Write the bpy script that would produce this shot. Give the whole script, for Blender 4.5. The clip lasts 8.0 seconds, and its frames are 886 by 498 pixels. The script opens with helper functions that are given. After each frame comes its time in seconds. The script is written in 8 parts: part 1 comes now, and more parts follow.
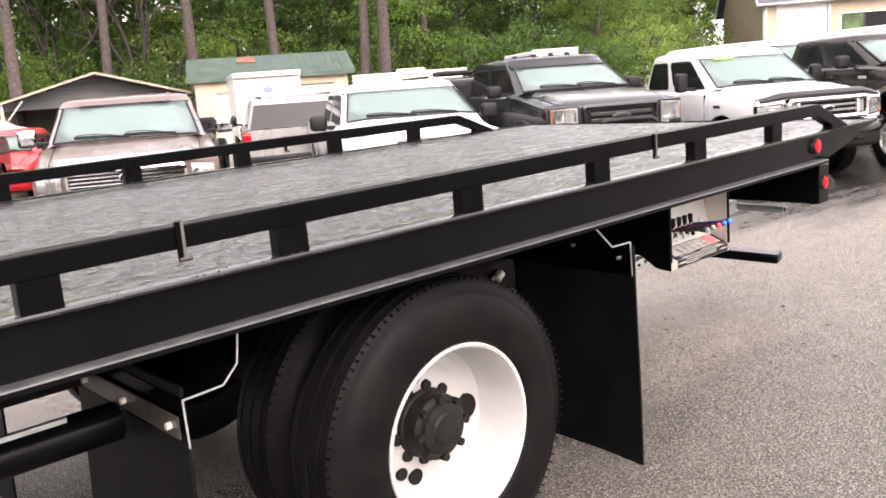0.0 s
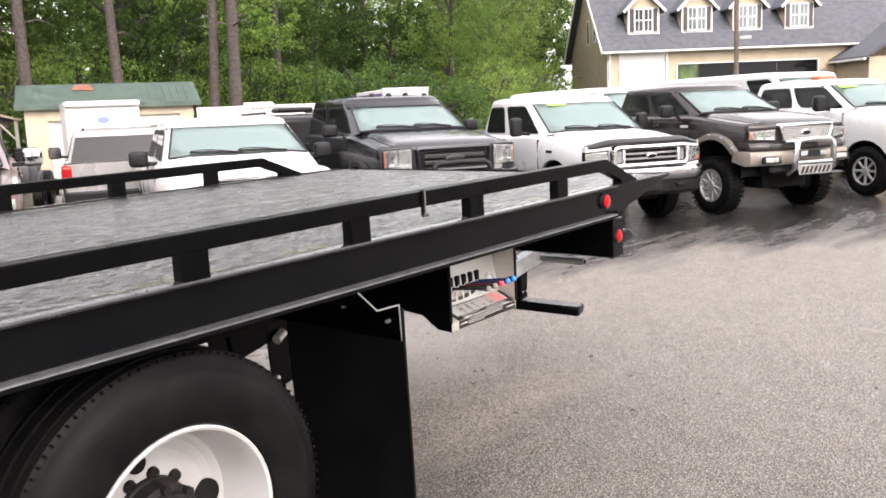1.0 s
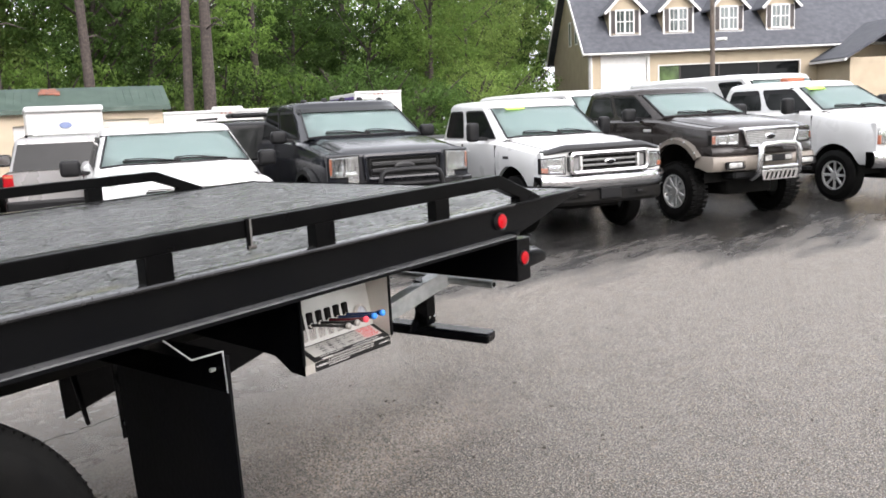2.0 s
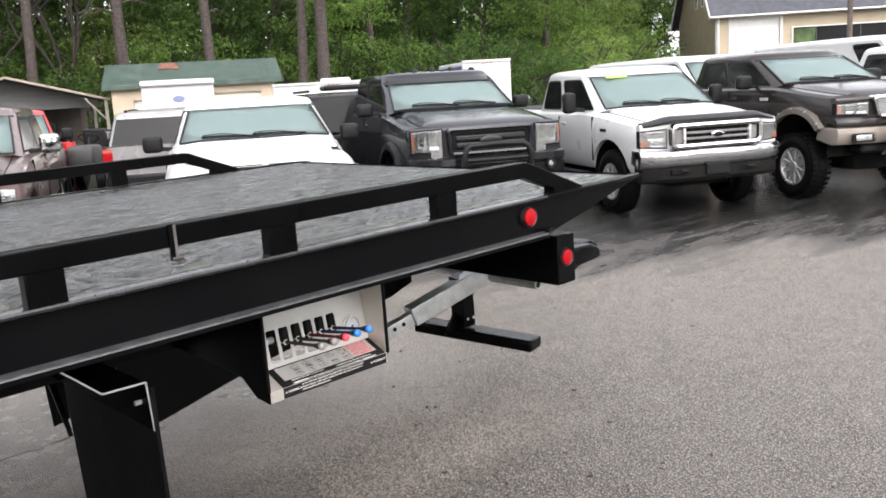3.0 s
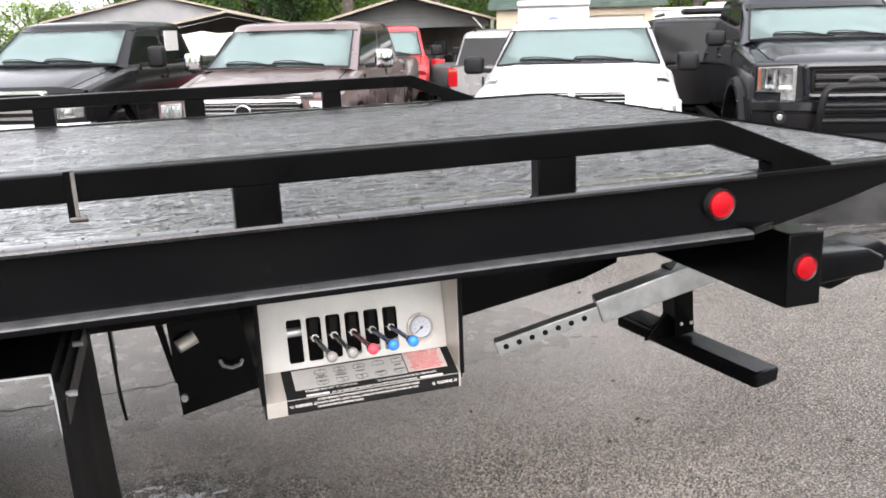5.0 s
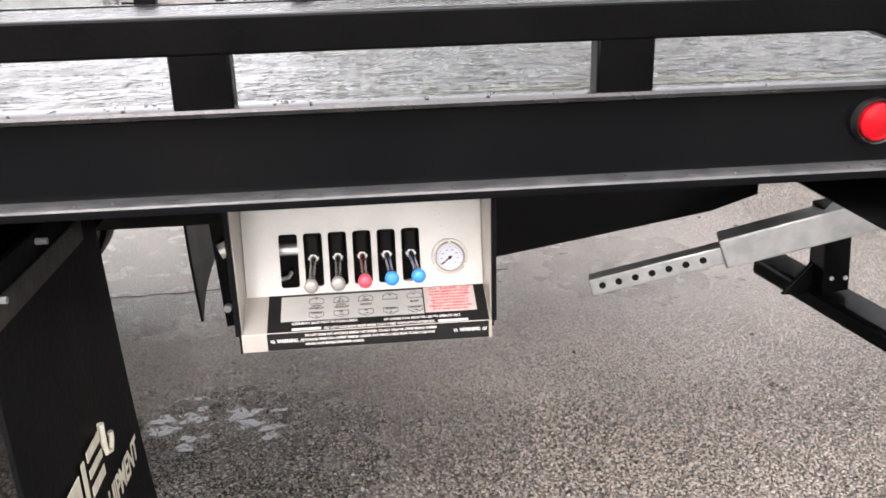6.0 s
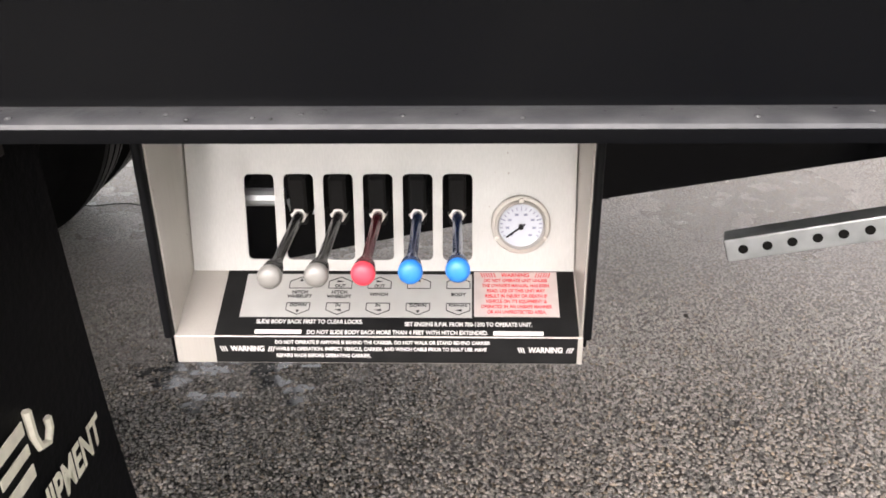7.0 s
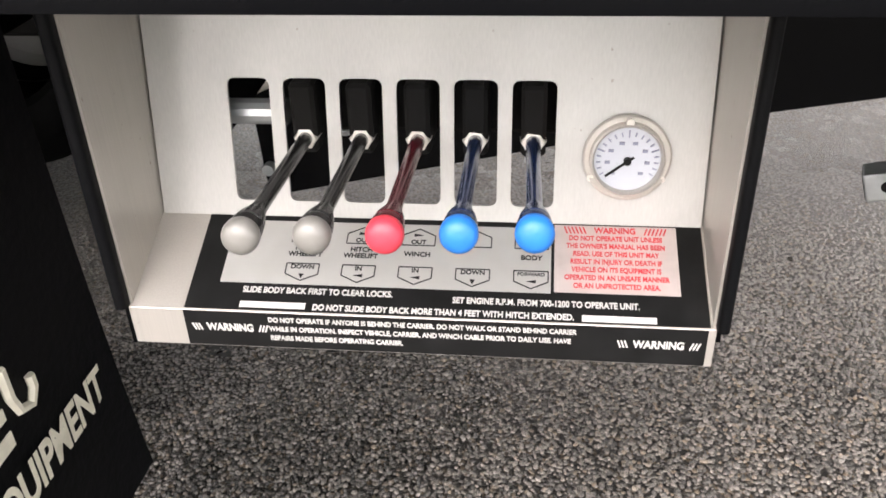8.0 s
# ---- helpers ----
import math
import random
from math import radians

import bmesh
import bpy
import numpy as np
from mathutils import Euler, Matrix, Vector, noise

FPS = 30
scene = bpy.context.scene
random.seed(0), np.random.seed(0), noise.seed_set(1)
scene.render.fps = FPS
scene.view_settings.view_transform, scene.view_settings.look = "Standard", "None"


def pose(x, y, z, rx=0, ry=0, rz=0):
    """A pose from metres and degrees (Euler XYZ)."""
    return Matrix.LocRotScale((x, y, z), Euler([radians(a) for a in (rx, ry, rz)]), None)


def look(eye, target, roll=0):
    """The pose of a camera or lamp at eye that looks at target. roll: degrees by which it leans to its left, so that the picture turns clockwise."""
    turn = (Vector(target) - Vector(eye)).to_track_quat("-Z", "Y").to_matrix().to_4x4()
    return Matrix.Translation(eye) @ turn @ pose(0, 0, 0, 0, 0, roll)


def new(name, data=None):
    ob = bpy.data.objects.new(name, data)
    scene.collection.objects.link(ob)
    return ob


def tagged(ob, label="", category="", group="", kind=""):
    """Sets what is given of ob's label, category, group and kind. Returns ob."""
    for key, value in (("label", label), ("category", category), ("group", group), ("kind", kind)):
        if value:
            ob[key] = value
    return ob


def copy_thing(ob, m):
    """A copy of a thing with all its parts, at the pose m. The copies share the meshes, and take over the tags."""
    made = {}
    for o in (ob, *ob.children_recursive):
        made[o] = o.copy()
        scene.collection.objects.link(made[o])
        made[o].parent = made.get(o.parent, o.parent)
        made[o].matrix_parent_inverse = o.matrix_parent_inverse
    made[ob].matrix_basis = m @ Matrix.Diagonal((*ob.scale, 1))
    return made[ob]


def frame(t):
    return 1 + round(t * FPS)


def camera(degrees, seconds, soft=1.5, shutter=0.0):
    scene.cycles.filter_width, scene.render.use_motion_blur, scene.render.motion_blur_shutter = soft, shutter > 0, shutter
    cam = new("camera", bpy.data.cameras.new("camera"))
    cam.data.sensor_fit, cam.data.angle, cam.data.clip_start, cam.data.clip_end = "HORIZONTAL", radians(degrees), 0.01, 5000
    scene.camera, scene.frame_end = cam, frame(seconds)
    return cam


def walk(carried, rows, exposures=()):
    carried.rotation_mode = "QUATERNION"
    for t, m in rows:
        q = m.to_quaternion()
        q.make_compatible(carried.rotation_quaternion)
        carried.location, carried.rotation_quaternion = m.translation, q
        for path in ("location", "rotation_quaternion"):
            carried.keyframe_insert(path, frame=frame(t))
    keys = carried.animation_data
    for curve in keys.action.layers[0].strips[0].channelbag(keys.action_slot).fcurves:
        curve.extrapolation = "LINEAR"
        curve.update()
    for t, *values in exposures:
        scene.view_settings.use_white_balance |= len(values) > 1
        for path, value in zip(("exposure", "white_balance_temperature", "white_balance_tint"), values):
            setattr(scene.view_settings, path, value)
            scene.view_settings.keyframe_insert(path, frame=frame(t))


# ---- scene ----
cam = camera(54.5, 8.0, soft=1.7)
PATH = [
    (0, (-3.069, -1.999, 1.622), (-1.759, -0.535, 1.245), -4.1),
    (0.5, (-2.869, -2.086, 1.642), (-1.442, -0.725, 1.304), -4.2),
    (1, (-2.633, -2.083, 1.653), (-1.092, -0.848, 1.338), -2.3),
    (1.2, (-2.499, -2.054, 1.656), (-0.922, -0.862, 1.348), -2.0),
    (2.3, (-1.799, -2.233, 1.673), (-0.27, -0.985, 1.351), -3.2),
    (2.5, (-1.656, -2.224, 1.664), (-0.17, -0.928, 1.328), -3.1),
    (3, (-1.304, -2.145, 1.677), (0.056, -0.726, 1.31), -3.3),
    (3.5, (-1.01, -2.154, 1.653), (0.18, -0.588, 1.291), -4.5),
    (4, (-0.676, -2.166, 1.667), (0.304, -0.462, 1.298), -4.4),
    (4.5, (-0.398, -1.988, 1.624), (0.413, -0.21, 1.198), -2.3),
    (5, (-0.162, -1.814, 1.612), (0.437, 0.03, 1.119), -1.5),
    (5.2, (-0.054, -1.762, 1.592), (0.417, 0.113, 1.078), -1.8),
    (6.3, (0.277, -1.267, 1.451), (0.406, 0.581, 0.696), 0.4),
    (6.5, (0.285, -1.13, 1.428), (0.386, 0.7, 0.628), 1.1),
    (7, (0.329, -0.817, 1.332), (0.281, 0.974, 0.443), 0.2),
    (7.5, (0.328, -0.592, 1.233), (0.184, 1.131, 0.228), -0.8),
    (8, (0.319, -0.533, 1.211), (0.127, 1.157, 0.159), -0.9),
]
walk(cam, [(t, look(eye, target, roll)) for t, eye, target, roll in PATH], exposures=[(0, 2.0, 7010, 24), (0.6, 1.95, 7010, 24), (1.2, 1.75, 6660, 18), (2.5, 1.43, 6460, 16), (4.0, 1.43, 6460, 17), (5.2, 1.8, 6460, 17), (6.5, 2.0, 6710, 20), (7.0, 1.95, 6660, 18), (8.0, 1.85, 6610, 17)])


# ---- world and light: an overcast day after rain ----
SKY = 0.17
world = bpy.data.worlds.new("overcast_sky")
scene.world = world
world.use_nodes = True
wn = world.node_tree.nodes
wl = world.node_tree.links
sky = wn.new("ShaderNodeTexSky")
sky.sky_type = 'NISHITA'
sky.sun_disc = False
sky.sun_elevation = radians(40)
sky.sun_rotation = radians(198)
sky.air_density, sky.dust_density, sky.ozone_density = 1.0, 6.0, 1.0
grey = wn.new("ShaderNodeHueSaturation")
grey.inputs["Saturation"].default_value = 0.25
wl.new(sky.outputs["Color"], grey.inputs["Color"])
cloud = wn.new("ShaderNodeMix")
cloud.data_type = 'RGBA'
cloud.inputs["Factor"].default_value = 0.65
cloud.inputs["B"].default_value = (6.3, 6.6, 6.7, 1)
wl.new(grey.outputs["Color"], cloud.inputs["A"])
wl.new(cloud.outputs["Result"], wn["Background"].inputs["Color"])
wn["Background"].inputs["Strength"].default_value = SKY
sun = new("sun", bpy.data.lights.new("sun", 'SUN'))
sun.data.energy, sun.data.angle, sun.data.color = 0.9, radians(70), (1.0, 0.97, 0.93)
sun.matrix_world = look((-8, -24, 19.5), (0, 0, 0))


# ---- materials ----
def mat(name, col, rough=0.5, metal=0.0, col2=None, scale=8.0, bump=0.0, bscale=60.0, ior=1.5, coat=0.0, rvar=0.1, detail=6.0, island=0.0):
    """A surface with two scales of variation: stains that mix col with col2, and a finer grain in the relief."""
    m = bpy.data.materials.new(name)
    m.use_nodes = True
    n, l = m.node_tree.nodes, m.node_tree.links
    b = n["Principled BSDF"]
    b.inputs["Roughness"].default_value = rough
    b.inputs["Metallic"].default_value = metal
    b.inputs["IOR"].default_value = ior
    b.inputs["Coat Weight"].default_value = coat
    b.inputs["Coat Roughness"].default_value = 0.05
    tc = n.new("ShaderNodeTexCoord")
    big = n.new("ShaderNodeTexNoise")
    big.inputs["Scale"].default_value = scale
    big.inputs["Detail"].default_value = detail
    l.new(tc.outputs["Object"], big.inputs["Vector"])
    mix = n.new("ShaderNodeMix")
    mix.data_type = 'RGBA'
    c2 = col2 if col2 else tuple(v * 0.8 for v in col)
    mix.inputs["A"].default_value = (*col, 1)
    mix.inputs["B"].default_value = (*c2, 1)
    ramp = n.new("ShaderNodeMapRange")
    ramp.inputs["From Min"].default_value, ramp.inputs["From Max"].default_value = 0.35, 0.7
    l.new(big.outputs["Fac"], ramp.inputs["Value"])
    l.new(ramp.outputs["Result"], mix.inputs["Factor"])
    out = mix.outputs["Result"]
    if island:
        geo = n.new("ShaderNodeNewGeometry")
        hsv = n.new("ShaderNodeHueSaturation")
        rr = n.new("ShaderNodeMapRange")
        rr.inputs["To Min"].default_value, rr.inputs["To Max"].default_value = 1 - island, 1 + island
        l.new(geo.outputs["Random Per Island"], rr.inputs["Value"])
        l.new(rr.outputs["Result"], hsv.inputs["Value"])
        l.new(out, hsv.inputs["Color"])
        out = hsv.outputs["Color"]
    l.new(out, b.inputs["Base Color"])
    if rvar:
        r = n.new("ShaderNodeMapRange")
        r.inputs["To Min"].default_value, r.inputs["To Max"].default_value = max(0.02, rough - rvar), min(1, rough + rvar)
        l.new(big.outputs["Fac"], r.inputs["Value"])
        l.new(r.outputs["Result"], b.inputs["Roughness"])
    if bump:
        fine = n.new("ShaderNodeTexNoise")
        fine.inputs["Scale"].default_value = bscale
        fine.inputs["Detail"].default_value = 4
        l.new(tc.outputs["Object"], fine.inputs["Vector"])
        bp = n.new("ShaderNodeBump")
        bp.inputs["Strength"].default_value = bump
        bp.inputs["Distance"].default_value = 0.01
        l.new(fine.outputs["Fac"], bp.inputs["Height"])
        l.new(bp.outputs["Normal"], b.inputs["Normal"])
    return m


def brushed(name, col, dull, rough, metal, axis):
    """Brushed sheet: fine streaks along one axis, a few brown dirt specks and pale smears."""
    m = mat(name, col, rough, metal, dull, 5, 0, rvar=0.08)
    n, l = m.node_tree.nodes, m.node_tree.links
    b = n["Principled BSDF"]
    tc = n.new("ShaderNodeTexCoord")
    mp = n.new("ShaderNodeMapping")
    mp.inputs["Scale"].default_value = {"x": (12, 700, 700), "z": (700, 700, 12)}[axis]
    l.new(tc.outputs["Object"], mp.inputs["Vector"])
    st = n.new("ShaderNodeTexNoise")
    st.inputs["Scale"].default_value, st.inputs["Detail"].default_value = 1.0, 3
    l.new(mp.outputs["Vector"], st.inputs["Vector"])
    sp = n.new("ShaderNodeTexNoise")
    sp.inputs["Scale"].default_value, sp.inputs["Detail"].default_value = 130, 2
    l.new(tc.outputs["Object"], sp.inputs["Vector"])
    dot = n.new("ShaderNodeMapRange")
    dot.inputs["From Min"].default_value, dot.inputs["From Max"].default_value = 0.73, 0.80
    dot.inputs["To Max"].default_value = 0.6
    l.new(sp.outputs["Fac"], dot.inputs["Value"])
    lane = n.new("ShaderNodeMapRange")
    lane.inputs["From Min"].default_value, lane.inputs["From Max"].default_value = 0.25, 0.75
    lane.inputs["To Min"].default_value, lane.inputs["To Max"].default_value = 0.95, 1.05
    l.new(st.outputs["Fac"], lane.inputs["Value"])
    hsv = n.new("ShaderNodeHueSaturation")
    l.new(lane.outputs["Result"], hsv.inputs["Value"])
    l.new(b.inputs["Base Color"].links[0].from_socket, hsv.inputs["Color"])
    mix = n.new("ShaderNodeMix")
    mix.data_type = 'RGBA'
    l.new(dot.outputs["Result"], mix.inputs["Factor"])
    l.new(hsv.outputs["Color"], mix.inputs["A"])
    mix.inputs["B"].default_value = (0.16, 0.10, 0.06, 1)
    l.new(mix.outputs["Result"], b.inputs["Base Color"])
    bp = n.new("ShaderNodeBump")
    bp.inputs["Strength"].default_value, bp.inputs["Distance"].default_value = 0.1, 0.0006
    l.new(st.outputs["Fac"], bp.inputs["Height"])
    l.new(bp.outputs["Normal"], b.inputs["Normal"])
    return m


PANELSTEEL = brushed("bright_brushed_panel", (0.50, 0.492, 0.466), (0.40, 0.392, 0.37), 0.36, 0.3, "z")
LINERSTEEL = brushed("dull_stainless_wall", (0.50, 0.47, 0.425), (0.41, 0.385, 0.345), 0.42, 0.5, "z")

BLACK = mat("black_truck_paint", (0.0014, 0.0016, 0.0022), 0.22, 0, (0.0028, 0.0029, 0.0032), 3, 0.03, 90, ior=1.2)
RAILBLACK = mat("black_rail_paint", (0.001, 0.001, 0.0012), 0.3, 0, (0.002, 0.002, 0.002), 5, 0.06, 120, ior=1.15)
# wet black paint, its base raised to hold the sky's sheen
SHEENBLACK = mat("sheen_black_edge", (0.032, 0.032, 0.034), 0.35, 0, (0.065, 0.065, 0.065), 25, 0.1, 120, ior=1.5, coat=0.3)

STEEL = mat("brushed_stainless_steel", (0.78, 0.75, 0.69), 0.4, 0.45, (0.72, 0.69, 0.63), 6, 0.05, 200)


EDGEBLACK = mat("wet_black_top_edge", (0.006, 0.006, 0.007), 0.17, 0, (0.02, 0.02, 0.02), 20, 0.12, 120, ior=1.42, coat=0.25)
STRAPSTEEL = mat("stained_steel_strap", (0.085, 0.075, 0.068), 0.35, 0.6, (0.05, 0.044, 0.04), 25, 0.1, 80)
STRIPSTEEL = mat("bare_steel_strip", (0.17, 0.163, 0.153), 0.4, 0.6, (0.12, 0.115, 0.108), 25, 0.1, 80)
GALV = mat("galvanised_steel", (0.55, 0.57, 0.57), 0.4, 0.7, (0.4, 0.42, 0.42), 20, 0.05, 80)
ALLOY = mat("polished_alloy", (0.62, 0.62, 0.61), 0.3, 0.7, (0.5, 0.5, 0.49), 12)
CHROME = mat("chrome", (0.60, 0.60, 0.61), 0.09, 1.0, (0.54, 0.54, 0.55), 5, 0, rvar=0.03)
RUBBER = mat("tyre_rubber", (0.004, 0.004, 0.004), 0.42, 0, (0.007, 0.0068, 0.0065), 12, 0.12, 90, ior=1.14)
FLAP = mat("mud_flap_rubber", (0.0018, 0.002, 0.0026), 0.5, 0, (0.0042, 0.0042, 0.0044), 5, 0.12, 60, ior=1.2)
RIMWHITE = mat("white_wheel_paint", (0.41, 0.403, 0.394), 0.35, 0, (0.36, 0.352, 0.34), 6, 0.03, 60)
GREASE = mat("greasy_black_hub", (0.006, 0.0055, 0.005), 0.5, 0, (0.014, 0.0125, 0.011), 25, 0.4, 60, ior=1.25)
REDLENS = mat("red_lamp_lens", (0.36, 0.003, 0.008), 0.3, 0, (0.25, 0.002, 0.005), 40, 0.05, 120, ior=1.3)
LAMPRING = mat("worn_rubber_ring", (0.012, 0.012, 0.012), 0.4, 0, (0.03, 0.03, 0.03), 30, 0.1, 90)
KNOBGREY = mat("grey_knob", (0.22, 0.21, 0.192), 0.38, 0.1, (0.18, 0.172, 0.157), 60, 0.05, 200)
KNOBRED = mat("red_knob", (0.68, 0.05, 0.075), 0.42, 0, (0.58, 0.04, 0.06), 60, 0.05, 200)
KNOBBLUE = mat("blue_knob", (0.018, 0.18, 0.58), 0.42, 0, (0.014, 0.15, 0.50), 60, 0.05, 200)
GRIPBLACK = mat("black_lever_grip", (0.015, 0.014, 0.014), 0.24, 0, coat=0.1)
GRIPRED = mat("dark_red_lever_grip", (0.09, 0.006, 0.012), 0.24, 0, coat=0.1)
GRIPBLUE = mat("dark_blue_lever_grip", (0.005, 0.018, 0.07), 0.24, 0, coat=0.1)
DECALBLACK = mat("black_decal", (0.006, 0.006, 0.006), 0.4, 0, (0.010, 0.010, 0.010), 40, ior=1.3)
DECALGREY = mat("silver_decal", (0.68, 0.67, 0.635), 0.38, 0.6, (0.61, 0.60, 0.565), 20)
DECALRED = mat("red_decal", (0.62, 0.035, 0.045), 0.5, 0, (0.5, 0.03, 0.04), 90)
DECALPINK = mat("silver_warning_field", (0.60, 0.53, 0.50), 0.4, 0.4, (0.54, 0.47, 0.44), 60)
DECALWHITE = mat("white_decal", (0.60, 0.585, 0.555), 0.45, 0, (0.5, 0.485, 0.46), 40)
CREAM = mat("cream_lettering", (0.72, 0.68, 0.55), 0.55, 0, (0.6, 0.56, 0.45), 40)
DIAL = mat("gauge_dial_paper", (0.52, 0.54, 0.58), 0.3, 0, (0.47, 0.49, 0.54), 40)
DIALMARK = mat("faded_dial_marks", (0.22, 0.23, 0.31), 0.5, 0, (0.30, 0.31, 0.38), 60)
GLASSDARK = mat("dark_tinted_glass", (0.006, 0.007, 0.007), 0.05, 0, (0.009, 0.010, 0.010), 3, rvar=0.02, ior=1.25)
# pale metallic tint carries the strong sky reflection of the glass
WINDSCREEN = mat("sky_pale_windscreen_glass", (0.39, 0.49, 0.465), 0.3, 0.9, (0.345, 0.44, 0.415), 0.9, rvar=0.02, detail=2.0)
PLASTIC = mat("black_plastic", (0.008, 0.008, 0.009), 0.42, 0, (0.012, 0.012, 0.012), 10, 0.08, 120, ior=1.26)
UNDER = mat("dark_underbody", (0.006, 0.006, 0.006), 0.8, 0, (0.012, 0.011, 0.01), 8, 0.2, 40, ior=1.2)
LENS = bpy.data.materials.new("clear_lamp_lens")
LENS.use_nodes = True
ln_n, ln_l = LENS.node_tree.nodes, LENS.node_tree.links
clear, gloss, both = ln_n.new("ShaderNodeBsdfTransparent"), ln_n.new("ShaderNodeBsdfGlossy"), ln_n.new("ShaderNodeMixShader")
gloss.inputs["Roughness"].default_value = 0.06
clear.inputs["Color"].default_value = (0.93, 0.94, 0.94, 1)
both.inputs["Fac"].default_value = 0.12
ln_l.new(clear.outputs["BSDF"], both.inputs[1])
ln_l.new(gloss.outputs["BSDF"], both.inputs[2])
ln_l.new(both.outputs["Shader"], ln_n["Material Output"].inputs["Surface"])
LAMPBACK = mat("lamp_reflector_silver", (0.44, 0.44, 0.44), 0.22, 0.8, (0.28, 0.28, 0.28), 14, 0.15, 30)
LAMPCLEAR = mat("clear_headlamp", (0.6, 0.6, 0.58), 0.12, 0.5, (0.3, 0.3, 0.29), 9, 0.15, 20, coat=0.6)
AMBER = mat("amber_lens", (0.40, 0.13, 0.07), 0.2, 0, (0.30, 0.10, 0.06), 40, coat=0.3)
YELLOWGREEN = mat("neon_sticker", (0.5, 0.85, 0.12), 0.5)
PAINTS = {
    "white": mat("white_car_paint", (0.54, 0.54, 0.535), 0.3, 0, (0.50, 0.50, 0.49), 2, coat=0.4),
    "black": mat("black_car_paint", (0.006, 0.006, 0.007), 0.18, 0, (0.010, 0.0095, 0.0095), 3, 0.02, 60, ior=1.3),
    "brown": mat("dark_brown_car_paint", (0.014, 0.0115, 0.0105), 0.16, 0.0, (0.021, 0.0175, 0.016), 3, coat=0.0, ior=1.4),
    "charcoal": mat("charcoal_car_paint", (0.0085, 0.0095, 0.012), 0.13, 0.0, (0.012, 0.013, 0.016), 3, 0.015, 60, ior=1.42),
    "maroon": mat("maroon_brown_car_paint", (0.1, 0.065, 0.06), 0.3, 0.25, (0.12, 0.08, 0.075), 3, coat=0.6),
    "tan": mat("tan_trim_paint", (0.23, 0.20, 0.17), 0.4, 0.15, (0.20, 0.175, 0.148), 3, coat=0.3),
    "silver": mat("silver_car_paint", (0.29, 0.282, 0.277), 0.3, 0.3, (0.25, 0.243, 0.236), 3, coat=0.3),
    "red": mat("red_car_paint", (0.5, 0.02, 0.025), 0.3, 0, (0.4, 0.015, 0.02), 3, coat=0.6),
    "purple": mat("purple_paint", (0.1, 0.06, 0.22), 0.5),
}


# ---- mesh tools ----
def lerp(a, c, t):
    return a + (c - a) * t


def finish(bm, name, material, parent=None, smooth=21):
    me = bpy.data.meshes.new(name)
    bmesh.ops.recalc_face_normals(bm, faces=bm.faces)
    bm.to_mesh(me)
    bm.free()
    for m in (material if isinstance(material, (list, tuple)) else [material]):
        me.materials.append(m)
    if smooth:
        me.shade_smooth()
        me.set_sharp_from_angle(angle=radians(smooth))
    ob = new(name, me)
    ob.parent = parent
    return ob


def part(name, bm, material, parent, label="", smooth=21):
    return tagged(finish(bm, name, material, parent, smooth), label)


def thing(name, label, category, m=Matrix(), group="", kind=""):
    ob = new(name)
    ob.empty_display_size = 0.2
    ob.matrix_world = m
    return tagged(ob, label, category, group, kind)


def box(x0, x1, y0, y1, z0, z1, bevel=0.0, seg=1, bm=None, m=None):
    b = bmesh.new()
    bmesh.ops.create_cube(b, size=1)
    for v in b.verts:
        v.co = Vector((x0 + (v.co.x + 0.5) * (x1 - x0), y0 + (v.co.y + 0.5) * (y1 - y0), z0 + (v.co.z + 0.5) * (z1 - z0)))
    if bevel:
        bmesh.ops.bevel(b, geom=b.edges[:], offset=bevel, segments=seg, affect='EDGES', profile=0.5)
    return merge(bm, b, m)


def merge(bm, b, m=None):
    if m is not None:
        bmesh.ops.transform(b, matrix=m, verts=b.verts)
    if bm is None:
        return b
    me = bpy.data.meshes.new("t")
    b.to_mesh(me)
    b.free()
    bm.from_mesh(me)
    bpy.data.meshes.remove(me)
    return bm


def cyl(p0, p1, r0, r1=None, seg=20, bm=None, cap=True):
    """A cylinder or cone from p0 to p1."""
    r1 = r0 if r1 is None else r1
    p0, p1 = Vector(p0), Vector(p1)
    d = p1 - p0
    b = bmesh.new()
    bmesh.ops.create_cone(b, cap_ends=cap, segments=seg, radius1=r0, radius2=r1, depth=d.length)
    q = d.to_track_quat('Z', 'Y').to_matrix().to_4x4()
    return merge(bm, b, Matrix.Translation((p0 + p1) / 2) @ q)


def spin(profile, axis_p, axis_d, seg=40, bm=None):
    """Turn a profile of (along, radius) about an axis."""
    b = bmesh.new()
    q = Vector(axis_d).to_track_quat('Z', 'Y').to_matrix().to_4x4()
    rings = []
    for a, r in profile:
        if r < 1e-5:
            rings.append([b.verts.new((0, 0, a))])
        else:
            rings.append([b.verts.new((r * math.cos(2 * math.pi * k / seg), r * math.sin(2 * math.pi * k / seg), a)) for k in range(seg)])
    for A, B in zip(rings, rings[1:]):
        for k in range(seg):
            j = (k + 1) % seg
            if len(A) == 1 and len(B) == 1:
                continue
            if len(A) == 1:
                b.faces.new((A[0], B[j], B[k]))
            elif len(B) == 1:
                b.faces.new((A[k], A[j], B[0]))
            else:
                b.faces.new((A[k], A[j], B[j], B[k]))
    return merge(bm, b, Matrix.Translation(axis_p) @ q)


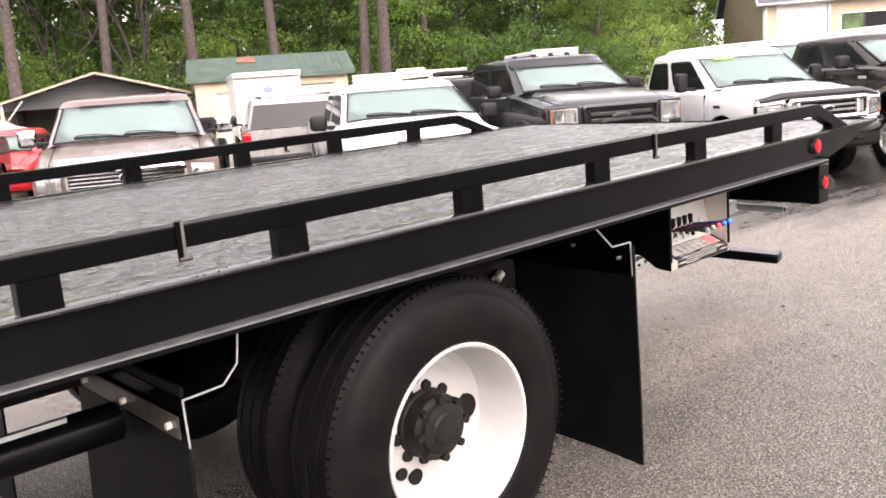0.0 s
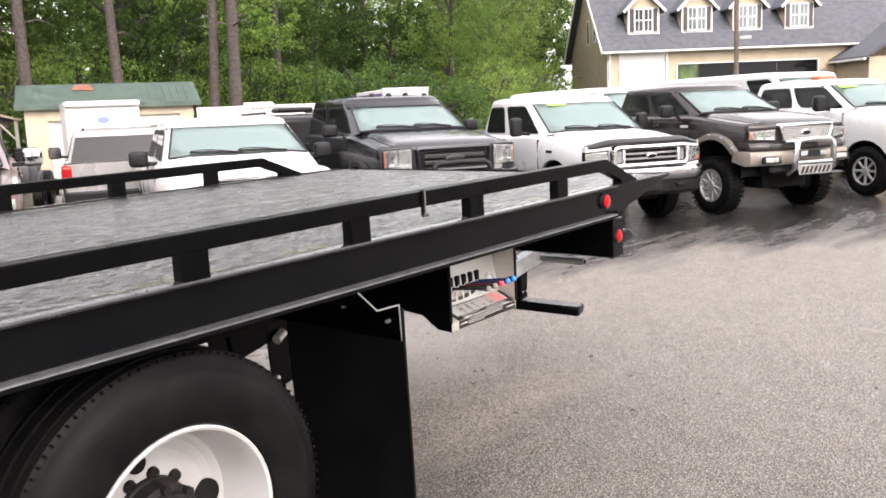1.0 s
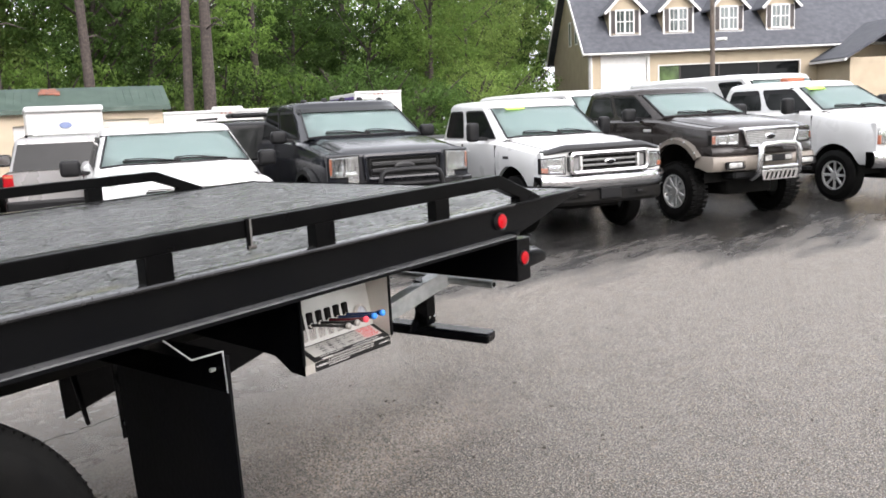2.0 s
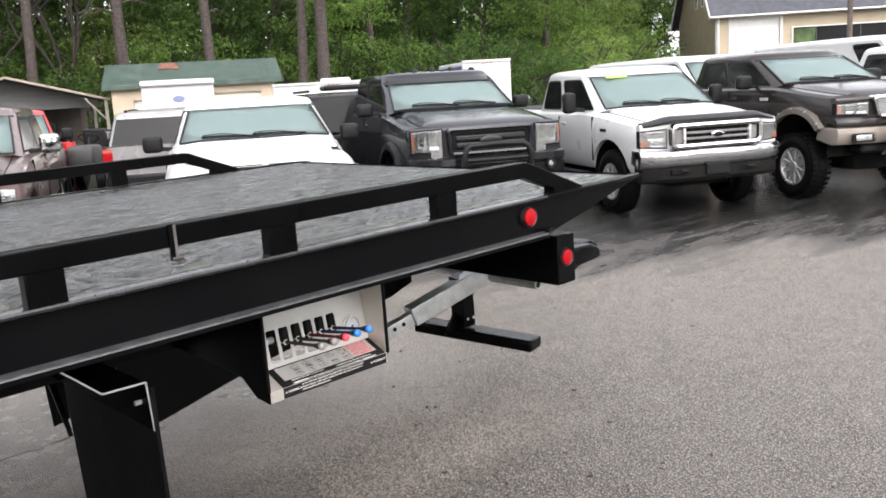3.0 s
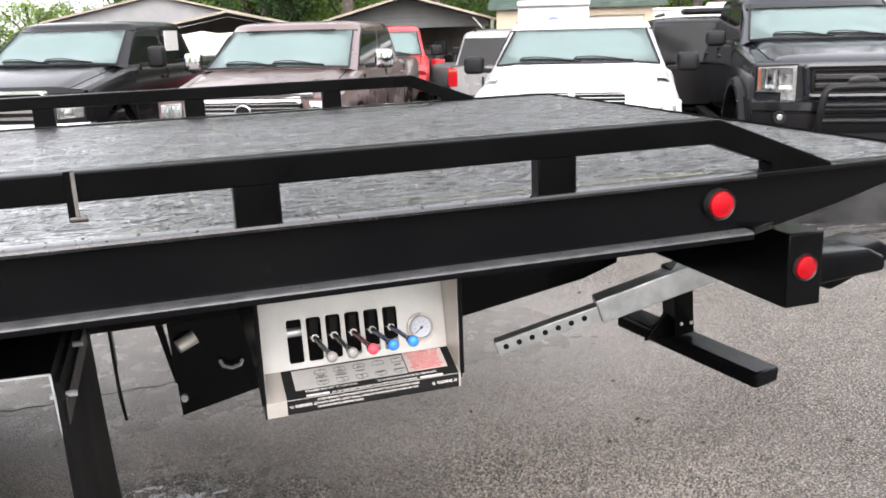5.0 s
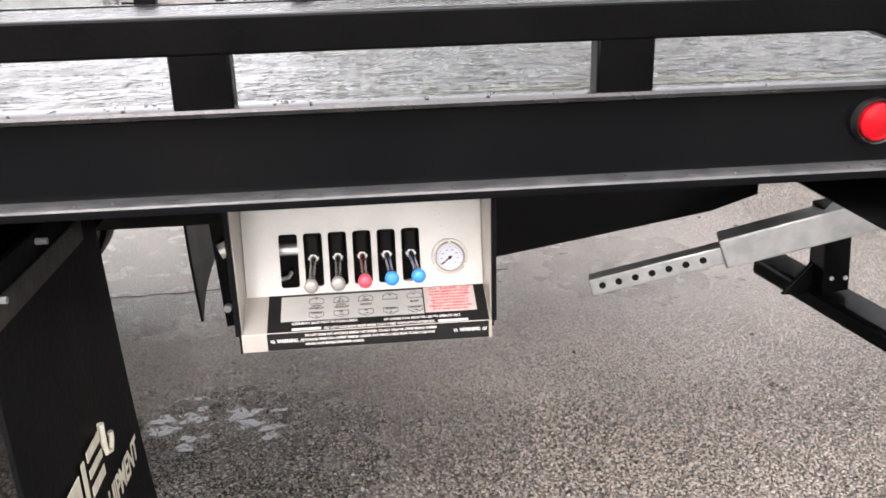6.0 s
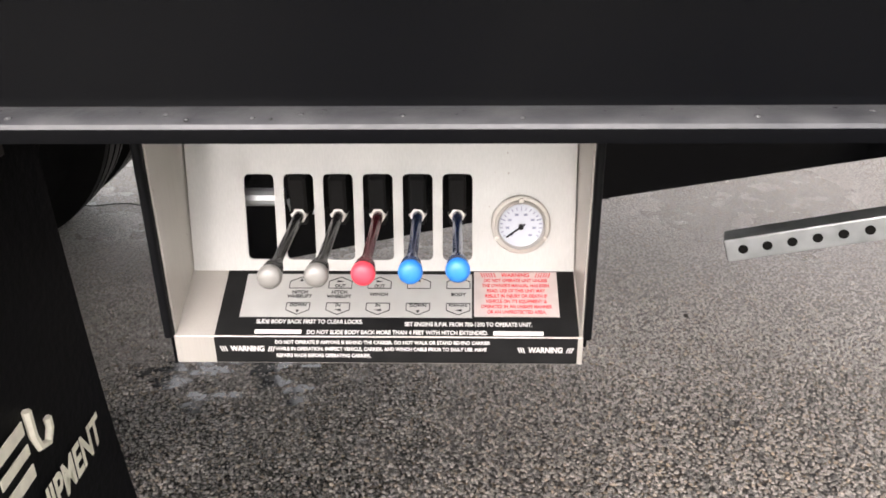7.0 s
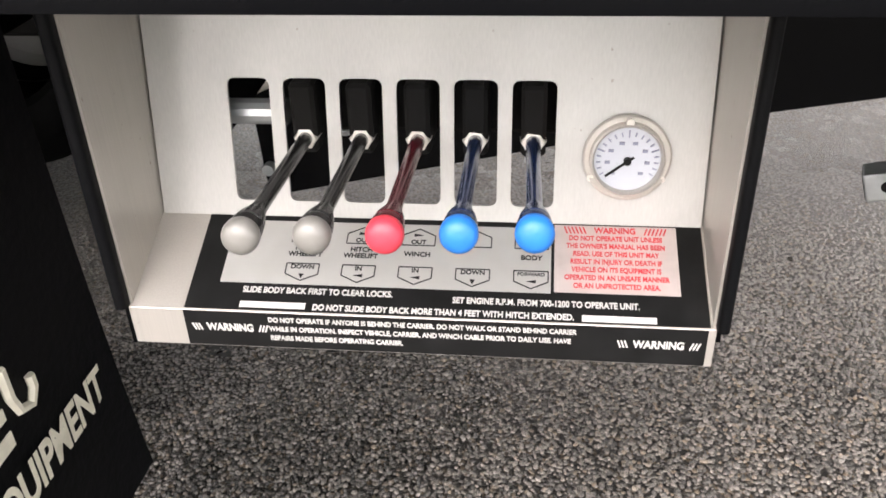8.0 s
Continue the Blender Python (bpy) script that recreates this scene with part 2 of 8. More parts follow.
def slab(pts, axis, a, c, bevel=0.0, bm=None, seg=2):
    """A polygon in the plane across axis, thick from a to c."""
    b = bmesh.new()
    put = {'x': lambda p, q: Vector((q, p[0], p[1])), 'y': lambda p, q: Vector((p[0], q, p[1])), 'z': lambda p, q: Vector((p[0], p[1], q))}[axis]
    lo = [b.verts.new(put(p, a)) for p in pts]
    hi = [b.verts.new(put(p, c)) for p in pts]
    b.faces.new(lo)
    b.faces.new(hi[::-1])
    for k in range(len(pts)):
        j = (k + 1) % len(pts)
        b.faces.new((lo[k], hi[k], hi[j], lo[j]))
    bmesh.ops.recalc_face_normals(b, faces=b.faces)
    if bevel:
        bmesh.ops.bevel(b, geom=b.edges[:], offset=bevel, segments=seg, affect='EDGES', profile=0.5)
    return merge(bm, b)


def bar(p0, p1, w, h, bevel=0.0, bm=None, up=(0, 0, 1)):
    """A square bar from p0 to p1, w wide across and h high."""
    p0, p1 = Vector(p0), Vector(p1)
    d = (p1 - p0)
    X = d.normalized()
    Y = Vector(up).cross(X).normalized()
    Z = X.cross(Y)
    m = Matrix((X, Y, Z)).transposed().to_4x4()
    return box(-d.length / 2, d.length / 2, -w / 2, w / 2, -h / 2, h / 2, bevel, 2, bm, Matrix.Translation((p0 + p1) / 2) @ m)


def pipe(pts, r, seg=10, bm=None, closed=False):
    """A round tube along points."""
    b = bmesh.new()
    P = [Vector(p) for p in pts]
    rings = []
    d0 = (P[1] - P[0]).normalized()
    u = d0.cross(Vector((0, 0, 1)) if abs(d0.z) < 0.9 else Vector((0, 1, 0))).normalized()
    for k, p in enumerate(P):
        d = (P[min(k + 1, len(P) - 1)] - P[max(k - 1, 0)]).normalized()
        u = (u - d * u.dot(d)).normalized()
        v = d.cross(u)
        rings.append([b.verts.new(p + r * (u * math.cos(2 * math.pi * a / seg) + v * math.sin(2 * math.pi * a / seg))) for a in range(seg)])
    for A, B in zip(rings, rings[1:]):
        for k in range(seg):
            j = (k + 1) % seg
            b.faces.new((A[k], A[j], B[j], B[k]))
    b.faces.new(rings[0])
    b.faces.new(rings[-1][::-1])
    return merge(bm, b)


def rounded(x0, x1, z0, z1, r, n=4):
    """The outline of a rectangle with round corners."""
    out = []
    for cx, cz, a0 in ((x1 - r, z1 - r, 0), (x0 + r, z1 - r, 90), (x0 + r, z0 + r, 180), (x1 - r, z0 + r, 270)):
        for k in range(n + 1):
            a = radians(a0 + 90 * k / n)
            out.append((cx + r * math.cos(a), cz + r * math.sin(a)))
    return out


def cut(bm, cutters):
    """Take the closed shapes in cutters out of the closed shape bm."""
    def temp(b):
        me = bpy.data.meshes.new("temp")
        bmesh.ops.recalc_face_normals(b, faces=b.faces)
        b.to_mesh(me)
        b.free()
        return new("temp", me)
    base, tool = temp(bm), temp(cutters)
    md = base.modifiers.new("cut", 'BOOLEAN')
    md.object, md.operation, md.solver = tool, 'DIFFERENCE', 'EXACT'
    md.use_self = True
    me = bpy.data.meshes.new_from_object(base.evaluated_get(bpy.context.evaluated_depsgraph_get()))
    out = bmesh.new()
    out.from_mesh(me)
    for o in (base, tool):
        d = o.data
        bpy.data.objects.remove(o)
        bpy.data.meshes.remove(d)
    bpy.data.meshes.remove(me)
    return out


# ---- the ground ----
def asphalt(loose=False):
    """Worn asphalt: rounded stones in a dark binder with shade painted into its gaps, paler where it has dried and
    where sky glare is painted in, dark and glossy where rain stands.
    loose: the same for the single stones that stand out of the binder."""
    m = bpy.data.materials.new("wet_stone" if loose else "wet_asphalt")
    m.use_nodes = True
    n, l = m.node_tree.nodes, m.node_tree.links
    b = n["Principled BSDF"]
    tc = n.new("ShaderNodeTexCoord")
    P = tc.outputs["Object"]

    def noise(scale, detail=5.0, rough=0.55, vec=None):
        t = n.new("ShaderNodeTexNoise")
        t.inputs["Scale"].default_value, t.inputs["Detail"].default_value, t.inputs["Roughness"].default_value = scale, detail, rough
        l.new(vec or P, t.inputs["Vector"])
        return t.outputs["Fac"]

    def rng(src, a, c, lo, hi, kind='LINEAR'):
        t = n.new("ShaderNodeMapRange")
        t.interpolation_type = kind
        t.inputs["From Min"].default_value, t.inputs["From Max"].default_value = a, c
        t.inputs["To Min"].default_value, t.inputs["To Max"].default_value = lo, hi
        l.new(src, t.inputs["Value"])
        return t.outputs["Result"]

    def op(kind, *args):
        t = n.new("ShaderNodeMath")
        t.operation = kind
        for i, v in enumerate(args):
            if isinstance(v, float):
                t.inputs[i].default_value = v
            else:
                l.new(v, t.inputs[i])
        return t.outputs[0]

    def mix(f, A, B, kind='RGBA'):
        t = n.new("ShaderNodeMix")
        t.data_type = kind
        l.new(f, t.inputs["Factor"])
        for key, v in (("A", A), ("B", B)):
            if isinstance(v, tuple):
                t.inputs[key].default_value = (*v, 1)
            elif isinstance(v, float):
                t.inputs[key].default_value = v
            else:
                l.new(v, t.inputs[key])
        return t.outputs["Result"]

    def mapped(rot, sc):
        t = n.new("ShaderNodeMapping")
        t.inputs["Rotation"].default_value, t.inputs["Scale"].default_value = (0, 0, radians(rot)), sc
        l.new(P, t.inputs["Vector"])
        return t.outputs["Vector"]

    def blot(x, y, scale, amount, near, far, top):
        """A patch with a ragged edge round a place."""
        t = n.new("ShaderNodeVectorMath")
        t.operation = 'DISTANCE'
        l.new(P, t.inputs[0])
        t.inputs[1].default_value = (x, y, 0)
        return rng(op('MULTIPLY_ADD', noise(scale, 6, 0.62), amount, t.outputs["Value"]), near, far, top, 0.0)

    # stones of two sizes
    warp = n.new("ShaderNodeTexNoise")
    warp.inputs["Scale"].default_value, warp.inputs["Detail"].default_value = 160, 1
    l.new(P, warp.inputs["Vector"])
    wv = n.new("ShaderNodeVectorMath")
    wv.operation = 'MULTIPLY_ADD'
    l.new(warp.outputs["Color"], wv.inputs[0])
    wv.inputs[1].default_value = (0.011, 0.011, 0.0)
    l.new(P, wv.inputs[2])
    def cells(scale):
        t = n.new("ShaderNodeTexVoronoi")
        t.voronoi_dimensions = '2D'
        t.inputs["Scale"].default_value = scale
        l.new(wv.outputs["Vector"], t.inputs["Vector"])
        c = n.new("ShaderNodeSeparateColor")
        l.new(t.outputs["Color"], c.inputs["Color"])
        return t.outputs["Distance"], c
    d1, c1 = cells(98.0)
    d2, c2 = cells(250.0)
    dome1 = op('MULTIPLY', rng(d1, 0.05, 0.62, 1.0, 0.0, 'SMOOTHSTEP'), rng(c1.outputs["Green"], 0, 1, 0.35, 1.0))
    dome2 = op('MULTIPLY', rng(d2, 0.15, 0.5, 0.26, 0.0), rng(c2.outputs["Green"], 0, 1, 0.1, 1.0))
    broken = rng(noise(150.0, 6, 0.85), 0.3, 0.7, 0.0, 0.62)
    height = op('MULTIPLY_ADD', op('MAXIMUM', dome1, dome2), 0.52, broken)
    big = op('GREATER_THAN', dome1, dome2)
    tone = mix(big, rng(c2.outputs["Red"], 0, 1, 0, 0.45), c1.outputs["Red"], 'FLOAT')
    tint = mix(big, c2.outputs["Blue"], c1.outputs["Blue"], 'FLOAT')
    tone = op('ADD', op('MULTIPLY', tone, 0.5), rng(noise(80.0, 4, 0.8), 0.34, 0.66, 0.0, 0.5))
    # gaps: dark binder, blackened further for the shade between stones
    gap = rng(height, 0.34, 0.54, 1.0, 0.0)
    if loose:
        geo = n.new("ShaderNodeNewGeometry")
        white = n.new("ShaderNodeTexWhiteNoise")
        white.noise_dimensions = '1D'
        l.new(geo.outputs["Random Per Island"], white.inputs["W"])
        tint = white.outputs["Value"]
        tone = op('MULTIPLY_ADD', rng(geo.outputs["Random Per Island"], 0, 1, 0.28, 0.70), 0.68, rng(noise(300.0, 3, 0.7), 0.3, 0.7, -0.10, 0.16))
        gap = rng(noise(420.0, 2, 0.7), 0.36, 0.28, 0.0, 0.5)
    else:
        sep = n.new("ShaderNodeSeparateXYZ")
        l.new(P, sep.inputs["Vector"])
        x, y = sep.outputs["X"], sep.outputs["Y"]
        # binder made darker again beneath the loose chips
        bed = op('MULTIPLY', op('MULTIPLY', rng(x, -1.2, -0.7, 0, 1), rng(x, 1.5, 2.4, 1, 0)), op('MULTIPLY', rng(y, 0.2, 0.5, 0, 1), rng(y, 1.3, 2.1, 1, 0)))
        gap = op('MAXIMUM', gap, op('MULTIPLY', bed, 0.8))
    # how dry: pale and dull, or wet: dark and glossy; glare and truck shade are painted in
    pool = blot(-0.75, 2.6, 0.8, 4.0, 4.4, 7.2, 1.0)
    # bare: pale colour standing in for sky glare under and beyond the bed
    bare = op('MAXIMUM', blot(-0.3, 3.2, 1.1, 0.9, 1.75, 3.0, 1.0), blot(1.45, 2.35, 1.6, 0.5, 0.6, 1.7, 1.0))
    # dark run-off below the control box, with the truck's shade painted in
    wet_shade = blot(-0.22, 0.82, 1.8, 0.9, 0.78, 1.42, 1.0)
    grain = op('ADD', rng(noise(26.0, 6, 0.75), 0.3, 0.7, -0.22, 0.22), rng(noise(5.0, 5, 0.6), 0.3, 0.7, -0.12, 0.12))
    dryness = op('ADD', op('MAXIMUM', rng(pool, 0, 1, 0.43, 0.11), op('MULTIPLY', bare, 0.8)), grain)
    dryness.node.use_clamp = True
    wetstone = mix(op('POWER', rng(tone, 0.12, 0.88, 0, 1), 1.5), (0.03, 0.028, 0.026), (0.74, 0.655, 0.56))
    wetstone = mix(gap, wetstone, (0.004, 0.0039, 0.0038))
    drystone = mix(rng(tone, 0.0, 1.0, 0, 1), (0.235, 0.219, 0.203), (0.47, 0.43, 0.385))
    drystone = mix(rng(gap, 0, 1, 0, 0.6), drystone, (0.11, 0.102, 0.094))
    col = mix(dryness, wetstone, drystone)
    # the painted glare: pale tone laid over the stones
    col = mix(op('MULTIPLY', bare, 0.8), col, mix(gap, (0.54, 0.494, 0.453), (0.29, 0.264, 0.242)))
    col = mix(rng(tint, 0.8, 1.0, 0, 0.4), col, (0.36, 0.25, 0.14))
    # run-off: a dark wet stretch along the row of parked cars
    vm = n.new("ShaderNodeVectorMath")
    vm.operation = 'DOT_PRODUCT'
    l.new(P, vm.inputs[0])
    vm.inputs[1].default_value = (0.485, 0.875, 0)
    along = op('MULTIPLY_ADD', noise(0.9, 7, 0.55, mapped(29, (0.35, 1.6, 1))), 4.5, vm.outputs["Value"])
    streak = rng(noise(1.5, 8, 0.7, mapped(29, (0.5, 3.2, 1))), 0.36, 0.60, 0.45, 1, 'SMOOTHSTEP')
    damp = op('MAXIMUM', op('MULTIPLY', rng(along, 6.4, 7.3, 0, 1, 'SMOOTHSTEP'), streak), rng(along, 7.2, 8.3, 0, 1, 'SMOOTHSTEP'))
    # paler streaks in its colour stand for smeared reflections of sky and cars
    col = mix(op('POWER', damp, 0.6), col, mix(rng(noise(2.2, 8, 0.75, mapped(29, (0.45, 3.4, 1))), 0.42, 0.68, 0, 1), (0.006, 0.006, 0.006), (0.045, 0.043, 0.041)))
    col = mix(op('MULTIPLY', wet_shade, op('MAXIMUM', rng(tone, 0.1, 0.8, 0.85, 0.25), blot(-0.42, 0.84, 5.0, 0.35, 0.28, 0.55, 0.8))), col, (0.006, 0.0065, 0.006))
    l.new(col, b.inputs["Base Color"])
    # water that stands flush in the hollows near the dark wet patch
    puddle = op('MULTIPLY', blot(-0.3, 1.08, 6.0, 0.35, 0.42, 0.62, 1.0), rng(noise(16.0, 4, 0.6), 0.54, 0.60, 0, 1))
    wet = op('MAXIMUM', op('MAXIMUM', op('MAXIMUM', damp, wet_shade), op('MULTIPLY', bare, 0.85)), op('MULTIPLY', pool, rng(noise(0.7, 5), 0.4, 0.62, 0.25, 0.8)))
    rough = mix(wet, rng(noise(6, 4), 0.3, 0.7, 0.5, 0.66), rng(noise(7, 4), 0.3, 0.7, 0.13, 0.26), 'FLOAT')
    l.new(mix(puddle, rough, 0.11, 'FLOAT'), b.inputs["Roughness"])
    shine = op('MAXIMUM', rng(damp, 0, 1, 0.62, 0.31), bare)
    # less shine in the gaps, standing for occlusion in the hollows
    l.new(shine if loose else op('MULTIPLY', shine, rng(gap, 0, 1, 1.0, 0.35)), b.inputs["Specular IOR Level"])
    bp = n.new("ShaderNodeBump")
    l.new(op('MULTIPLY', rng(damp, 0, 1, 1.0, 0.3), rng(puddle, 0, 1, 1.0, 0.1)), bp.inputs["Strength"])
    bp.inputs["Distance"].default_value = 0.003 if loose else 0.0115
    l.new(noise(260.0, 4, 0.6) if loose else op('MULTIPLY_ADD', noise(38.0, 3), 0.8, height), bp.inputs["Height"])
    l.new(bp.outputs["Normal"], b.inputs["Normal"])
    return m


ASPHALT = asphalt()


def ground_sheet():
    bm = bmesh.new()
    n = 48
    rings = []
    for r in (0.001, 4, 10, 25, 60, 150, 600):
        rings.append([bm.verts.new((3 + r * math.cos(2 * math.pi * k / n), 3 + r * math.sin(2 * math.pi * k / n), 0)) for k in range(n)])
    for A, B in zip(rings, rings[1:]):
        for k in range(n):
            j = (k + 1) % n
            bm.faces.new((A[k], A[j], B[j], B[k]))
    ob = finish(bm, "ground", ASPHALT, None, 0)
    return tagged(ob, "wet grey asphalt parking lot with dark damp patches", "ground", kind="structure")


ground_sheet()


def stone_chips():
    """Rounded stone chips standing out of the worn binder beside the control box, thinning out all round."""
    r = np.random.default_rng(5)
    step = 0.0092
    gx, gy = np.meshgrid(np.arange(-1.0, 2.2, step), np.arange(0.3, 1.95, step))
    gx[1::2] += step / 2
    x = (gx + r.uniform(-0.42, 0.42, gx.shape) * step).ravel()
    y = (gy + r.uniform(-0.42, 0.42, gy.shape) * step).ravel()
    ramp = lambda v, a, c: np.clip((v - a) / (c - a), 0, 1)
    inside = ramp(x, -1.2, -0.7) * ramp(x, 2.4, 1.5) * ramp(y, 0.2, 0.5) * ramp(y, 2.1, 1.3)
    keep = r.uniform(0, 1, x.shape) < inside * 0.9
    x, y, full = x[keep], y[keep], inside[keep]
    n = len(x)
    size = step * r.uniform(0.34, 0.72, n) * (0.6 + 0.4 * full)
    high = size * r.uniform(0.35, 1.0, n)
    turn = r.uniform(0, 6.28, n)
    long = r.uniform(0.7, 1.35, n)
    verts = np.zeros((n, 11, 3))
    for k in range(5):
        for ring, (f, h) in enumerate(((1.0, -0.15), (0.78, 0.72))):
            a = 2 * math.pi * (k + 0.5 * ring) / 5
            rad = size * f * r.uniform(0.78, 1.18, n)
            u, v = rad * math.cos(a) * long, rad * math.sin(a) / long
            verts[:, ring * 5 + k, 0] = x + u * np.cos(turn) - v * np.sin(turn)
            verts[:, ring * 5 + k, 1] = y + u * np.sin(turn) + v * np.cos(turn)
            verts[:, ring * 5 + k, 2] = high * h * (1.0 if ring == 0 else r.uniform(0.7, 1.25, n))
    verts[:, 10] = np.stack((x + r.normal(0, 0.15, n) * size, y + r.normal(0, 0.15, n) * size, high), 1)
    quads = np.array([(k, (k + 1) % 5, 5 + k) for k in range(5)] + [((k + 1) % 5, 5 + (k + 1) % 5, 5 + k) for k in range(5)] + [(5 + k, 5 + (k + 1) % 5, 10) for k in range(5)])
    faces = (quads[None] + 11 * np.arange(n)[:, None, None]).reshape(-1, 3)
    me = bpy.data.meshes.new("stone_chips")
    me.from_pydata(verts.reshape(-1, 3).tolist(), [], faces.tolist())
    me.polygons.foreach_set("use_smooth", [True] * len(faces))
    me.materials.append(asphalt(True))
    tagged(new("stone_chips", me), "wet grey and tan stone chips worn out of the asphalt", "gravel", kind="stuff")


stone_chips()


def puddle():
    """Shallow rain water between the stones by the mud flap."""
    r = random.Random(14)
    bm = bmesh.new()
    for k in range(26):
        x, y = r.gauss(-0.32, 0.13), r.gauss(1.05, 0.085)
        size, a0 = r.uniform(0.010, 0.030), r.uniform(0, 6.28)
        ring = []
        for q in range(26):
            a = 2 * math.pi * q / 26
            d = size * (1 + 0.35 * math.sin(2 * a + a0) + 0.22 * math.sin(5 * a + 3 * a0) + r.uniform(-0.12, 0.12))
            ring.append(bm.verts.new((x + 1.5 * d * math.cos(a), y + 0.8 * d * math.sin(a), 0.0021 + 0.00006 * k)))
        bm.faces.new(ring)
    water = mat("shallow_rain_water", (0.02, 0.02, 0.02), 0.05, 0, (0.035, 0.034, 0.032), 30, 0.04, 40, ior=1.38, coat=0.2)
    tagged(finish(bm, "puddle", water, None, 0), "shallow rain puddles between dark wet stones", "puddle", kind="stuff")


puddle()


def litter():
    """Small dark bits and a few pale chips lying on the asphalt, and a hairline crack."""
    r = random.Random(8)
    spots = [(3.11, 0.39), (1.63, 1.11), (1.76, 0.83), (1.75, -0.25), (2.3, 0.64), (1.0, 1.43), (2.05, 0.23), (2.01, -0.34), (3.67, 0.05), (1.22, 0.18), (1.5, -0.05), (1.8, -0.22)]
    spots += [(r.uniform(0.6, 9), r.uniform(-4, 3.2)) for _ in range(70)]
    bm = bmesh.new()
    for x, y in spots:
        a = r.uniform(0, 6.28)
        l, w = r.uniform(0.005, 0.014), r.uniform(0.003, 0.008)
        box(-l, l, -w, w, 0.001, r.uniform(0.004, 0.008), 0.001, 1, bm, Matrix.Translation((x, y, 0)) @ Matrix.Rotation(a, 4, 'Z'))
    o = finish(bm, "litter", mat("dark_twig_bits", (0.03, 0.024, 0.018), 0.8, 0, (0.08, 0.07, 0.055), 30), None, 0)
    tagged(o, "scattered dark twig bits and chips on the asphalt", "litter", kind="stuff")
    bm = bmesh.new()
    for x0, y0, x1, y1 in ((-1.6, 2.15, 0.9, 2.35),):
        p = Vector((x0, y0, 0.0015))
        for k in range(1, 41):
            q = Vector((lerp(x0, x1, k / 40) + r.uniform(-0.01, 0.01), lerp(y0, y1, k / 40) + r.uniform(-0.02, 0.02), 0.0015))
            bar(p, q, r.uniform(0.002, 0.005), 0.002, 0, bm)
            p = q
    o = finish(bm, "crack", UNDER, None, 0)
    tagged(o, "hairline dark crack running across the asphalt", "crack", kind="stuff")


litter()

# ---- the tow truck: x along the bed towards its tail, y in from the kerb-side flange, z up ----
TRUCK = thing("tow_truck", "black flatbed tow truck with white wheels, wet from rain", "truck",
              Matrix.Translation((0.0155, -0.15, 0)) @ Matrix.Rotation(radians(-0.83), 4, 'Y'))
BED_W, BED_X0, BED_X1 = 2.54, -4.6, 1.81


def channel(y_out, sign, name):
    """A channel section with flanges that point outwards, cut up to the tail."""
    def run(pr):
        b = bmesh.new()
        rings = [[b.verts.new((x, y_out + sign * p, z)) for p, z in pr] for x in (BED_X0, -3, -1.5, 0, 1.16)]
        for A, B in zip(rings, rings[1:]):
            for k in range(len(pr)):
                j = (k + 1) % len(pr)
                b.faces.new((A[k], A[j], B[j], B[k]))
        b.faces.new(rings[0])
        b.faces.new(rings[-1][::-1])
        return b
    ch = part(name, run([(0.036, 1.100), (0.036, 1.250), (0.050, 1.250), (0.050, 1.100)]), BLACK, TRUCK, "black painted steel side channel")
    part("flange_nose", run([(0.0, 1.0925), (-0.0005, 1.099), (0.0, 1.1045), (0.004, 1.1045), (0.004, 1.0925)]), BLACK, ch, "", 35)
    part("lower_flange", run([(0.0002, 1.1048), (0.0015, 1.1085), (0.005, 1.1110), (0.012, 1.1125), (0.0358, 1.1135), (0.0358, 1.094), (0.0042, 1.094), (0.0042, 1.1048)]), SHEENBLACK, ch, "wet lower flange with a worn edge, sky sheen put into its paler colour", 35)
    part("upper_flange", run([(0.0358, 1.234), (0.008, 1.236), (0.001, 1.240), (0.0, 1.246), (0.003, 1.251), (0.010, 1.2535), (0.050, 1.2535), (0.050, 1.2502), (0.0358, 1.2502)]), EDGEBLACK, ch, "wet upper flange beaded with rain", 35)
    tail = slab([(1.16, 1.098), (1.22, 1.104), (1.42, 1.145), (1.62, 1.196), (1.81, 1.236), (1.81, 1.2535), (1.16, 1.2535)], 'y', y_out + sign * 0.036, y_out + sign * 0.050)
    part("tail_plate", tail, BLACK, TRUCK)
    part("tail_flange", slab([(1.16, y_out), (1.62, y_out + sign * 0.004), (1.81, y_out + sign * 0.030), (1.81, y_out + sign * 0.036), (1.16, y_out + sign * 0.036)], 'z', 1.2385, 1.2535, 0.003), BLACK, TRUCK)
    part("tail_flange", slab([(1.16, y_out), (1.24, y_out + sign * 0.034), (1.24, y_out + sign * 0.036), (1.16, y_out + sign * 0.036)], 'z', 1.103, 1.122, 0.002), BLACK, TRUCK)


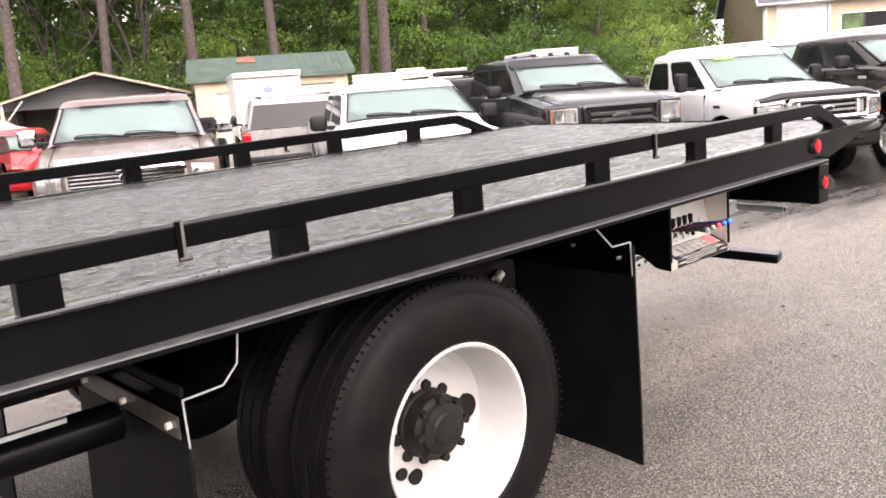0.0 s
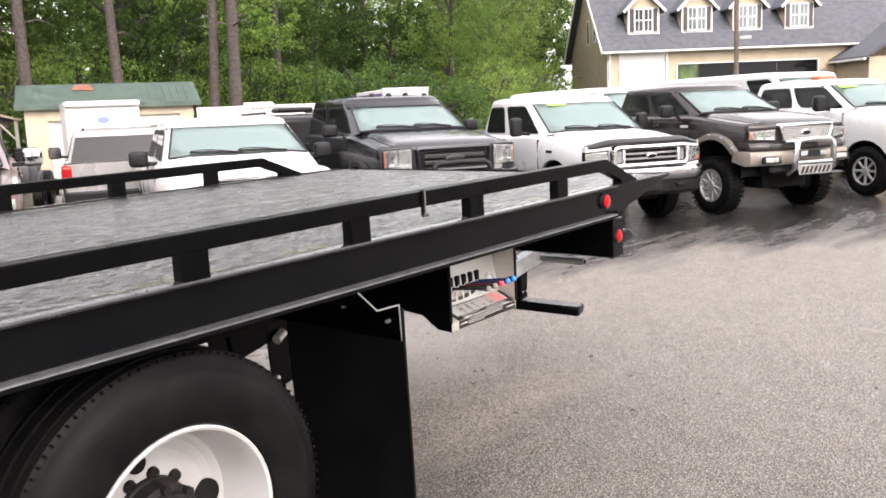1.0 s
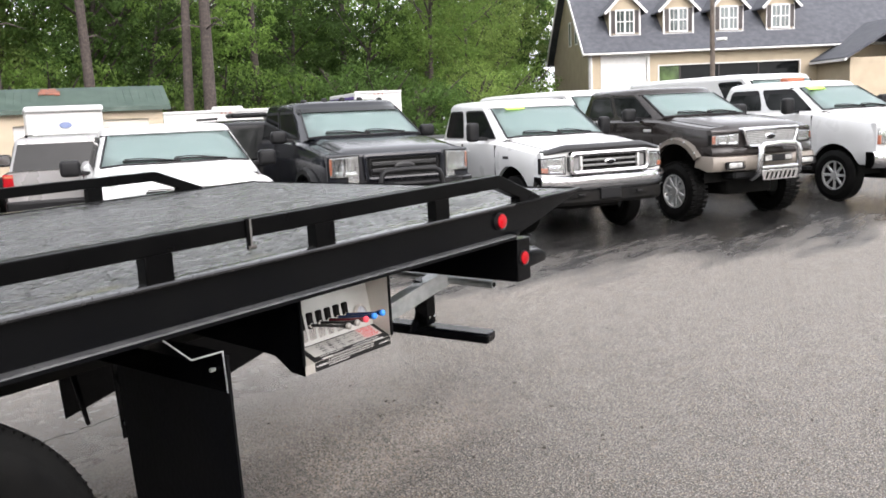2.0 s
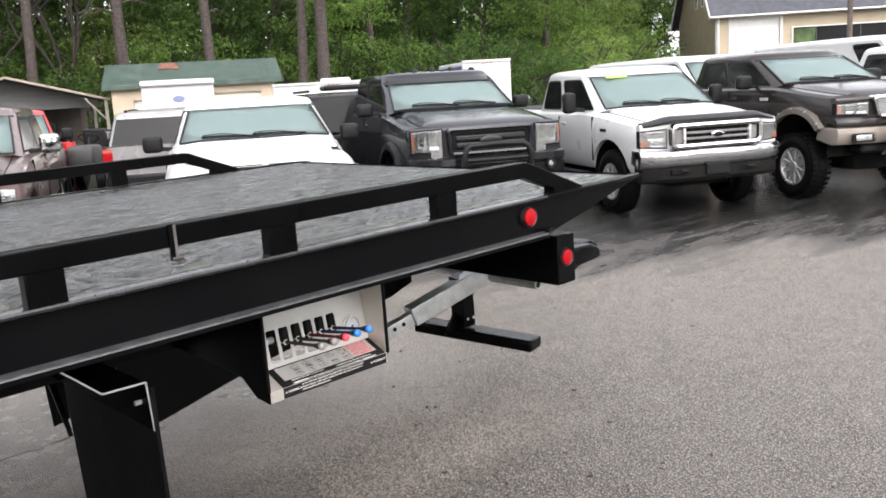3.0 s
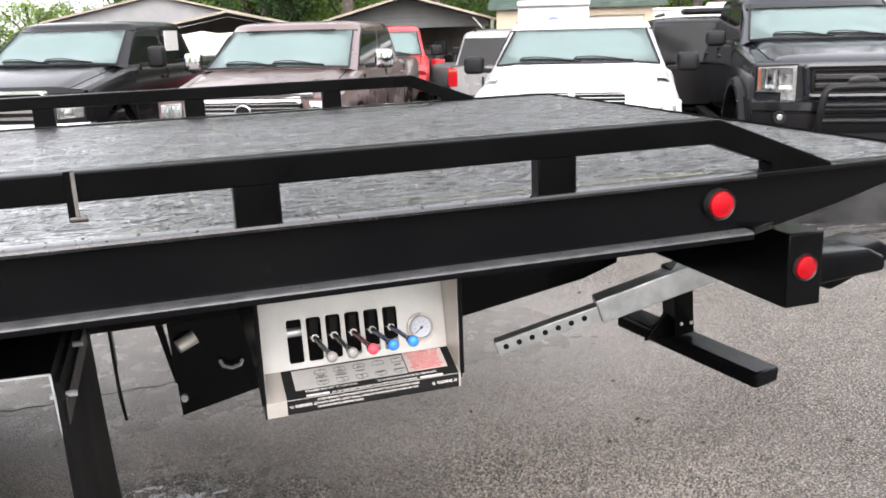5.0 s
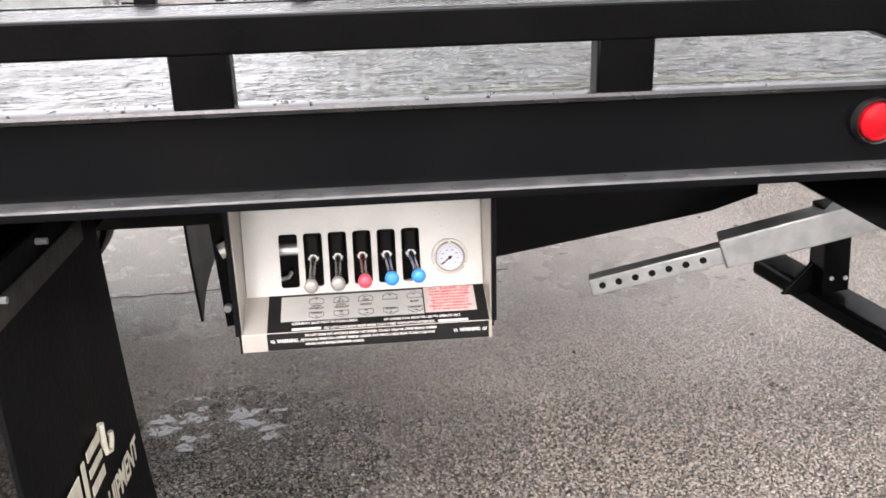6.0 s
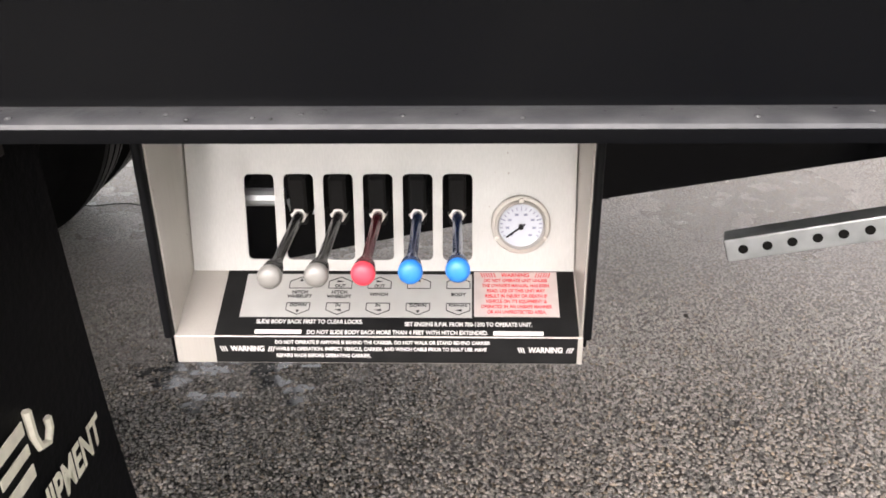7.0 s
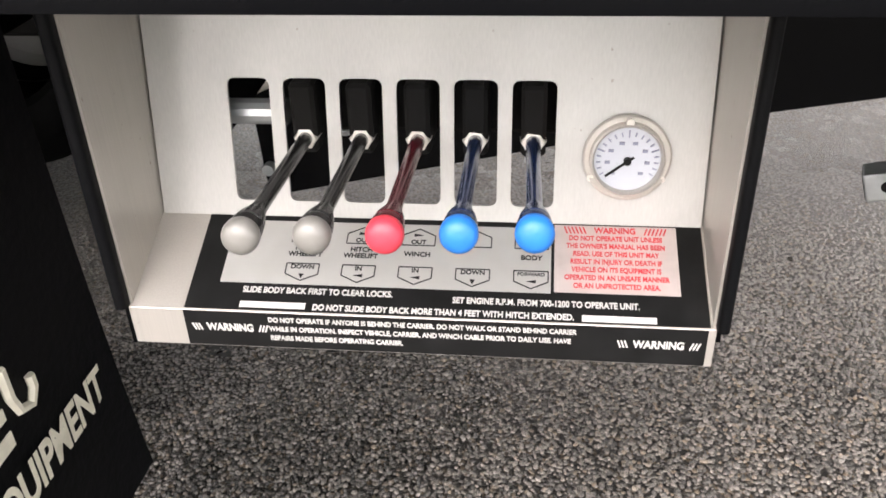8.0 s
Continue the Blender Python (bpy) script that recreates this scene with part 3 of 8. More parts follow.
def tread_plate():
    """Black tread plate under a broken film of water."""
    m = bpy.data.materials.new("wet_tread_plate")
    m.use_nodes = True
    n, l = m.node_tree.nodes, m.node_tree.links
    b = n["Principled BSDF"]
    tc = n.new("ShaderNodeTexCoord")

    def noise(scale, vec=None, detail=4.0):
        t = n.new("ShaderNodeTexNoise")
        t.inputs["Scale"].default_value, t.inputs["Detail"].default_value = scale, detail
        l.new(vec or tc.outputs["Object"], t.inputs["Vector"])
        return t.outputs["Fac"]

    def rng(src, a, c, lo, hi):
        t = n.new("ShaderNodeMapRange")
        t.inputs["From Min"].default_value, t.inputs["From Max"].default_value = a, c
        t.inputs["To Min"].default_value, t.inputs["To Max"].default_value = lo, hi
        l.new(src, t.inputs["Value"])
        return t.outputs["Result"]

    def op(kind, a, c):
        t = n.new("ShaderNodeMath")
        t.operation = kind
        for i, v in enumerate((a, c)):
            if isinstance(v, float):
                t.inputs[i].default_value = v
            else:
                l.new(v, t.inputs[i])
        return t.outputs[0]
    lug = rng(noise(70.0, None, 3.0), 0.4, 0.62, 0.0, 1.0)
    st = n.new("ShaderNodeMapping")
    st.inputs["Scale"].default_value = (1.0, 2.0, 1.0)
    l.new(tc.outputs["Object"], st.inputs["Vector"])
    film = rng(noise(5.0, st.outputs["Vector"]), 0.40, 0.56, 0.0, 1.0)
    ripple = noise(20.0, st.outputs["Vector"], 3.0)
    dmp = n.new("ShaderNodeMapping")
    dmp.inputs["Scale"].default_value = (1.0, 2.4, 1.0)
    l.new(tc.outputs["Object"], dmp.inputs["Vector"])
    # dark dashes painted in for ripple and lug sides that reflect less sky
    dash = rng(noise(21.0, dmp.outputs["Vector"], 2.0), 0.545, 0.65, 0.0, 1.0)
    h = op('SUBTRACT', op('ADD', op('MULTIPLY', lug, rng(film, 0, 1, 0.4, 0.1)), op('MULTIPLY', ripple, 0.9)), op('MULTIPLY', dash, 1.5))
    mix = n.new("ShaderNodeMix")
    mix.data_type = 'RGBA'
    mix.inputs["A"].default_value = (0.006, 0.006, 0.006, 1)
    mix.inputs["B"].default_value = (0.055, 0.055, 0.054, 1)
    l.new(op('MULTIPLY', op('MULTIPLY', lug, rng(film, 0, 1, 1.0, 0.35)), rng(dash, 0, 1, 1.0, 0.0)), mix.inputs["Factor"])
    sep = n.new("ShaderNodeSeparateXYZ")
    l.new(tc.outputs["Object"], sep.inputs["Vector"])
    # patchy olive tint along the near edge of the deck
    edge_tint = op('MULTIPLY', rng(sep.outputs["Y"], 0.06, 0.17, 1.0, 0.0), rng(noise(4.0, None, 6.0), 0.48, 0.66, 0.0, 0.8))
    olive = n.new("ShaderNodeMix")
    olive.data_type = 'RGBA'
    l.new(edge_tint, olive.inputs["Factor"])
    l.new(mix.outputs["Result"], olive.inputs["A"])
    olive.inputs["B"].default_value = (0.16, 0.15, 0.05, 1)
    l.new(olive.outputs["Result"], b.inputs["Base Color"])
    l.new(rng(film, 0, 1, 0.45, 0.26), b.inputs["Roughness"])
    l.new(rng(dash, 0, 1, 0.88, 0.25), b.inputs["Coat Weight"])
    l.new(rng(dash, 0, 1, 0.5, 0.25), b.inputs["Specular IOR Level"])
    b.inputs["Coat Roughness"].default_value = 0.2
    bp = n.new("ShaderNodeBump")
    bp.inputs["Strength"].default_value = 1.0
    bp.inputs["Distance"].default_value = 0.015
    l.new(h, bp.inputs["Height"])
    l.new(bp.outputs["Normal"], b.inputs["Normal"])
    l.new(bp.outputs["Normal"], b.inputs["Coat Normal"])
    return m


DECK = tread_plate()
channel(0.0, 1, "side_channel")
channel(BED_W, -1, "side_channel")
part("deck", box(BED_X0, BED_X1, 0.050, BED_W - 0.050, 1.228, 1.246, 0.002), DECK, TRUCK, "wet black tread-plate deck")


def tread_lugs():
    """Raised lugs of the tread plate, each turned across its neighbours."""
    r = np.random.default_rng(9)
    step = 0.027
    gx, gy = np.meshgrid(np.arange(BED_X0 + 0.02, BED_X1 - 0.03, step), np.arange(0.07, BED_W - 0.06, step))
    way = np.where(np.add.outer(np.arange(gx.shape[0]), np.arange(gx.shape[1])) % 2, 0.785, -0.785).ravel()
    x, y, n = gx.ravel(), gy.ravel(), gx.size
    h = r.uniform(0.0008, 0.0021, n)
    shape = ((-0.0135, 0, 0), (-0.005, -0.0045, 0), (0.005, -0.0045, 0), (0.0135, 0, 0), (0.005, 0.0045, 0), (-0.005, 0.0045, 0), (-0.006, 0, 1), (0.006, 0, 1))
    verts = np.zeros((n, 8, 3))
    for k, (u, v, t) in enumerate(shape):
        verts[:, k, 0] = x + u * np.cos(way) - v * np.sin(way)
        verts[:, k, 1] = y + u * np.sin(way) + v * np.cos(way)
        verts[:, k, 2] = 1.2455 + h * t
    tri = np.array(((0, 1, 6), (1, 2, 6), (2, 7, 6), (2, 3, 7), (3, 4, 7), (4, 5, 7), (5, 6, 7), (5, 0, 6)))
    me = bpy.data.meshes.new("tread")
    me.from_pydata(verts.reshape(-1, 3).tolist(), [], (tri[None] + 8 * np.arange(n)[:, None, None]).reshape(-1, 3).tolist())
    me.polygons.foreach_set("use_smooth", [True] * (8 * n))
    me.materials.append(DECK)
    ob = new("tread", me)
    ob.parent = TRUCK
    tagged(ob, "raised lugs of the tread plate", kind="stuff")


tread_lugs()
part("tail_edge", slab([(BED_X1 - 0.02, 1.232), (BED_X1 + 0.015, 1.236), (BED_X1 + 0.015, 1.247), (BED_X1 - 0.02, 1.2535)], 'y', 0.03, BED_W - 0.03), BLACK, TRUCK)


def side_rail(y0, y1):
    out = [(-4.5, 1.316), (-0.6, 1.330), (1.035, 1.330), (1.20, 1.272), (1.20, 1.25), (1.375, 1.25), (1.375, 1.262), (1.058, 1.384), (1.045, 1.386), (-0.6, 1.386), (-4.5, 1.370)]
    part("rail", slab(out, 'y', y0, y1, 0.004), RAILBLACK, TRUCK, "black side rail with a sloping tail end")
    for k in range(-5, 2):
        x = 0.009 + 0.64 * k + (0.022 if k < -3 else 0)
        part("post", box(x - 0.045, x + 0.045, y0 + 0.003, y1 - 0.003, 1.248, 1.334, 0.004, 2), RAILBLACK, TRUCK)


side_rail(0.002, 0.052)
side_rail(BED_W - 0.052, BED_W - 0.002)


def rail_clip(x, y, s):
    lo, hi = sorted((y - 0.007 * s, y + 0.001 * s))
    c = part("clip", box(x - 0.014, x + 0.004, lo, hi, 1.296, 1.389, 0.001), RAILBLACK, TRUCK, "narrow black rail clip")
    part("clip_face", box(x - 0.002, x + 0.0055, *sorted((y - 0.0065 * s, y - 0.0085 * s)), 1.297, 1.387, 0.0008), STRIPSTEEL, c, "bare steel face of the clip")
    part("clip_pin", cyl((x - 0.012, y - 0.004 * s, 1.300), (x + 0.018, y - 0.004 * s, 1.300), 0.006, seg=10), STRAPSTEEL, TRUCK)


for xx in (-2.21, -0.315):
    rail_clip(xx, 0.002, 1)
    rail_clip(xx, BED_W - 0.002, -1)


def round_lamp(x, y, z):
    base = spin([(0, 0.030), (0.006, 0.0335), (0.009, 0.0365), (0.0, 0.0378), (-0.02, 0.0378), (-0.02, 0.0)], (x, y, z), (0, -1, 0), 32)
    holder = part("marker_lamp", base, LAMPRING, TRUCK, "round red marker lamp in a black rubber ring")
    lens = spin([(-0.01, 0.0318), (0.006, 0.0318), (0.0105, 0.0305), (0.0115, 0.027), (0.0105, 0.026), (0.013, 0.020), (0.014, 0.0)], (x, y, z), (0, -1, 0), 32)
    part("lens", lens, REDLENS, holder, "red plastic lens")


round_lamp(1.079, 0.026, 1.182)
round_lamp(1.445, 0.150, 0.950)
part("tail_bar", box(1.39, 1.505, 0.15, 2.39, 0.838, 1.045, 0.006, 2), BLACK, TRUCK, "black tail bar across the truck")

# wheels: a pair on each side of the drive axle
WX, WZ, WR = -1.337, 0.535, 0.512


def tyre(y0, sgn):
    p = [(0.030, 0.298), (0.012, 0.31), (0.002, 0.34), (0.0, 0.38), (0.004, 0.425), (0.016, 0.452), (0.024, 0.463), (0.030, 0.470), (0.036, 0.486),
         (0.040, 0.496), (0.05, WR - 0.003), (0.075, WR), (0.078, WR - 0.012), (0.086, WR - 0.012), (0.089, WR), (0.132, WR), (0.135, WR - 0.012), (0.145, WR - 0.012), (0.148, WR),
         (0.191, WR), (0.194, WR - 0.012), (0.202, WR - 0.012), (0.205, WR), (0.23, WR - 0.003), (0.24, 0.496), (0.25, 0.465), (0.276, 0.425), (0.28, 0.38), (0.27, 0.32), (0.25, 0.298)]
    b = spin(p, (WX, y0, WZ), (0, sgn, 0), 72)
    for k in range(110):
        a = 2 * math.pi * k / 110
        box(-0.003, 0.003, -0.010, 0.010, -0.003, 0.003, 0, 1, b,
            Matrix.Translation((WX, y0, WZ)) @ Matrix.Rotation(a, 4, 'Y') @ Matrix.Translation((0, sgn * 0.044, 0.504)))
    return part("tyre", b, RUBBER, TRUCK, "black truck tyre with ribbed shoulders")


def rim(y0, sgn):
    p = [(0.026, 0.302), (0.018, 0.301), (0.014, 0.296), (0.018, 0.288), (0.05, 0.280), (0.10, 0.274), (0.16, 0.267), (0.198, 0.252), (0.214, 0.228), (0.216, 0.195), (0.208, 0.172), (0.206, 0.075)]
    b = spin(p, (WX, y0, WZ), (0, sgn, 0), 64)
    back = spin([(0.212, 0.075), (0.214, 0.172), (0.224, 0.195), (0.226, 0.228), (0.222, 0.255), (0.25, 0.285)], (WX, y0, WZ), (0, sgn, 0), 64)
    merge(b, back)
    r = part("wheel_rim", b, RIMWHITE, TRUCK, "white painted steel dish wheel rim")
    for a, rad, size in ((-3, 0.194, 0.046), (177, 0.194, 0.046), (100, 0.172, 0.030), (252, 0.186, 0.028), (232, 0.186, 0.022)):
        a = radians(a)
        c = Vector((WX + rad * math.cos(a), y0 + sgn * 0.2135, WZ + rad * math.sin(a)))
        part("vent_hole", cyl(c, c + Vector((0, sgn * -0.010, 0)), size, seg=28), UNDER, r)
    for k in range(10):
        a = radians(36 * k + 10)
        c = Vector((WX + 0.126 * math.cos(a), y0 + sgn * 0.206, WZ + 0.126 * math.sin(a)))
        part("wheel_nut", cyl(c, c + Vector((0, sgn * -0.012, 0)), 0.021, 0.018, seg=10), GREASE, r)
    hub = spin([(0.206, 0.118), (0.190, 0.117), (0.184, 0.110), (0.150, 0.108), (0.146, 0.112), (0.128, 0.110), (0.120, 0.092), (0.104, 0.086), (0.098, 0.058), (0.090, 0.050), (0.090, 0.0)], (WX, y0, WZ), (0, sgn, 0), 24)
    HB = part("hub", hub, GREASE, TRUCK, "greasy black axle hub with bolts")
    for k in range(8):
        a = radians(45 * k)
        c = Vector((WX + 0.100 * math.cos(a), y0 + sgn * 0.130, WZ + 0.100 * math.sin(a)))
        part("axle_bolt", cyl(c, c + Vector((0, sgn * -0.026, 0)), 0.015, seg=6), GREASE, HB)


Y_OUT = 0.045
for y0, sg in ((Y_OUT, 1), (BED_W - Y_OUT, -1)):
    tyre(y0, sg)
    rim(y0, sg)
    tyre(y0 + sg * 0.32, sg)
part("axle", cyl((WX, 0.5, WZ), (WX, BED_W - 0.5, WZ), 0.10, seg=20), UNDER, TRUCK)

# chassis rails and the sloping sub-frame plates
for y in (0.80, 1.66):
    part("chassis_rail", box(-4.6, 0.3, y, y + 0.08, 0.82, 0.95, 0.006), UNDER, TRUCK)
    part("slide_rail", box(-4.6, 1.30, y, y + 0.10, 0.96, 1.10, 0.006), BLACK, TRUCK)
for y in (1.05, 1.50):
    part("subframe_plate", slab([(-0.21, 0.80), (-0.19, 0.425), (0.55, 0.585), (1.25, 0.70), (1.39, 0.745), (1.39, 0.97), (-0.21, 0.97)], 'y', y, y + 0.012, 0.002), BLACK, TRUCK, "black sub-frame side plate")
for x in (-3.6, -2.5, -0.6, 0.55):
    part("cross_member", box(x - 0.05, x + 0.05, 0.05, BED_W - 0.05, 1.12, 1.228, 0.004), UNDER, TRUCK)


# mud flaps: rubber sheets hung from bent plates in front of and behind the wheels
def flap(x, y0, y1, z0, curl, twist=0.0, skew=0.0):
    n, k = 8, 12
    b = bmesh.new()
    th = 0.010
    fr, bk = [], []
    for j in range(k + 1):
        row0, row1 = [], []
        for i in range(n + 1):
            y = y0 + (y1 - y0) * i / n
            z = 0.975 + (z0 - 0.975) * j / k
            wob = 0.010 * math.sin(5 * y + 3 * z) * (j / k) + curl * (j / k) ** 2 + twist * (i / n) * (j / k) ** 1.3 + skew * (i / n)
            row0.append(b.verts.new((x + wob, y, z)))
            row1.append(b.verts.new((x + wob + th, y, z)))
        fr.append(row0)
        bk.append(row1)
    for rows, fl in ((fr, 0), (bk, 1)):
        for j in range(k):
            for i in range(n):
                f = (rows[j][i], rows[j][i + 1], rows[j + 1][i + 1], rows[j + 1][i])
                b.faces.new(f[::-1] if fl else f)
    edge = lambda A: [A[0][i] for i in range(n + 1)] + [A[j][n] for j in range(1, k + 1)] + [A[k][i] for i in range(n - 1, -1, -1)] + [A[j][0] for j in range(k - 1, 0, -1)]
    e0, e1 = edge(fr), edge(bk)
    for q in range(len(e0)):
        j = (q + 1) % len(e0)
        b.faces.new((e0[q], e0[j], e1[j], e1[q]))
    return part("mud_flap", b, FLAP, TRUCK, "black rubber mud flap")


def hanger(prof, y0, y1, outer):
    """A bent plate with a bare bright edge, extruded across the truck."""
    b = bmesh.new()
    t = 0.006
    A = [[b.verts.new((x, y, z)) for x, z in prof] for y in (y0, y1)]
    for k in range(len(prof) - 1):
        b.faces.new((A[0][k], A[0][k + 1], A[1][k + 1], A[1][k]))
    bmesh.ops.solidify(b, geom=b.faces[:], thickness=t)
    h = part("flap_hanger", b, BLACK, TRUCK, "bent black steel hanger plate", 20)
    e = bmesh.new()
    ye = y0 - 0.0015 if outer < 0 else y1 + 0.0015
    for p, q in zip(prof, prof[1:]):
        bar((p[0], ye, p[1]), (q[0], ye, q[1]), 0.003, 0.0042, 0, e)
    part("bare_edge", e, GALV, h, "bright bare cut edge")


REAR_X = -0.412
for y0, y1, o in ((0.06, 0.80, -1), (BED_W - 0.80, BED_W - 0.06, 1)):
    f = flap(REAR_X + (0.006 if o < 0 else -0.030), *((y0 - 0.01, y1 - 0.12) if o < 0 else (y0 + 0.05, y1 + 0.01)), 0.075 if o < 0 else 0.12, 0.004 if o < 0 else 0.018, 0.045 if o < 0 else 0.0, 0.0 if o < 0 else -0.064)
    hanger([(-0.64, 1.10), (-0.605, 1.068), (-0.525, 0.993), (REAR_X, 0.990), (REAR_X + 0.006, 0.856)], y0, y1, o)
    part("clamp_strip", box(REAR_X + 0.017, REAR_X + 0.021, y0 + 0.02, y1 - 0.22, 0.872, 0.925, 0.001), STRAPSTEEL, f, "stained steel clamping strip")
    for q in range(3):
        y = lerp(y0 + 0.05, y1 - 0.25, q / 2)
        part("bolt", cyl((REAR_X - 0.014, y, 0.955 - 0.03 * (q == 0)), (REAR_X + 0.038, y, 0.955 - 0.03 * (q == 0)), 0.007, seg=6), GALV, f)
    f2 = flap(-2.235, y0 + 0.02, y1 + 0.02, 0.09, -0.03)
    hanger([(-2.07, 1.10), (-2.085, 1.00), (-2.13, 0.955), (-2.24, 0.950), (-2.238, 0.825)], y0, y1, o)
    part("clamp_strip", box(-2.252, -2.246, y0 + 0.02, y1 - 0.06, 0.845, 0.905, 0.001), STRAPSTEEL, f2, "steel clamping strip with three bolts")
    for q in range(3):
        y = lerp(y0 + 0.06, y1 - 0.12, q / 2)
        part("bolt", cyl((-2.265, y, 0.875), (-2.23, y, 0.875), 0.010, seg=6), STEEL, f2)
    FLAPNEAR = f if o < 0 else FLAPNEAR

# chassis side tank rail ahead of the wheels
part("fuel_tank", cyl((-4.3, 0.46, 0.805), (-2.26, 0.46, 0.805), 0.055, seg=28), BLACK, TRUCK, "black round side tank")
# pale strip modelled for the highlight along the top of the tank
part("tank_highlight", box(-4.3, -2.40, 0.425, 0.437, 0.855, 0.868), GALV, TRUCK)

# wheel-lift gear under the tail


def local(x, y, z):
    """A place in the truck's own axes from one in the world's."""
    return TRUCK.matrix_world.inverted() @ Vector((x, y, z))


t0, t1, t2 = local(0.885, 0.835, 0.528), local(1.225, 0.735, 0.648), local(1.62, 0.62, 0.79)
tube = bar(t0, t1 + (t2 - t1) * 0.3, 0.052, 0.052, 0.004)
holes = bmesh.new()
tdir = (t2 - t0).normalized()
side = Vector((0, 0, 1)).cross(tdir).normalized()
TUBE = part("stabiliser_tube", tube, GALV, TRUCK, "galvanised square tube with a row of holes")
for k in range(7):
    c = t0 + tdir * (0.035 + 0.048 * k) - side * 0.026
    part("pin_hole", cyl(c - side * 0.0012, c + side * 0.002, 0.010, seg=14), UNDER, TUBE)
part("tube_end", bar(t0 - tdir * 0.001, t0 + tdir * 0.002, 0.042, 0.042), UNDER, TUBE)
part("sleeve", bar(t1 + Vector((0, 0, 0.008)), t2 + Vector((0, 0, 0.012)), 0.082, 0.088, 0.006), GALV, TRUCK, "galvanised outer sleeve")
foot = bar(local(1.475, 0.95, 0.528), local(1.630, 0.330, 0.493), 0.115, 0.055, 0.012)
FOOT = part("stabiliser_foot", foot, BLACK, TRUCK, "black steel stabiliser foot bar")
up = part("foot_upright", bar(local(1.535, 0.70, 0.55), local(1.495, 0.67, 0.80), 0.085, 0.075, 0.004, up=(1, 0, 0)), BLACK, FOOT, "drilled black upright")
for k in range(4):
    for off in (-0.018, 0.022):
        c = local(1.531 + off - 0.006 * k, 0.655, 0.590 + 0.045 * k)
        part("pin_hole", cyl(c, c + Vector((0, -0.006, 0)), 0.0065, seg=10), GALV, up)
part("gusset", slab([(1.40, 0.50), (1.50, 0.50), (1.50, 0.62)], 'y', 0.86, 0.875, 0.002), BLACK, FOOT)
part("shackle", pipe([local(1.555, 0.64, 0.80), local(1.60, 0.63, 0.80), local(1.615, 0.63, 0.77), local(1.59, 0.63, 0.745), local(1.55, 0.64, 0.75)], 0.012, 8), UNDER, TRUCK)
part("lift_tube", cyl(local(1.622, 0.301, 0.78), local(1.60, 2.0, 0.80), 0.022, seg=20), GALV, TRUCK, "grey round steel tube")
part("tube_bore", cyl(local(1.6222, 0.299, 0.78), local(1.6222, 0.303, 0.78), 0.014, seg=16), UNDER, TRUCK)
part("lift_arm", slab([(1.50, 0.945), (1.78, 0.935), (1.84, 0.905), (1.84, 0.86), (1.50, 0.84)], 'y', 0.26, 0.40, 0.014, None, 3), BLACK, TRUCK, "black wheel-lift arm")
part("lift_fork", slab([(1.70, 0.875), (1.94, 0.915), (1.99, 0.885), (1.97, 0.845), (1.76, 0.775), (1.70, 0.80)], 'y', 0.38, 0.54, 0.014, None, 3), BLACK, TRUCK, "black wheel-lift head with a sloping face")
part("lift_crossbar", box(1.70, 1.84, 0.54, 2.1, 0.79, 0.89, 0.015, 2), BLACK, TRUCK)
hook = pipe([local(-0.05, 0.885, 0.60), local(-0.042, 0.87, 0.585), local(-0.015, 0.87, 0.575), local(0.012, 0.87, 0.582), local(0.02, 0.88, 0.595)], 0.006, 8)
part("hook", hook, GALV, TRUCK, "small galvanised tie hook")
part("pivot_bolt", cyl(local(-0.17, 0.895, 0.49), local(-0.17, 0.875, 0.49), 0.011, seg=16), GALV, TRUCK)
part("cylinder_end", cyl(local(-0.175, 0.868, 0.668), local(-0.12, 0.885, 0.69), 0.022, seg=18), STEEL, TRUCK)
part("drop_plate", slab([(-0.27, 0.76), (-0.24, 0.76), (-0.19, 0.44), (-0.205, 0.44)], 'y', 1.30, 1.312), BLACK, TRUCK)

# the control box under the bed


BOX_W, BOX_Y0, BZ = 0.46, 0.150, 0.775
for x, s in ((-0.004, -1), (BOX_W, 1)):
    side = slab([(BOX_Y0, BZ if s < 0 else 0.80), (BOX_Y0, 1.13), (0.90, 1.13), (0.90, 0.86), (0.42, 0.84), (0.30, 0.83), (0.22, 0.78)], 'x', x, x + 0.004, 0.001)
    part("box_side", side, BLACK, TRUCK, "black control box side plate")
    xi = x + 0.0045 if s < 0 else x - 0.0025
    part("liner", slab([(BOX_Y0 + 0.003, BZ + 0.006), (BOX_Y0 + 0.003, 1.12), (0.30, 1.12), (0.25, 0.85)], 'x', xi, xi + 0.002), LINERSTEEL, TRUCK, "stainless inner side wall")


for x0, x1 in ((-0.0095, 0.0005), (BOX_W - 0.0005, BOX_W + 0.0085)):
    trim = part("edge_trim", slab(rounded(x0, x1, BOX_Y0 - 0.007, BOX_Y0 + 0.006, 0.004, 3), 'z', 0.813, 1.115, 0), FLAP, TRUCK, "black rubber edge trim of the control box", 40)


def back_panel():
    """The stainless panel with six slots, leaning a little back."""
    b = slab([(0.004, 0.0), (BOX_W - 0.004, 0.0), (BOX_W - 0.004, 0.26), (0.004, 0.26)], 'y', 0.0, 0.003)
    c = bmesh.new()
    for k in range(6):
        x = 0.088 + 0.0462 * k
        slab(rounded(x - 0.0175, x + 0.0175, 0.014, 0.117, 0.006), 'y', -0.01, 0.02, 0, c)
    return cut(b, c)


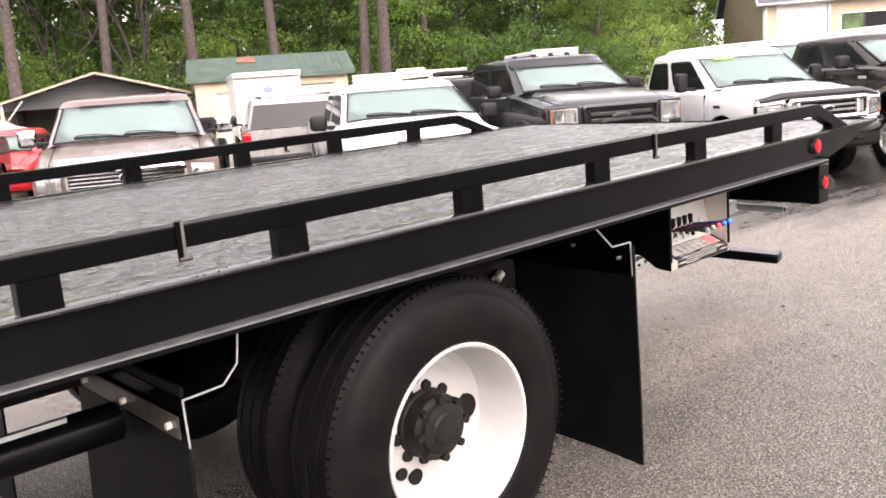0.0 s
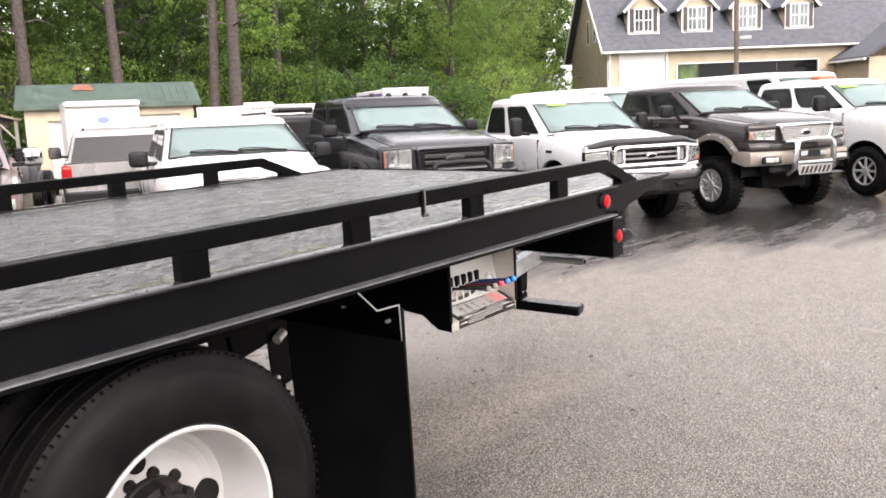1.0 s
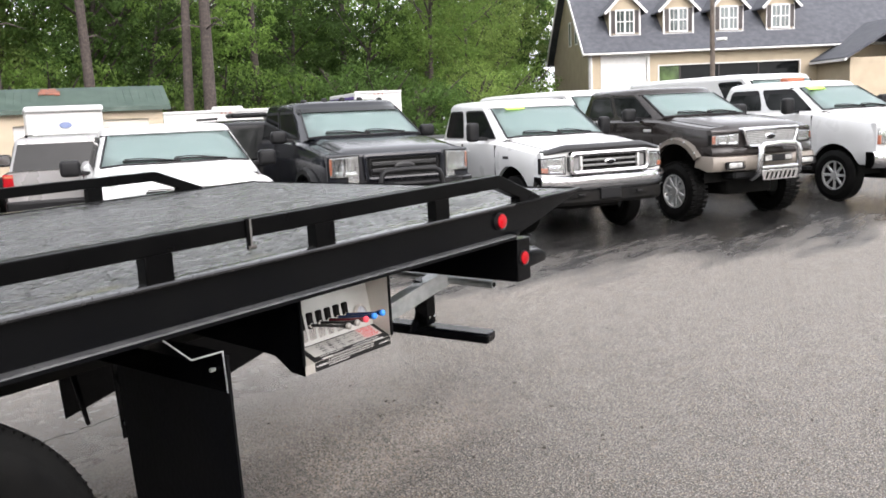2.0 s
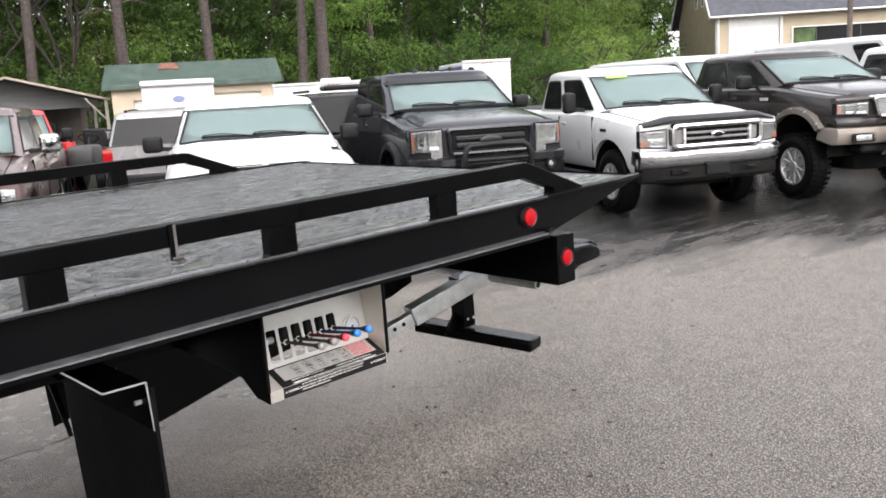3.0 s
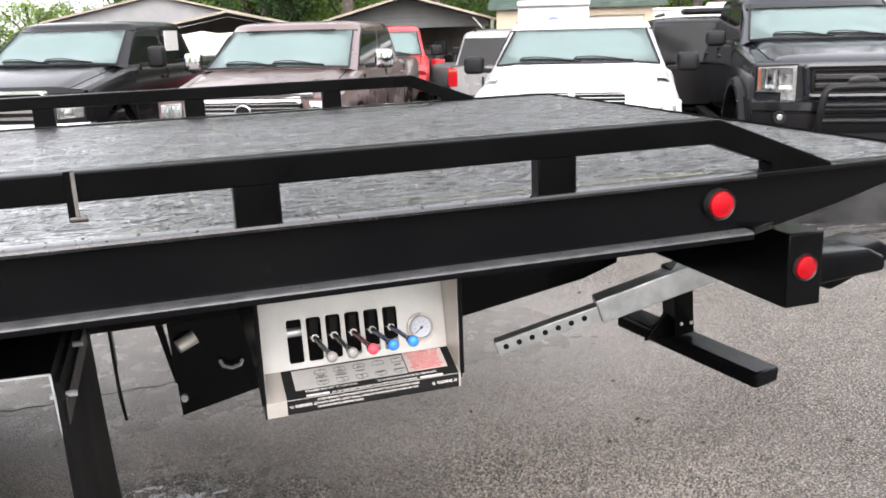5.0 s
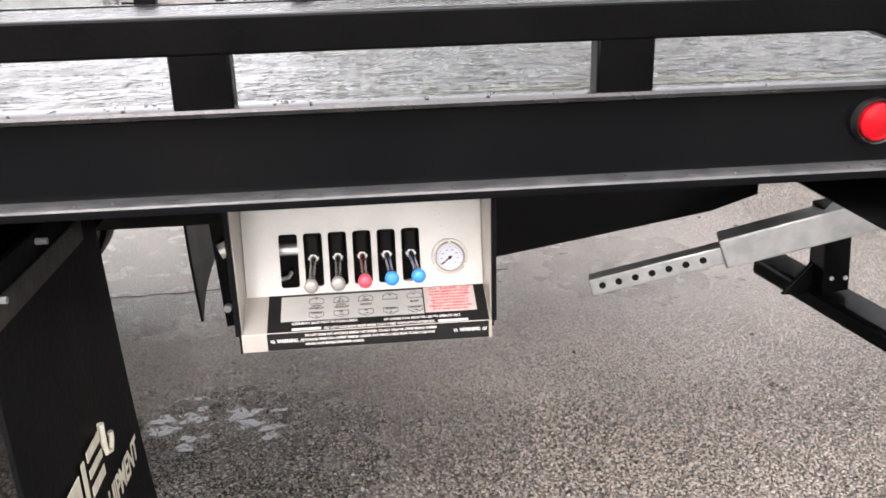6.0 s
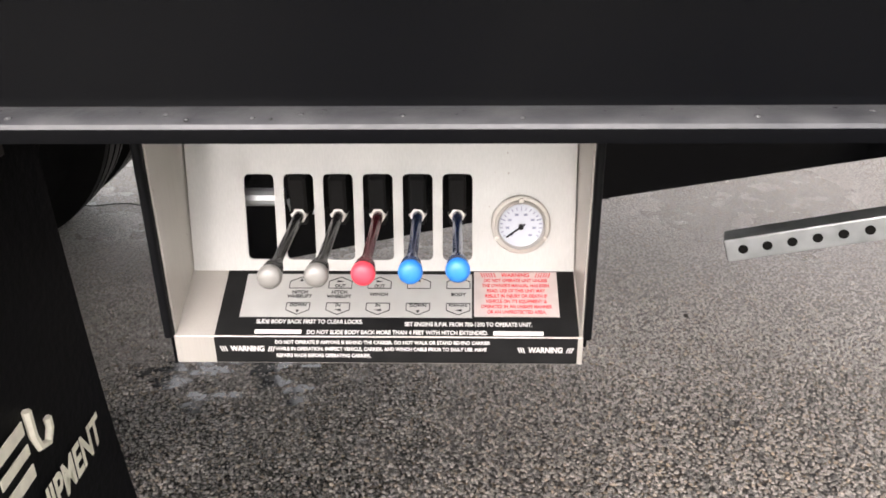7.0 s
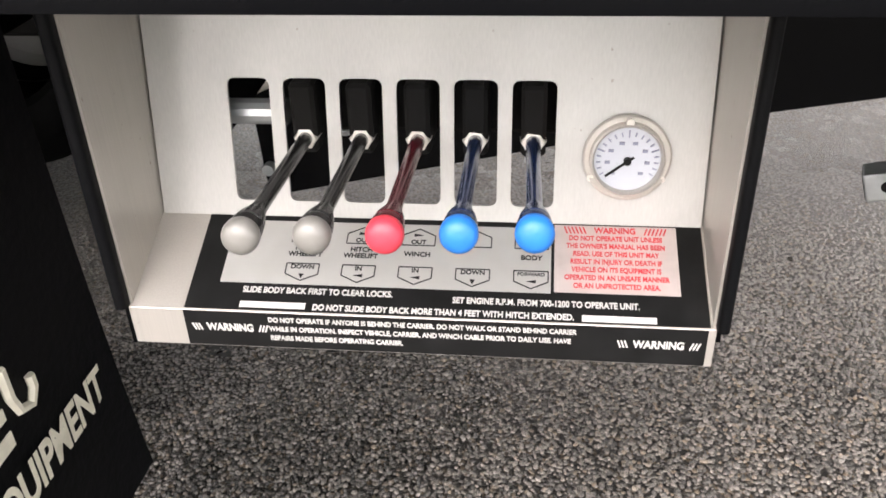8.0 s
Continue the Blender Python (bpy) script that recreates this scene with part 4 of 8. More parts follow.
LEAN_BACK = Matrix.Translation((0, 0.236, 0.850)) @ Matrix.Rotation(radians(-11), 4, 'X')
bp_ = back_panel()
bmesh.ops.transform(bp_, matrix=LEAN_BACK, verts=bp_.verts)
PANEL = part("control_panel", bp_, PANELSTEEL, TRUCK, "brushed stainless control panel with six lever slots", 20)
shelf = slab([(BOX_Y0, 0.812), (0.238, 0.850), (0.238, 0.846), (BOX_Y0 + 0.003, 0.808)], 'x', 0.0005, BOX_W - 0.0005)
part("shelf", shelf, LINERSTEEL, TRUCK, "sloping stainless shelf with decals")
part("lip", box(0.0, BOX_W, BOX_Y0 - 0.001, BOX_Y0 + 0.002, BZ + 0.002, 0.8125, 0.0008), LINERSTEEL, TRUCK)

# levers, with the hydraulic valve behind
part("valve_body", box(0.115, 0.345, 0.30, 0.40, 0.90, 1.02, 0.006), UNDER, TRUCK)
part("valve_pipe", cyl((0.005, 0.285, 0.925), (0.11, 0.285, 0.925), 0.011, seg=12), GALV, TRUCK)
KN = [(KNOBGREY, GRIPBLACK), (KNOBGREY, GRIPBLACK), (KNOBRED, GRIPRED), (KNOBBLUE, GRIPBLUE), (KNOBBLUE, GRIPBLUE)]
for k, (kn, gr) in enumerate(KN):
    x0, x1 = 0.134 + 0.0462 * k, 0.140 + 0.0455 * k
    a, c = Vector((x0, 0.248, 0.918)), Vector((x1, 0.060, 0.936 + 0.002 * k))
    d = (c - a).normalized()
    L = (c - a).length
    lever = part("lever", spin([(0, 0.0060), (0.05, 0.0056), (L - 0.046, 0.0054), (L - 0.040, 0.0060), (L - 0.034, 0.0072), (L - 0.024, 0.0096), (L - 0.016, 0.0106), (L - 0.0155, 0.0101), (L - 0.0145, 0.0101), (L - 0.014, 0.0109), (L - 0.006, 0.0114), (L - 0.003, 0.0108), (L - 0.003, 0)], a, d, 24), gr, PANEL,
                 "plastic-sleeved valve lever")
    part("knob", spin([(L - 0.007, 0.0108), (L - 0.004, 0.0119), (L, 0.0121), (L + 0.003, 0.0115), (L + 0.0055, 0.0098), (L + 0.0072, 0.0070), (L + 0.0080, 0.0035), (L + 0.0082, 0)], a, d, 28), kn, lever, "coloured end knob", 60)
    part("nut", spin([(-0.02, 0.004), (-0.012, 0.0105), (0.0, 0.0105), (0.004, 0.009), (0.004, 0.0)], a, d, 6), STEEL, lever)
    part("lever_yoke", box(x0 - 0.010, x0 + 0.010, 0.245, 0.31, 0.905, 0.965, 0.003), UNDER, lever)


def gauge(x, y, z):
    p = (x, y, z)
    flange = spin([(0.0, 0.0345), (0.003, 0.0345), (0.004, 0.033), (0.004, 0.0295), (0.012, 0.029), (0.013, 0.0275), (0.010, 0.026), (0.004, 0.026), (0.0, 0.026)], p, (0, -1, 0.19), 48)
    g = part("pressure_gauge", flange, LINERSTEEL, PANEL, "round pressure gauge with a steel flange")
    part("dial", spin([(0.004, 0.026), (0.005, 0.0)], p, (0, -1, 0.19), 40), DIAL, g, "white gauge dial")
    marks = bmesh.new()
    for k in range(21):
        a = radians(225 - 270 * k / 20)
        L = 0.006 if k % 5 == 0 else 0.0035
        c = Vector((x + 0.0225 * math.cos(a), y - 0.0065, z + 0.0225 * math.sin(a)))
        box(-L / 2, L / 2, -0.0004, 0.0004, -0.0005, 0.0005, 0, 1, marks, Matrix.Translation(c) @ Matrix.Rotation(-a, 4, 'Y'))
    for k in range(8):
        a = radians(225 - 270 * k / 7)
        c = Vector((x + 0.0155 * math.cos(a), y - 0.0065, z + 0.0155 * math.sin(a)))
        box(-0.002, 0.002, -0.0004, 0.0004, -0.0012, 0.0012, 0, 1, marks, Matrix.Translation(c))
    part("scale_marks", marks, DIALMARK, g)
    nd = box(-0.006, 0.021, -0.0005, 0.0005, -0.0009, 0.0009, 0, 1, None, Matrix.Translation((x, y - 0.0085, z)) @ Matrix.Rotation(radians(-218), 4, 'Y'))
    cyl((x, y - 0.006, z), (x, y - 0.010, z), 0.003, seg=12, bm=nd)
    part("needle", nd, DECALBLACK, g)
    for a in (90, 210, 330):
        c = Vector((x + 0.0318 * math.cos(radians(a)), y - 0.004, z + 0.0318 * math.sin(radians(a))))
        part("screw", cyl(c, c + Vector((0, -0.003, 0)), 0.0032, seg=10), STEEL, g)


gauge(0.3925, 0.2440, 0.908)


def words(txt, size, m, material, parent, name="lettering", align='CENTER', xs=1.0, bold=0.026):
    cu = bpy.data.curves.new("t", 'FONT')
    cu.body, cu.size, cu.align_x, cu.align_y = txt, size, align, 'CENTER'
    cu.extrude, cu.offset = 0.0002, size * bold
    ob = bpy.data.objects.new("t", cu)
    scene.collection.objects.link(ob)
    me = bpy.data.meshes.new_from_object(ob.evaluated_get(bpy.context.evaluated_depsgraph_get()))
    bpy.data.objects.remove(ob)
    bpy.data.curves.remove(cu)
    me.transform(m @ Matrix.Diagonal((xs, 1, 1, 1)))
    me.materials.clear()
    me.materials.append(material)
    o = new(name, me)
    o.parent = parent
    return o



# decals on the shelf and lip
SN = Vector((0, -0.397, 0.918))
SV = Vector((0, 0.918, 0.397))


def on_shelf(x, v, lift=0.0):
    p = Vector((x, BOX_Y0, 0.812)) + SV * v + SN * lift
    m = Matrix((Vector((1, 0, 0)), SV, SN)).transposed().to_4x4()
    return Matrix.Translation(p) @ m


def on_lip(x, z, lift=0.0):
    m = Matrix((Vector((1, 0, 0)), Vector((0, 0, 1)), Vector((0, -1, 0)))).transposed().to_4x4()
    return Matrix.Translation((x, BOX_Y0 - 0.001 - lift, z)) @ m


def sticker(name, x0, x1, v0, v1, m, lift, material, parent, where=on_shelf):
    return part(name, box(x0, x1, v0, v1, 0, 0.0004, 0, 1, None, where(0, 0, lift)), material, parent)


DEC = sticker("decal", 0.046, 0.4555, 0.001, 0.0945, None, 0.0005, DECALBLACK, TRUCK)
tagged(DEC, "black operating decal with silver and red fields")
sticker("decal_field", 0.070, 0.336, 0.026, 0.0885, None, 0.001, DECALGREY, DEC)
sticker("decal_field", 0.3385, 0.4355, 0.0275, 0.0925, None, 0.001, DECALPINK, DEC)
DEC2 = sticker("decal", 0.0455, 0.4540, 0.7785, 0.8120, None, 0.0003, DECALBLACK, TRUCK, on_lip)
tagged(DEC2, "black warning decal on the lip")
words("SLIDE BODY BACK FIRST TO CLEAR LOCKS.", 0.0074, on_shelf(0.1515, 0.0195, 0.0012), DECALWHITE, DEC, xs=0.84)
words("SET ENGINE R.P.M. FROM 700-1200 TO OPERATE UNIT.", 0.0074, on_shelf(0.332, 0.0165, 0.0012), DECALWHITE, DEC, xs=0.80)
words("DO NOT SLIDE BODY BACK MORE THAN 4 FEET WITH HITCH EXTENDED.", 0.0074, on_shelf(0.2520, 0.0050, 0.0012), DECALWHITE, DEC, xs=0.82)
sticker("bar_mark", 0.091, 0.144, 0.0030, 0.0085, None, 0.001, DECALWHITE, DEC)
sticker("bar_mark", 0.360, 0.416, 0.0020, 0.0075, None, 0.001, DECALWHITE, DEC)
for x in (0.0825, 0.4185):
    words("WARNING", 0.0096, on_lip(x, 0.7965, 0.0009), DECALWHITE, DEC2, xs=0.82, bold=0.03)
    for s in (-1, 1):
        for q in range(3):
            cx = x + s * (0.0245 + 0.0026 * q)
            part("slash_mark", box(-0.0006, 0.0006, -0.0035, 0.0035, 0, 0.0004, 0, 1, None, on_lip(cx, 0.7965, 0.0007) @ Matrix.Rotation(radians(20 * -s), 4, 'Z')), DECALWHITE, DEC2)
for q, line in enumerate(("DO NOT OPERATE IF ANYONE IS BEHIND THE CARRIER. DO NOT WALK OR STAND BEHIND CARRIER", "WHILE IN OPERATION. INSPECT VEHICLE, CARRIER, AND WINCH CABLE PRIOR TO DAILY USE. HAVE", "REPAIRS MADE BEFORE OPERATING CARRIER.")):
    words(line, 0.0062, on_lip(0.1145, 0.8055 - 0.0088 * q, 0.0009), DECALWHITE, DEC2, align='LEFT', xs=0.845)
for q, (top, mid, low) in enumerate(((None, ("HITCH", "WHEELIFT"), "DOWN"), ("OUT", ("HITCH", "WHEELIFT"), "IN"), ("OUT", ("WINCH",), "IN"), (None, (), "DOWN"), (None, ("BODY",), "FORWARD"))):
    x = 0.1355 + 0.0462 * q
    for up in (1, -1):
        v0 = 0.0735 if up > 0 else 0.040
        pts = [(-0.0135, -0.006), (0.0135, -0.006), (0.0135, 0.004), (0.0, 0.0105), (-0.0135, 0.004)]
        if up < 0:
            pts = [(a, -c) for a, c in pts]
        o = bmesh.new()
        for i in range(5):
            p, r = pts[i], pts[(i + 1) % 5]
            bar((p[0], p[1], 0), (r[0], r[1], 0), 0.0009, 0.0004, 0, o)
        bmesh.ops.transform(o, matrix=on_shelf(x, v0, 0.0016), verts=o.verts)
        part("arrow_frame", o, DECALBLACK, DEC)
        ar = bmesh.new()
        if (up < 0 and low == "DOWN") or (up > 0 and low == "DOWN"):
            ap = [(-0.0022, 0), (0.0022, 0), (0, up * 0.0045)]
        else:
            ap = [(-up * -0.004 * -1, 0.0015), (-up * -0.004 * -1, -0.0015), (up * 0.004, 0)]
        vs = [ar.verts.new((a, c + up * 0.004, 0)) for a, c in ap]
        ar.faces.new(vs)
        ext = bmesh.ops.extrude_face_region(ar, geom=ar.faces[:])
        for v in ext["geom"]:
            if isinstance(v, bmesh.types.BMVert):
                v.co.z += 0.0003
        bmesh.ops.transform(ar, matrix=on_shelf(x, v0, 0.0016), verts=ar.verts)
        part("arrow", ar, DECALBLACK, DEC)
        word = top if up > 0 else low
        if word:
            words(word, 0.0058 if len(word) < 6 else 0.0044, on_shelf(x, v0 - up * 0.0028, 0.0016), DECALBLACK, DEC)
    for i, w_ in enumerate(mid):
        words(w_, 0.0062, on_shelf(x, 0.0585 + (0.003 if len(mid) > 1 else 0) - 0.0062 * i, 0.0016), DECALBLACK, DEC)
words("WARNING", 0.0080, on_shelf(0.387, 0.0875, 0.0016), DECALRED, DEC, xs=0.85)
for s in (-1, 1):
    for q in range(6):
        part("slash_mark", box(-0.0006, 0.0006, -0.0035, 0.0035, 0, 0.0003, 0, 1, None, on_shelf(0.387 + s * (0.0245 + 0.003 * q), 0.0875, 0.0016) @ Matrix.Rotation(radians(20 * -s), 4, 'Z')), DECALRED, DEC)
for q, line in enumerate(("DO NOT OPERATE UNIT UNLESS", "THE OWNER'S MANUAL HAS BEEN", "READ. USE OF THIS UNIT MAY", "RESULT IN INJURY OR DEATH IF", "VEHICLE ON ITS EQUIPMENT IS", "OPERATED IN AN UNSAFE MANNER", "OR AN UNPROTECTED AREA.")):
    words(line, 0.0064, on_shelf(0.387, 0.0795 - 0.0076 * q, 0.0016), DECALRED, DEC, xs=0.78)


# lettering on the mud flap
def on_flap(y, z, lift=0.0):
    j = (0.975 - z) / (0.975 - 0.075)
    x = REAR_X + 0.006 + 0.010 + 0.010 * math.sin(5 * y + 3 * z) * j + 0.004 * j * j + 0.045 * (y - 0.05) / 0.63 * j ** 1.3
    m = Matrix((Vector((0, 1, 0)), Vector((0, 0, 1)), Vector((1, 0, 0)))).transposed().to_4x4()
    return Matrix.Translation((x + lift, y, z)) @ m


words("EQUIPMENT", 0.090, on_flap(0.468, 0.303, 0.004), CREAM, FLAPNEAR, xs=0.66, bold=0.03)
lg = bmesh.new()
for a in ((-0.23, -0.045, -0.12, 0.05), (-0.10, -0.045, -0.08, 0.06), (-0.06, -0.045, 0.03, -0.02), (-0.06, 0.0, 0.03, 0.02), (-0.06, 0.04, 0.03, 0.065)):
    box(a[0], a[2], a[1], a[3], 0, 0.002, 0, 1, lg)
pipe([(0.05, 0.07, 0.001), (0.05, 0.02, 0.001), (0.06, -0.01, 0.001), (0.085, -0.02, 0.001), (0.10, 0.0, 0.001), (0.10, 0.02, 0.001)], 0.008, 6, lg)
bmesh.ops.transform(lg, matrix=on_flap(0.385, 0.418, 0.003), verts=lg.verts)
part("emblem", lg, CREAM, FLAPNEAR, "cream emblem with a hook")

# rain drops along the flanges
drg = random.Random(3)
drops = bmesh.new()
for k in range(420):
    low = k % 3
    x = drg.uniform(-2.6, 1.2)
    y, z = (drg.uniform(0.004, 0.034), 1.1118) if low == 0 else (drg.uniform(0.004, 0.048), 1.2535)
    r = drg.uniform(0.0015, 0.0042)
    b = bmesh.new()
    bmesh.ops.create_icosphere(b, subdivisions=1, radius=r)
    merge(drops, b, Matrix.Translation((x, y, z)) @ Matrix.Diagonal((1, 1, 0.55, 1)))
DROP = mat("rain_water", (0.05, 0.05, 0.05), 0.03, 0, (0.06, 0.06, 0.06), 5, ior=1.33, rvar=0.0)
tagged(part("rain_water", drops, DROP, TRUCK, "rain drops on the black paint", 60), kind="stuff")


# ---- vehicles ----
def loft(rings, bm=None, caps=True):
    b = bmesh.new()
    R = [[b.verts.new(p) for p in r] for r in rings]
    n = len(R[0])
    for A, B in zip(R, R[1:]):
        for k in range(n):
            j = (k + 1) % n
            b.faces.new((A[k], A[j], B[j], B[k]))
    if caps:
        b.faces.new(R[0][::-1])
        b.faces.new(R[-1])
    return merge(bm, b)


def vehicle(name, label, category, front, yaw, paint, **k):
    """A pickup, van or sport-utility car. Its own axes: x forwards from the front bumper (so all is at minus x), y to its left."""
    g = dict(L=5.7, W=0.98, zb=0.46, zh=1.10, zc=1.17, roof=1.86, belt=1.18, u1=0.98, wb=3.65, R=0.39, tw=0.27, cowl=1.30, rf=2.02, rb=3.70, back=3.82, wt=0.70,
             wins=((0.01, 0.44), (0.52, 0.92)), bed=True, hood_drop=0.10, z=0.0)
    g.update(k)
    P = PAINTS[paint]
    g["paint"] = paint
    T = thing(name, label, category, Matrix.Translation((front[0], front[1], g["z"])) @ Matrix.Rotation(radians(yaw), 4, 'Z'))
    W, zb, zh, zc, L, belt = g["W"], g["zb"], g["zh"], g["zc"], g["L"], g["belt"]
    cowl, rf, rb, back, wt, roof = g["cowl"], g["rf"], g["rb"], g["back"], g["wt"], g["roof"]

    bow = g.get("bow", 0.15)

    def section(u, w, b0, s, c, bw=0.0):
        half = [(w * 0.80, b0), (w * 0.93, b0 + 0.015), (w * 0.972, b0 + 0.09), (w * 0.985, b0 + 0.26), (w, lerp(b0, s, 0.66)), (w * 0.988, s - 0.10), (w * 0.962, s - 0.035), (w * 0.915, s - 0.004),
                (w * 0.80, lerp(s, c, 0.12)), (w * 0.73, lerp(s, c, 0.70)), (w * 0.66, lerp(s, c, 0.90)), (w * 0.25, c)]
        return [(-u - bw * (y / W) ** 3, y, z) for y, z in half] + [(-u - bw * (y / W) ** 3, -y, z) for y, z in half[::-1]]
    hd = g["hood_drop"]
    sh = g.get("shoulder", 0.0)
    st = [section(0.085, W * 0.93, zb + 0.10, zh - hd - 0.05 - sh, zh - hd - 0.035, bow), section(0.10, W * 0.955, zb + 0.04, zh - hd - 0.02 - sh, zh - hd + 0.005, bow), section(0.16, W * 0.972, zb + 0.0, zh - hd * 0.7 - sh, zh - hd * 0.5 + 0.01, bow),
          section(0.34, W * 0.988, zb, zh - 0.05 - sh, zh + 0.012, bow * 0.6), section(0.8, W, zb, lerp(zh, zc, 0.5) - 0.05 - sh, lerp(zh, zc, 0.5) + 0.03, 0.05), section(cowl + 0.05, W, zb, belt - 0.01 - sh * 0.7, zc + 0.012), section(cowl + 0.4, W, zb, belt, belt + 0.002)]
    top = g.get("bedtop", belt + 0.02)
    st += [section(back, W, zb, belt, belt + 0.002), section(back + 0.03, W, zb, top, top), section(L - 0.1, W, zb + 0.05, top, top), section(L, W * 0.97, zb + 0.1, top - 0.03, top - 0.02)]
    body = loft(st)
    wells = bmesh.new()
    Rw = g["R"] * g.get("arch", 1.17)
    AZ = g.get("arch_z", g["R"] + 0.03)
    for u in (g["u1"], g["u1"] + g["wb"]):
        for s in (1, -1):
            cyl((-u, s * W * 0.45, AZ), (-u, s * W * 1.2, AZ), Rw, seg=32, bm=wells)
    body = cut(body, wells)
    for u in (g["u1"], g["u1"] + g["wb"]):
        for s in (1, -1):
            lb = bmesh.new()
            ar = [[lb.verts.new((-u + Rr * math.cos(radians(180 * q / 16)), s * yy, AZ + Rr * math.sin(radians(180 * q / 16)))) for q in range(17)] for yy, Rr in ((W * 0.46, 0.05), (W * 0.46, Rw - 0.006), (W * 0.94, Rw - 0.006))]
            for A, C in zip(ar, ar[1:]):
                for q in range(16):
                    lb.faces.new((A[q], A[q + 1], C[q + 1], C[q]))
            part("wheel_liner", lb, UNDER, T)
    B = part("body", body, P, T, g.get("body_label", ""), 24)
    if g["bed"]:
        part("bed_cover", box(-L + 0.10, -back - 0.08, -W * 0.86, W * 0.86, top + 0.001, top + 0.012, 0.004), PLASTIC, T)
    part("chassis", box(-L + 0.25, -0.42, -W * 0.44, W * 0.44, g["R"] * 0.85, zb + 0.2, 0.02), UNDER, T)

    # greenhouse
    def ring(v, grow=0.0):
        t = v
        uf = lerp(cowl, rf, t) - grow
        ub = lerp(back, rb, t) + grow
        w = lerp(W * 0.90, wt, t) + grow
        z = lerp(belt - 0.01, roof - 0.08, v)
        zf = lerp(zc, roof - 0.08, v)
        half = [(uf - 0.10 * (1 - 0.4 * v), w * 0.30, zf), (uf - 0.055 * (1 - 0.4 * v), w * 0.66, zf), (uf + 0.03, w * 0.92, lerp(zf, z, 0.3)), (uf + 0.13, w, z), (lerp(uf, ub, 0.5), w * 1.01, z), (ub - 0.10, w, z), (ub - 0.02, w * 0.93, z), (ub + 0.01, w * 0.4, z)]
        return [(-u, y, z) for u, y, z in half] + [(-u, -y, z) for u, y, z in half[::-1]]

    def crown(dz, f):
        r = ring(1.0)
        cx = -(rf + rb) / 2
        return [(cx + (x - cx) * f, y * f, roof - 0.08 + dz) for x, y, z in r]
    gh = loft(([ring(-0.3)] if sh else []) + [ring(0), ring(0.5), ring(0.93), ring(1.0), crown(0.030, 0.978), crown(0.052, 0.935), crown(0.070, 0.84), crown(0.084, 0.62), crown(0.090, 0.30)])
    part("cab", gh, P, T, "", 35)

    def pane(quad, material, nm, thick=0.008, parent=T, lab="", frame=None):
        """A thin slab over a quad on the shell, a little proud of it."""
        q = [Vector(p) for p in quad]
        nrm = (q[len(q) // 3] - q[0]).cross(q[2 * len(q) // 3] - q[0]).normalized()
        if nrm.dot(q[0] - Vector((-(cowl + back) / 2, 0, belt - 0.3))) < 0:
            nrm = -nrm
        b = bmesh.new()
        lo = [b.verts.new(p + nrm * 0.001) for p in q]
        hi = [b.verts.new(p + nrm * thick) for p in q]
        b.faces.new(lo[::-1])
        b.faces.new(hi)
        for i in range(len(q)):
            j = (i + 1) % len(q)
            b.faces.new((lo[i], lo[j], hi[j], hi[i]))
        return part(nm, b, material, parent, lab)

    def soften(quad, cuts):
        """The quad with its corners rounded, each by its own share of the shorter edge."""
        q = [Vector(p) for p in quad]
        res = []
        for i in range(4):
            A, C, D = q[i - 1], q[i], q[(i + 1) % 4]
            r = cuts[i] * min((A - C).length, (D - C).length)
            a, d = C + (A - C).normalized() * r, C + (D - C).normalized() * r
            for k in range(5):
                f = k / 4
                res.append(a.lerp(C, f).lerp(C.lerp(d, f), f))
        return res

    # windscreen: follows the bowed front of the cab
    def front_pt(v, i, s, out):
        u0, y0, z0 = ring(v)[i]
        n = Vector((zc - roof, 0, cowl - rf)).normalized()
        n = Vector((abs(roof - zc), 0, abs(rf - cowl))).normalized()
        return Vector((u0, y0 * s, z0)) + n * out
    b = bmesh.new()
    rows = []
    for v in (0.05, 0.35, 0.65, 0.90):
        row = [front_pt(v, 2, 1, 0.010), front_pt(v, 1, 1, 0.010), front_pt(v, 0, 1, 0.010), front_pt(v, 0, -1, 0.010), front_pt(v, 1, -1, 0.010), front_pt(v, 2, -1, 0.010)]
        rows.append([b.verts.new(p) for p in row])
    for A, C in zip(rows, rows[1:]):
        for i in range(5):
            b.faces.new((A[i], A[i + 1], C[i + 1], C[i]))
    bmesh.ops.solidify(b, geom=b.faces[:], thickness=0.006)
    part("windscreen", b, WINDSCREEN, T, "windscreen toned pale for the reflected grey sky", 60)
    def glass_pt(y, v, out):
        r0 = ring(v)
        k = [(abs(r0[i][1]), r0[i][0], r0[i][2]) for i in range(4)]
        ay = abs(y)
        if ay <= k[0][0]:
            u0, z0 = k[0][1], k[0][2]
        else:
            for A, C in zip(k, k[1:]):
                if ay <= C[0] or C is k[-1]:
                    f = (ay - A[0]) / max(1e-6, C[0] - A[0])
                    u0, z0 = lerp(A[1], C[1], f), lerp(A[2], C[2], f)
                    break
        n = Vector((abs(roof - zc), 0, abs(rf - cowl))).normalized()
        return Vector((u0, y, z0)) + n * out
    rub = bmesh.new()
    for s in (1, -1):
        pipe([front_pt(v, 2, s, 0.012) for v in (0.05, 0.35, 0.65, 0.90)], 0.012, 6, rub)
    yb = lerp(W * 0.90, wt, 0.04) * 0.92
    pipe([glass_pt(lerp(-yb, yb, q / 14), 0.035, 0.002) for q in range(15)], 0.015, 8, rub)
    pipe([glass_pt(lerp(-yb, yb, q / 14) * 0.93, 0.91, 0.006) for q in range(15)], 0.010, 6, rub)
    part("windscreen_seal", rub, PLASTIC, T)
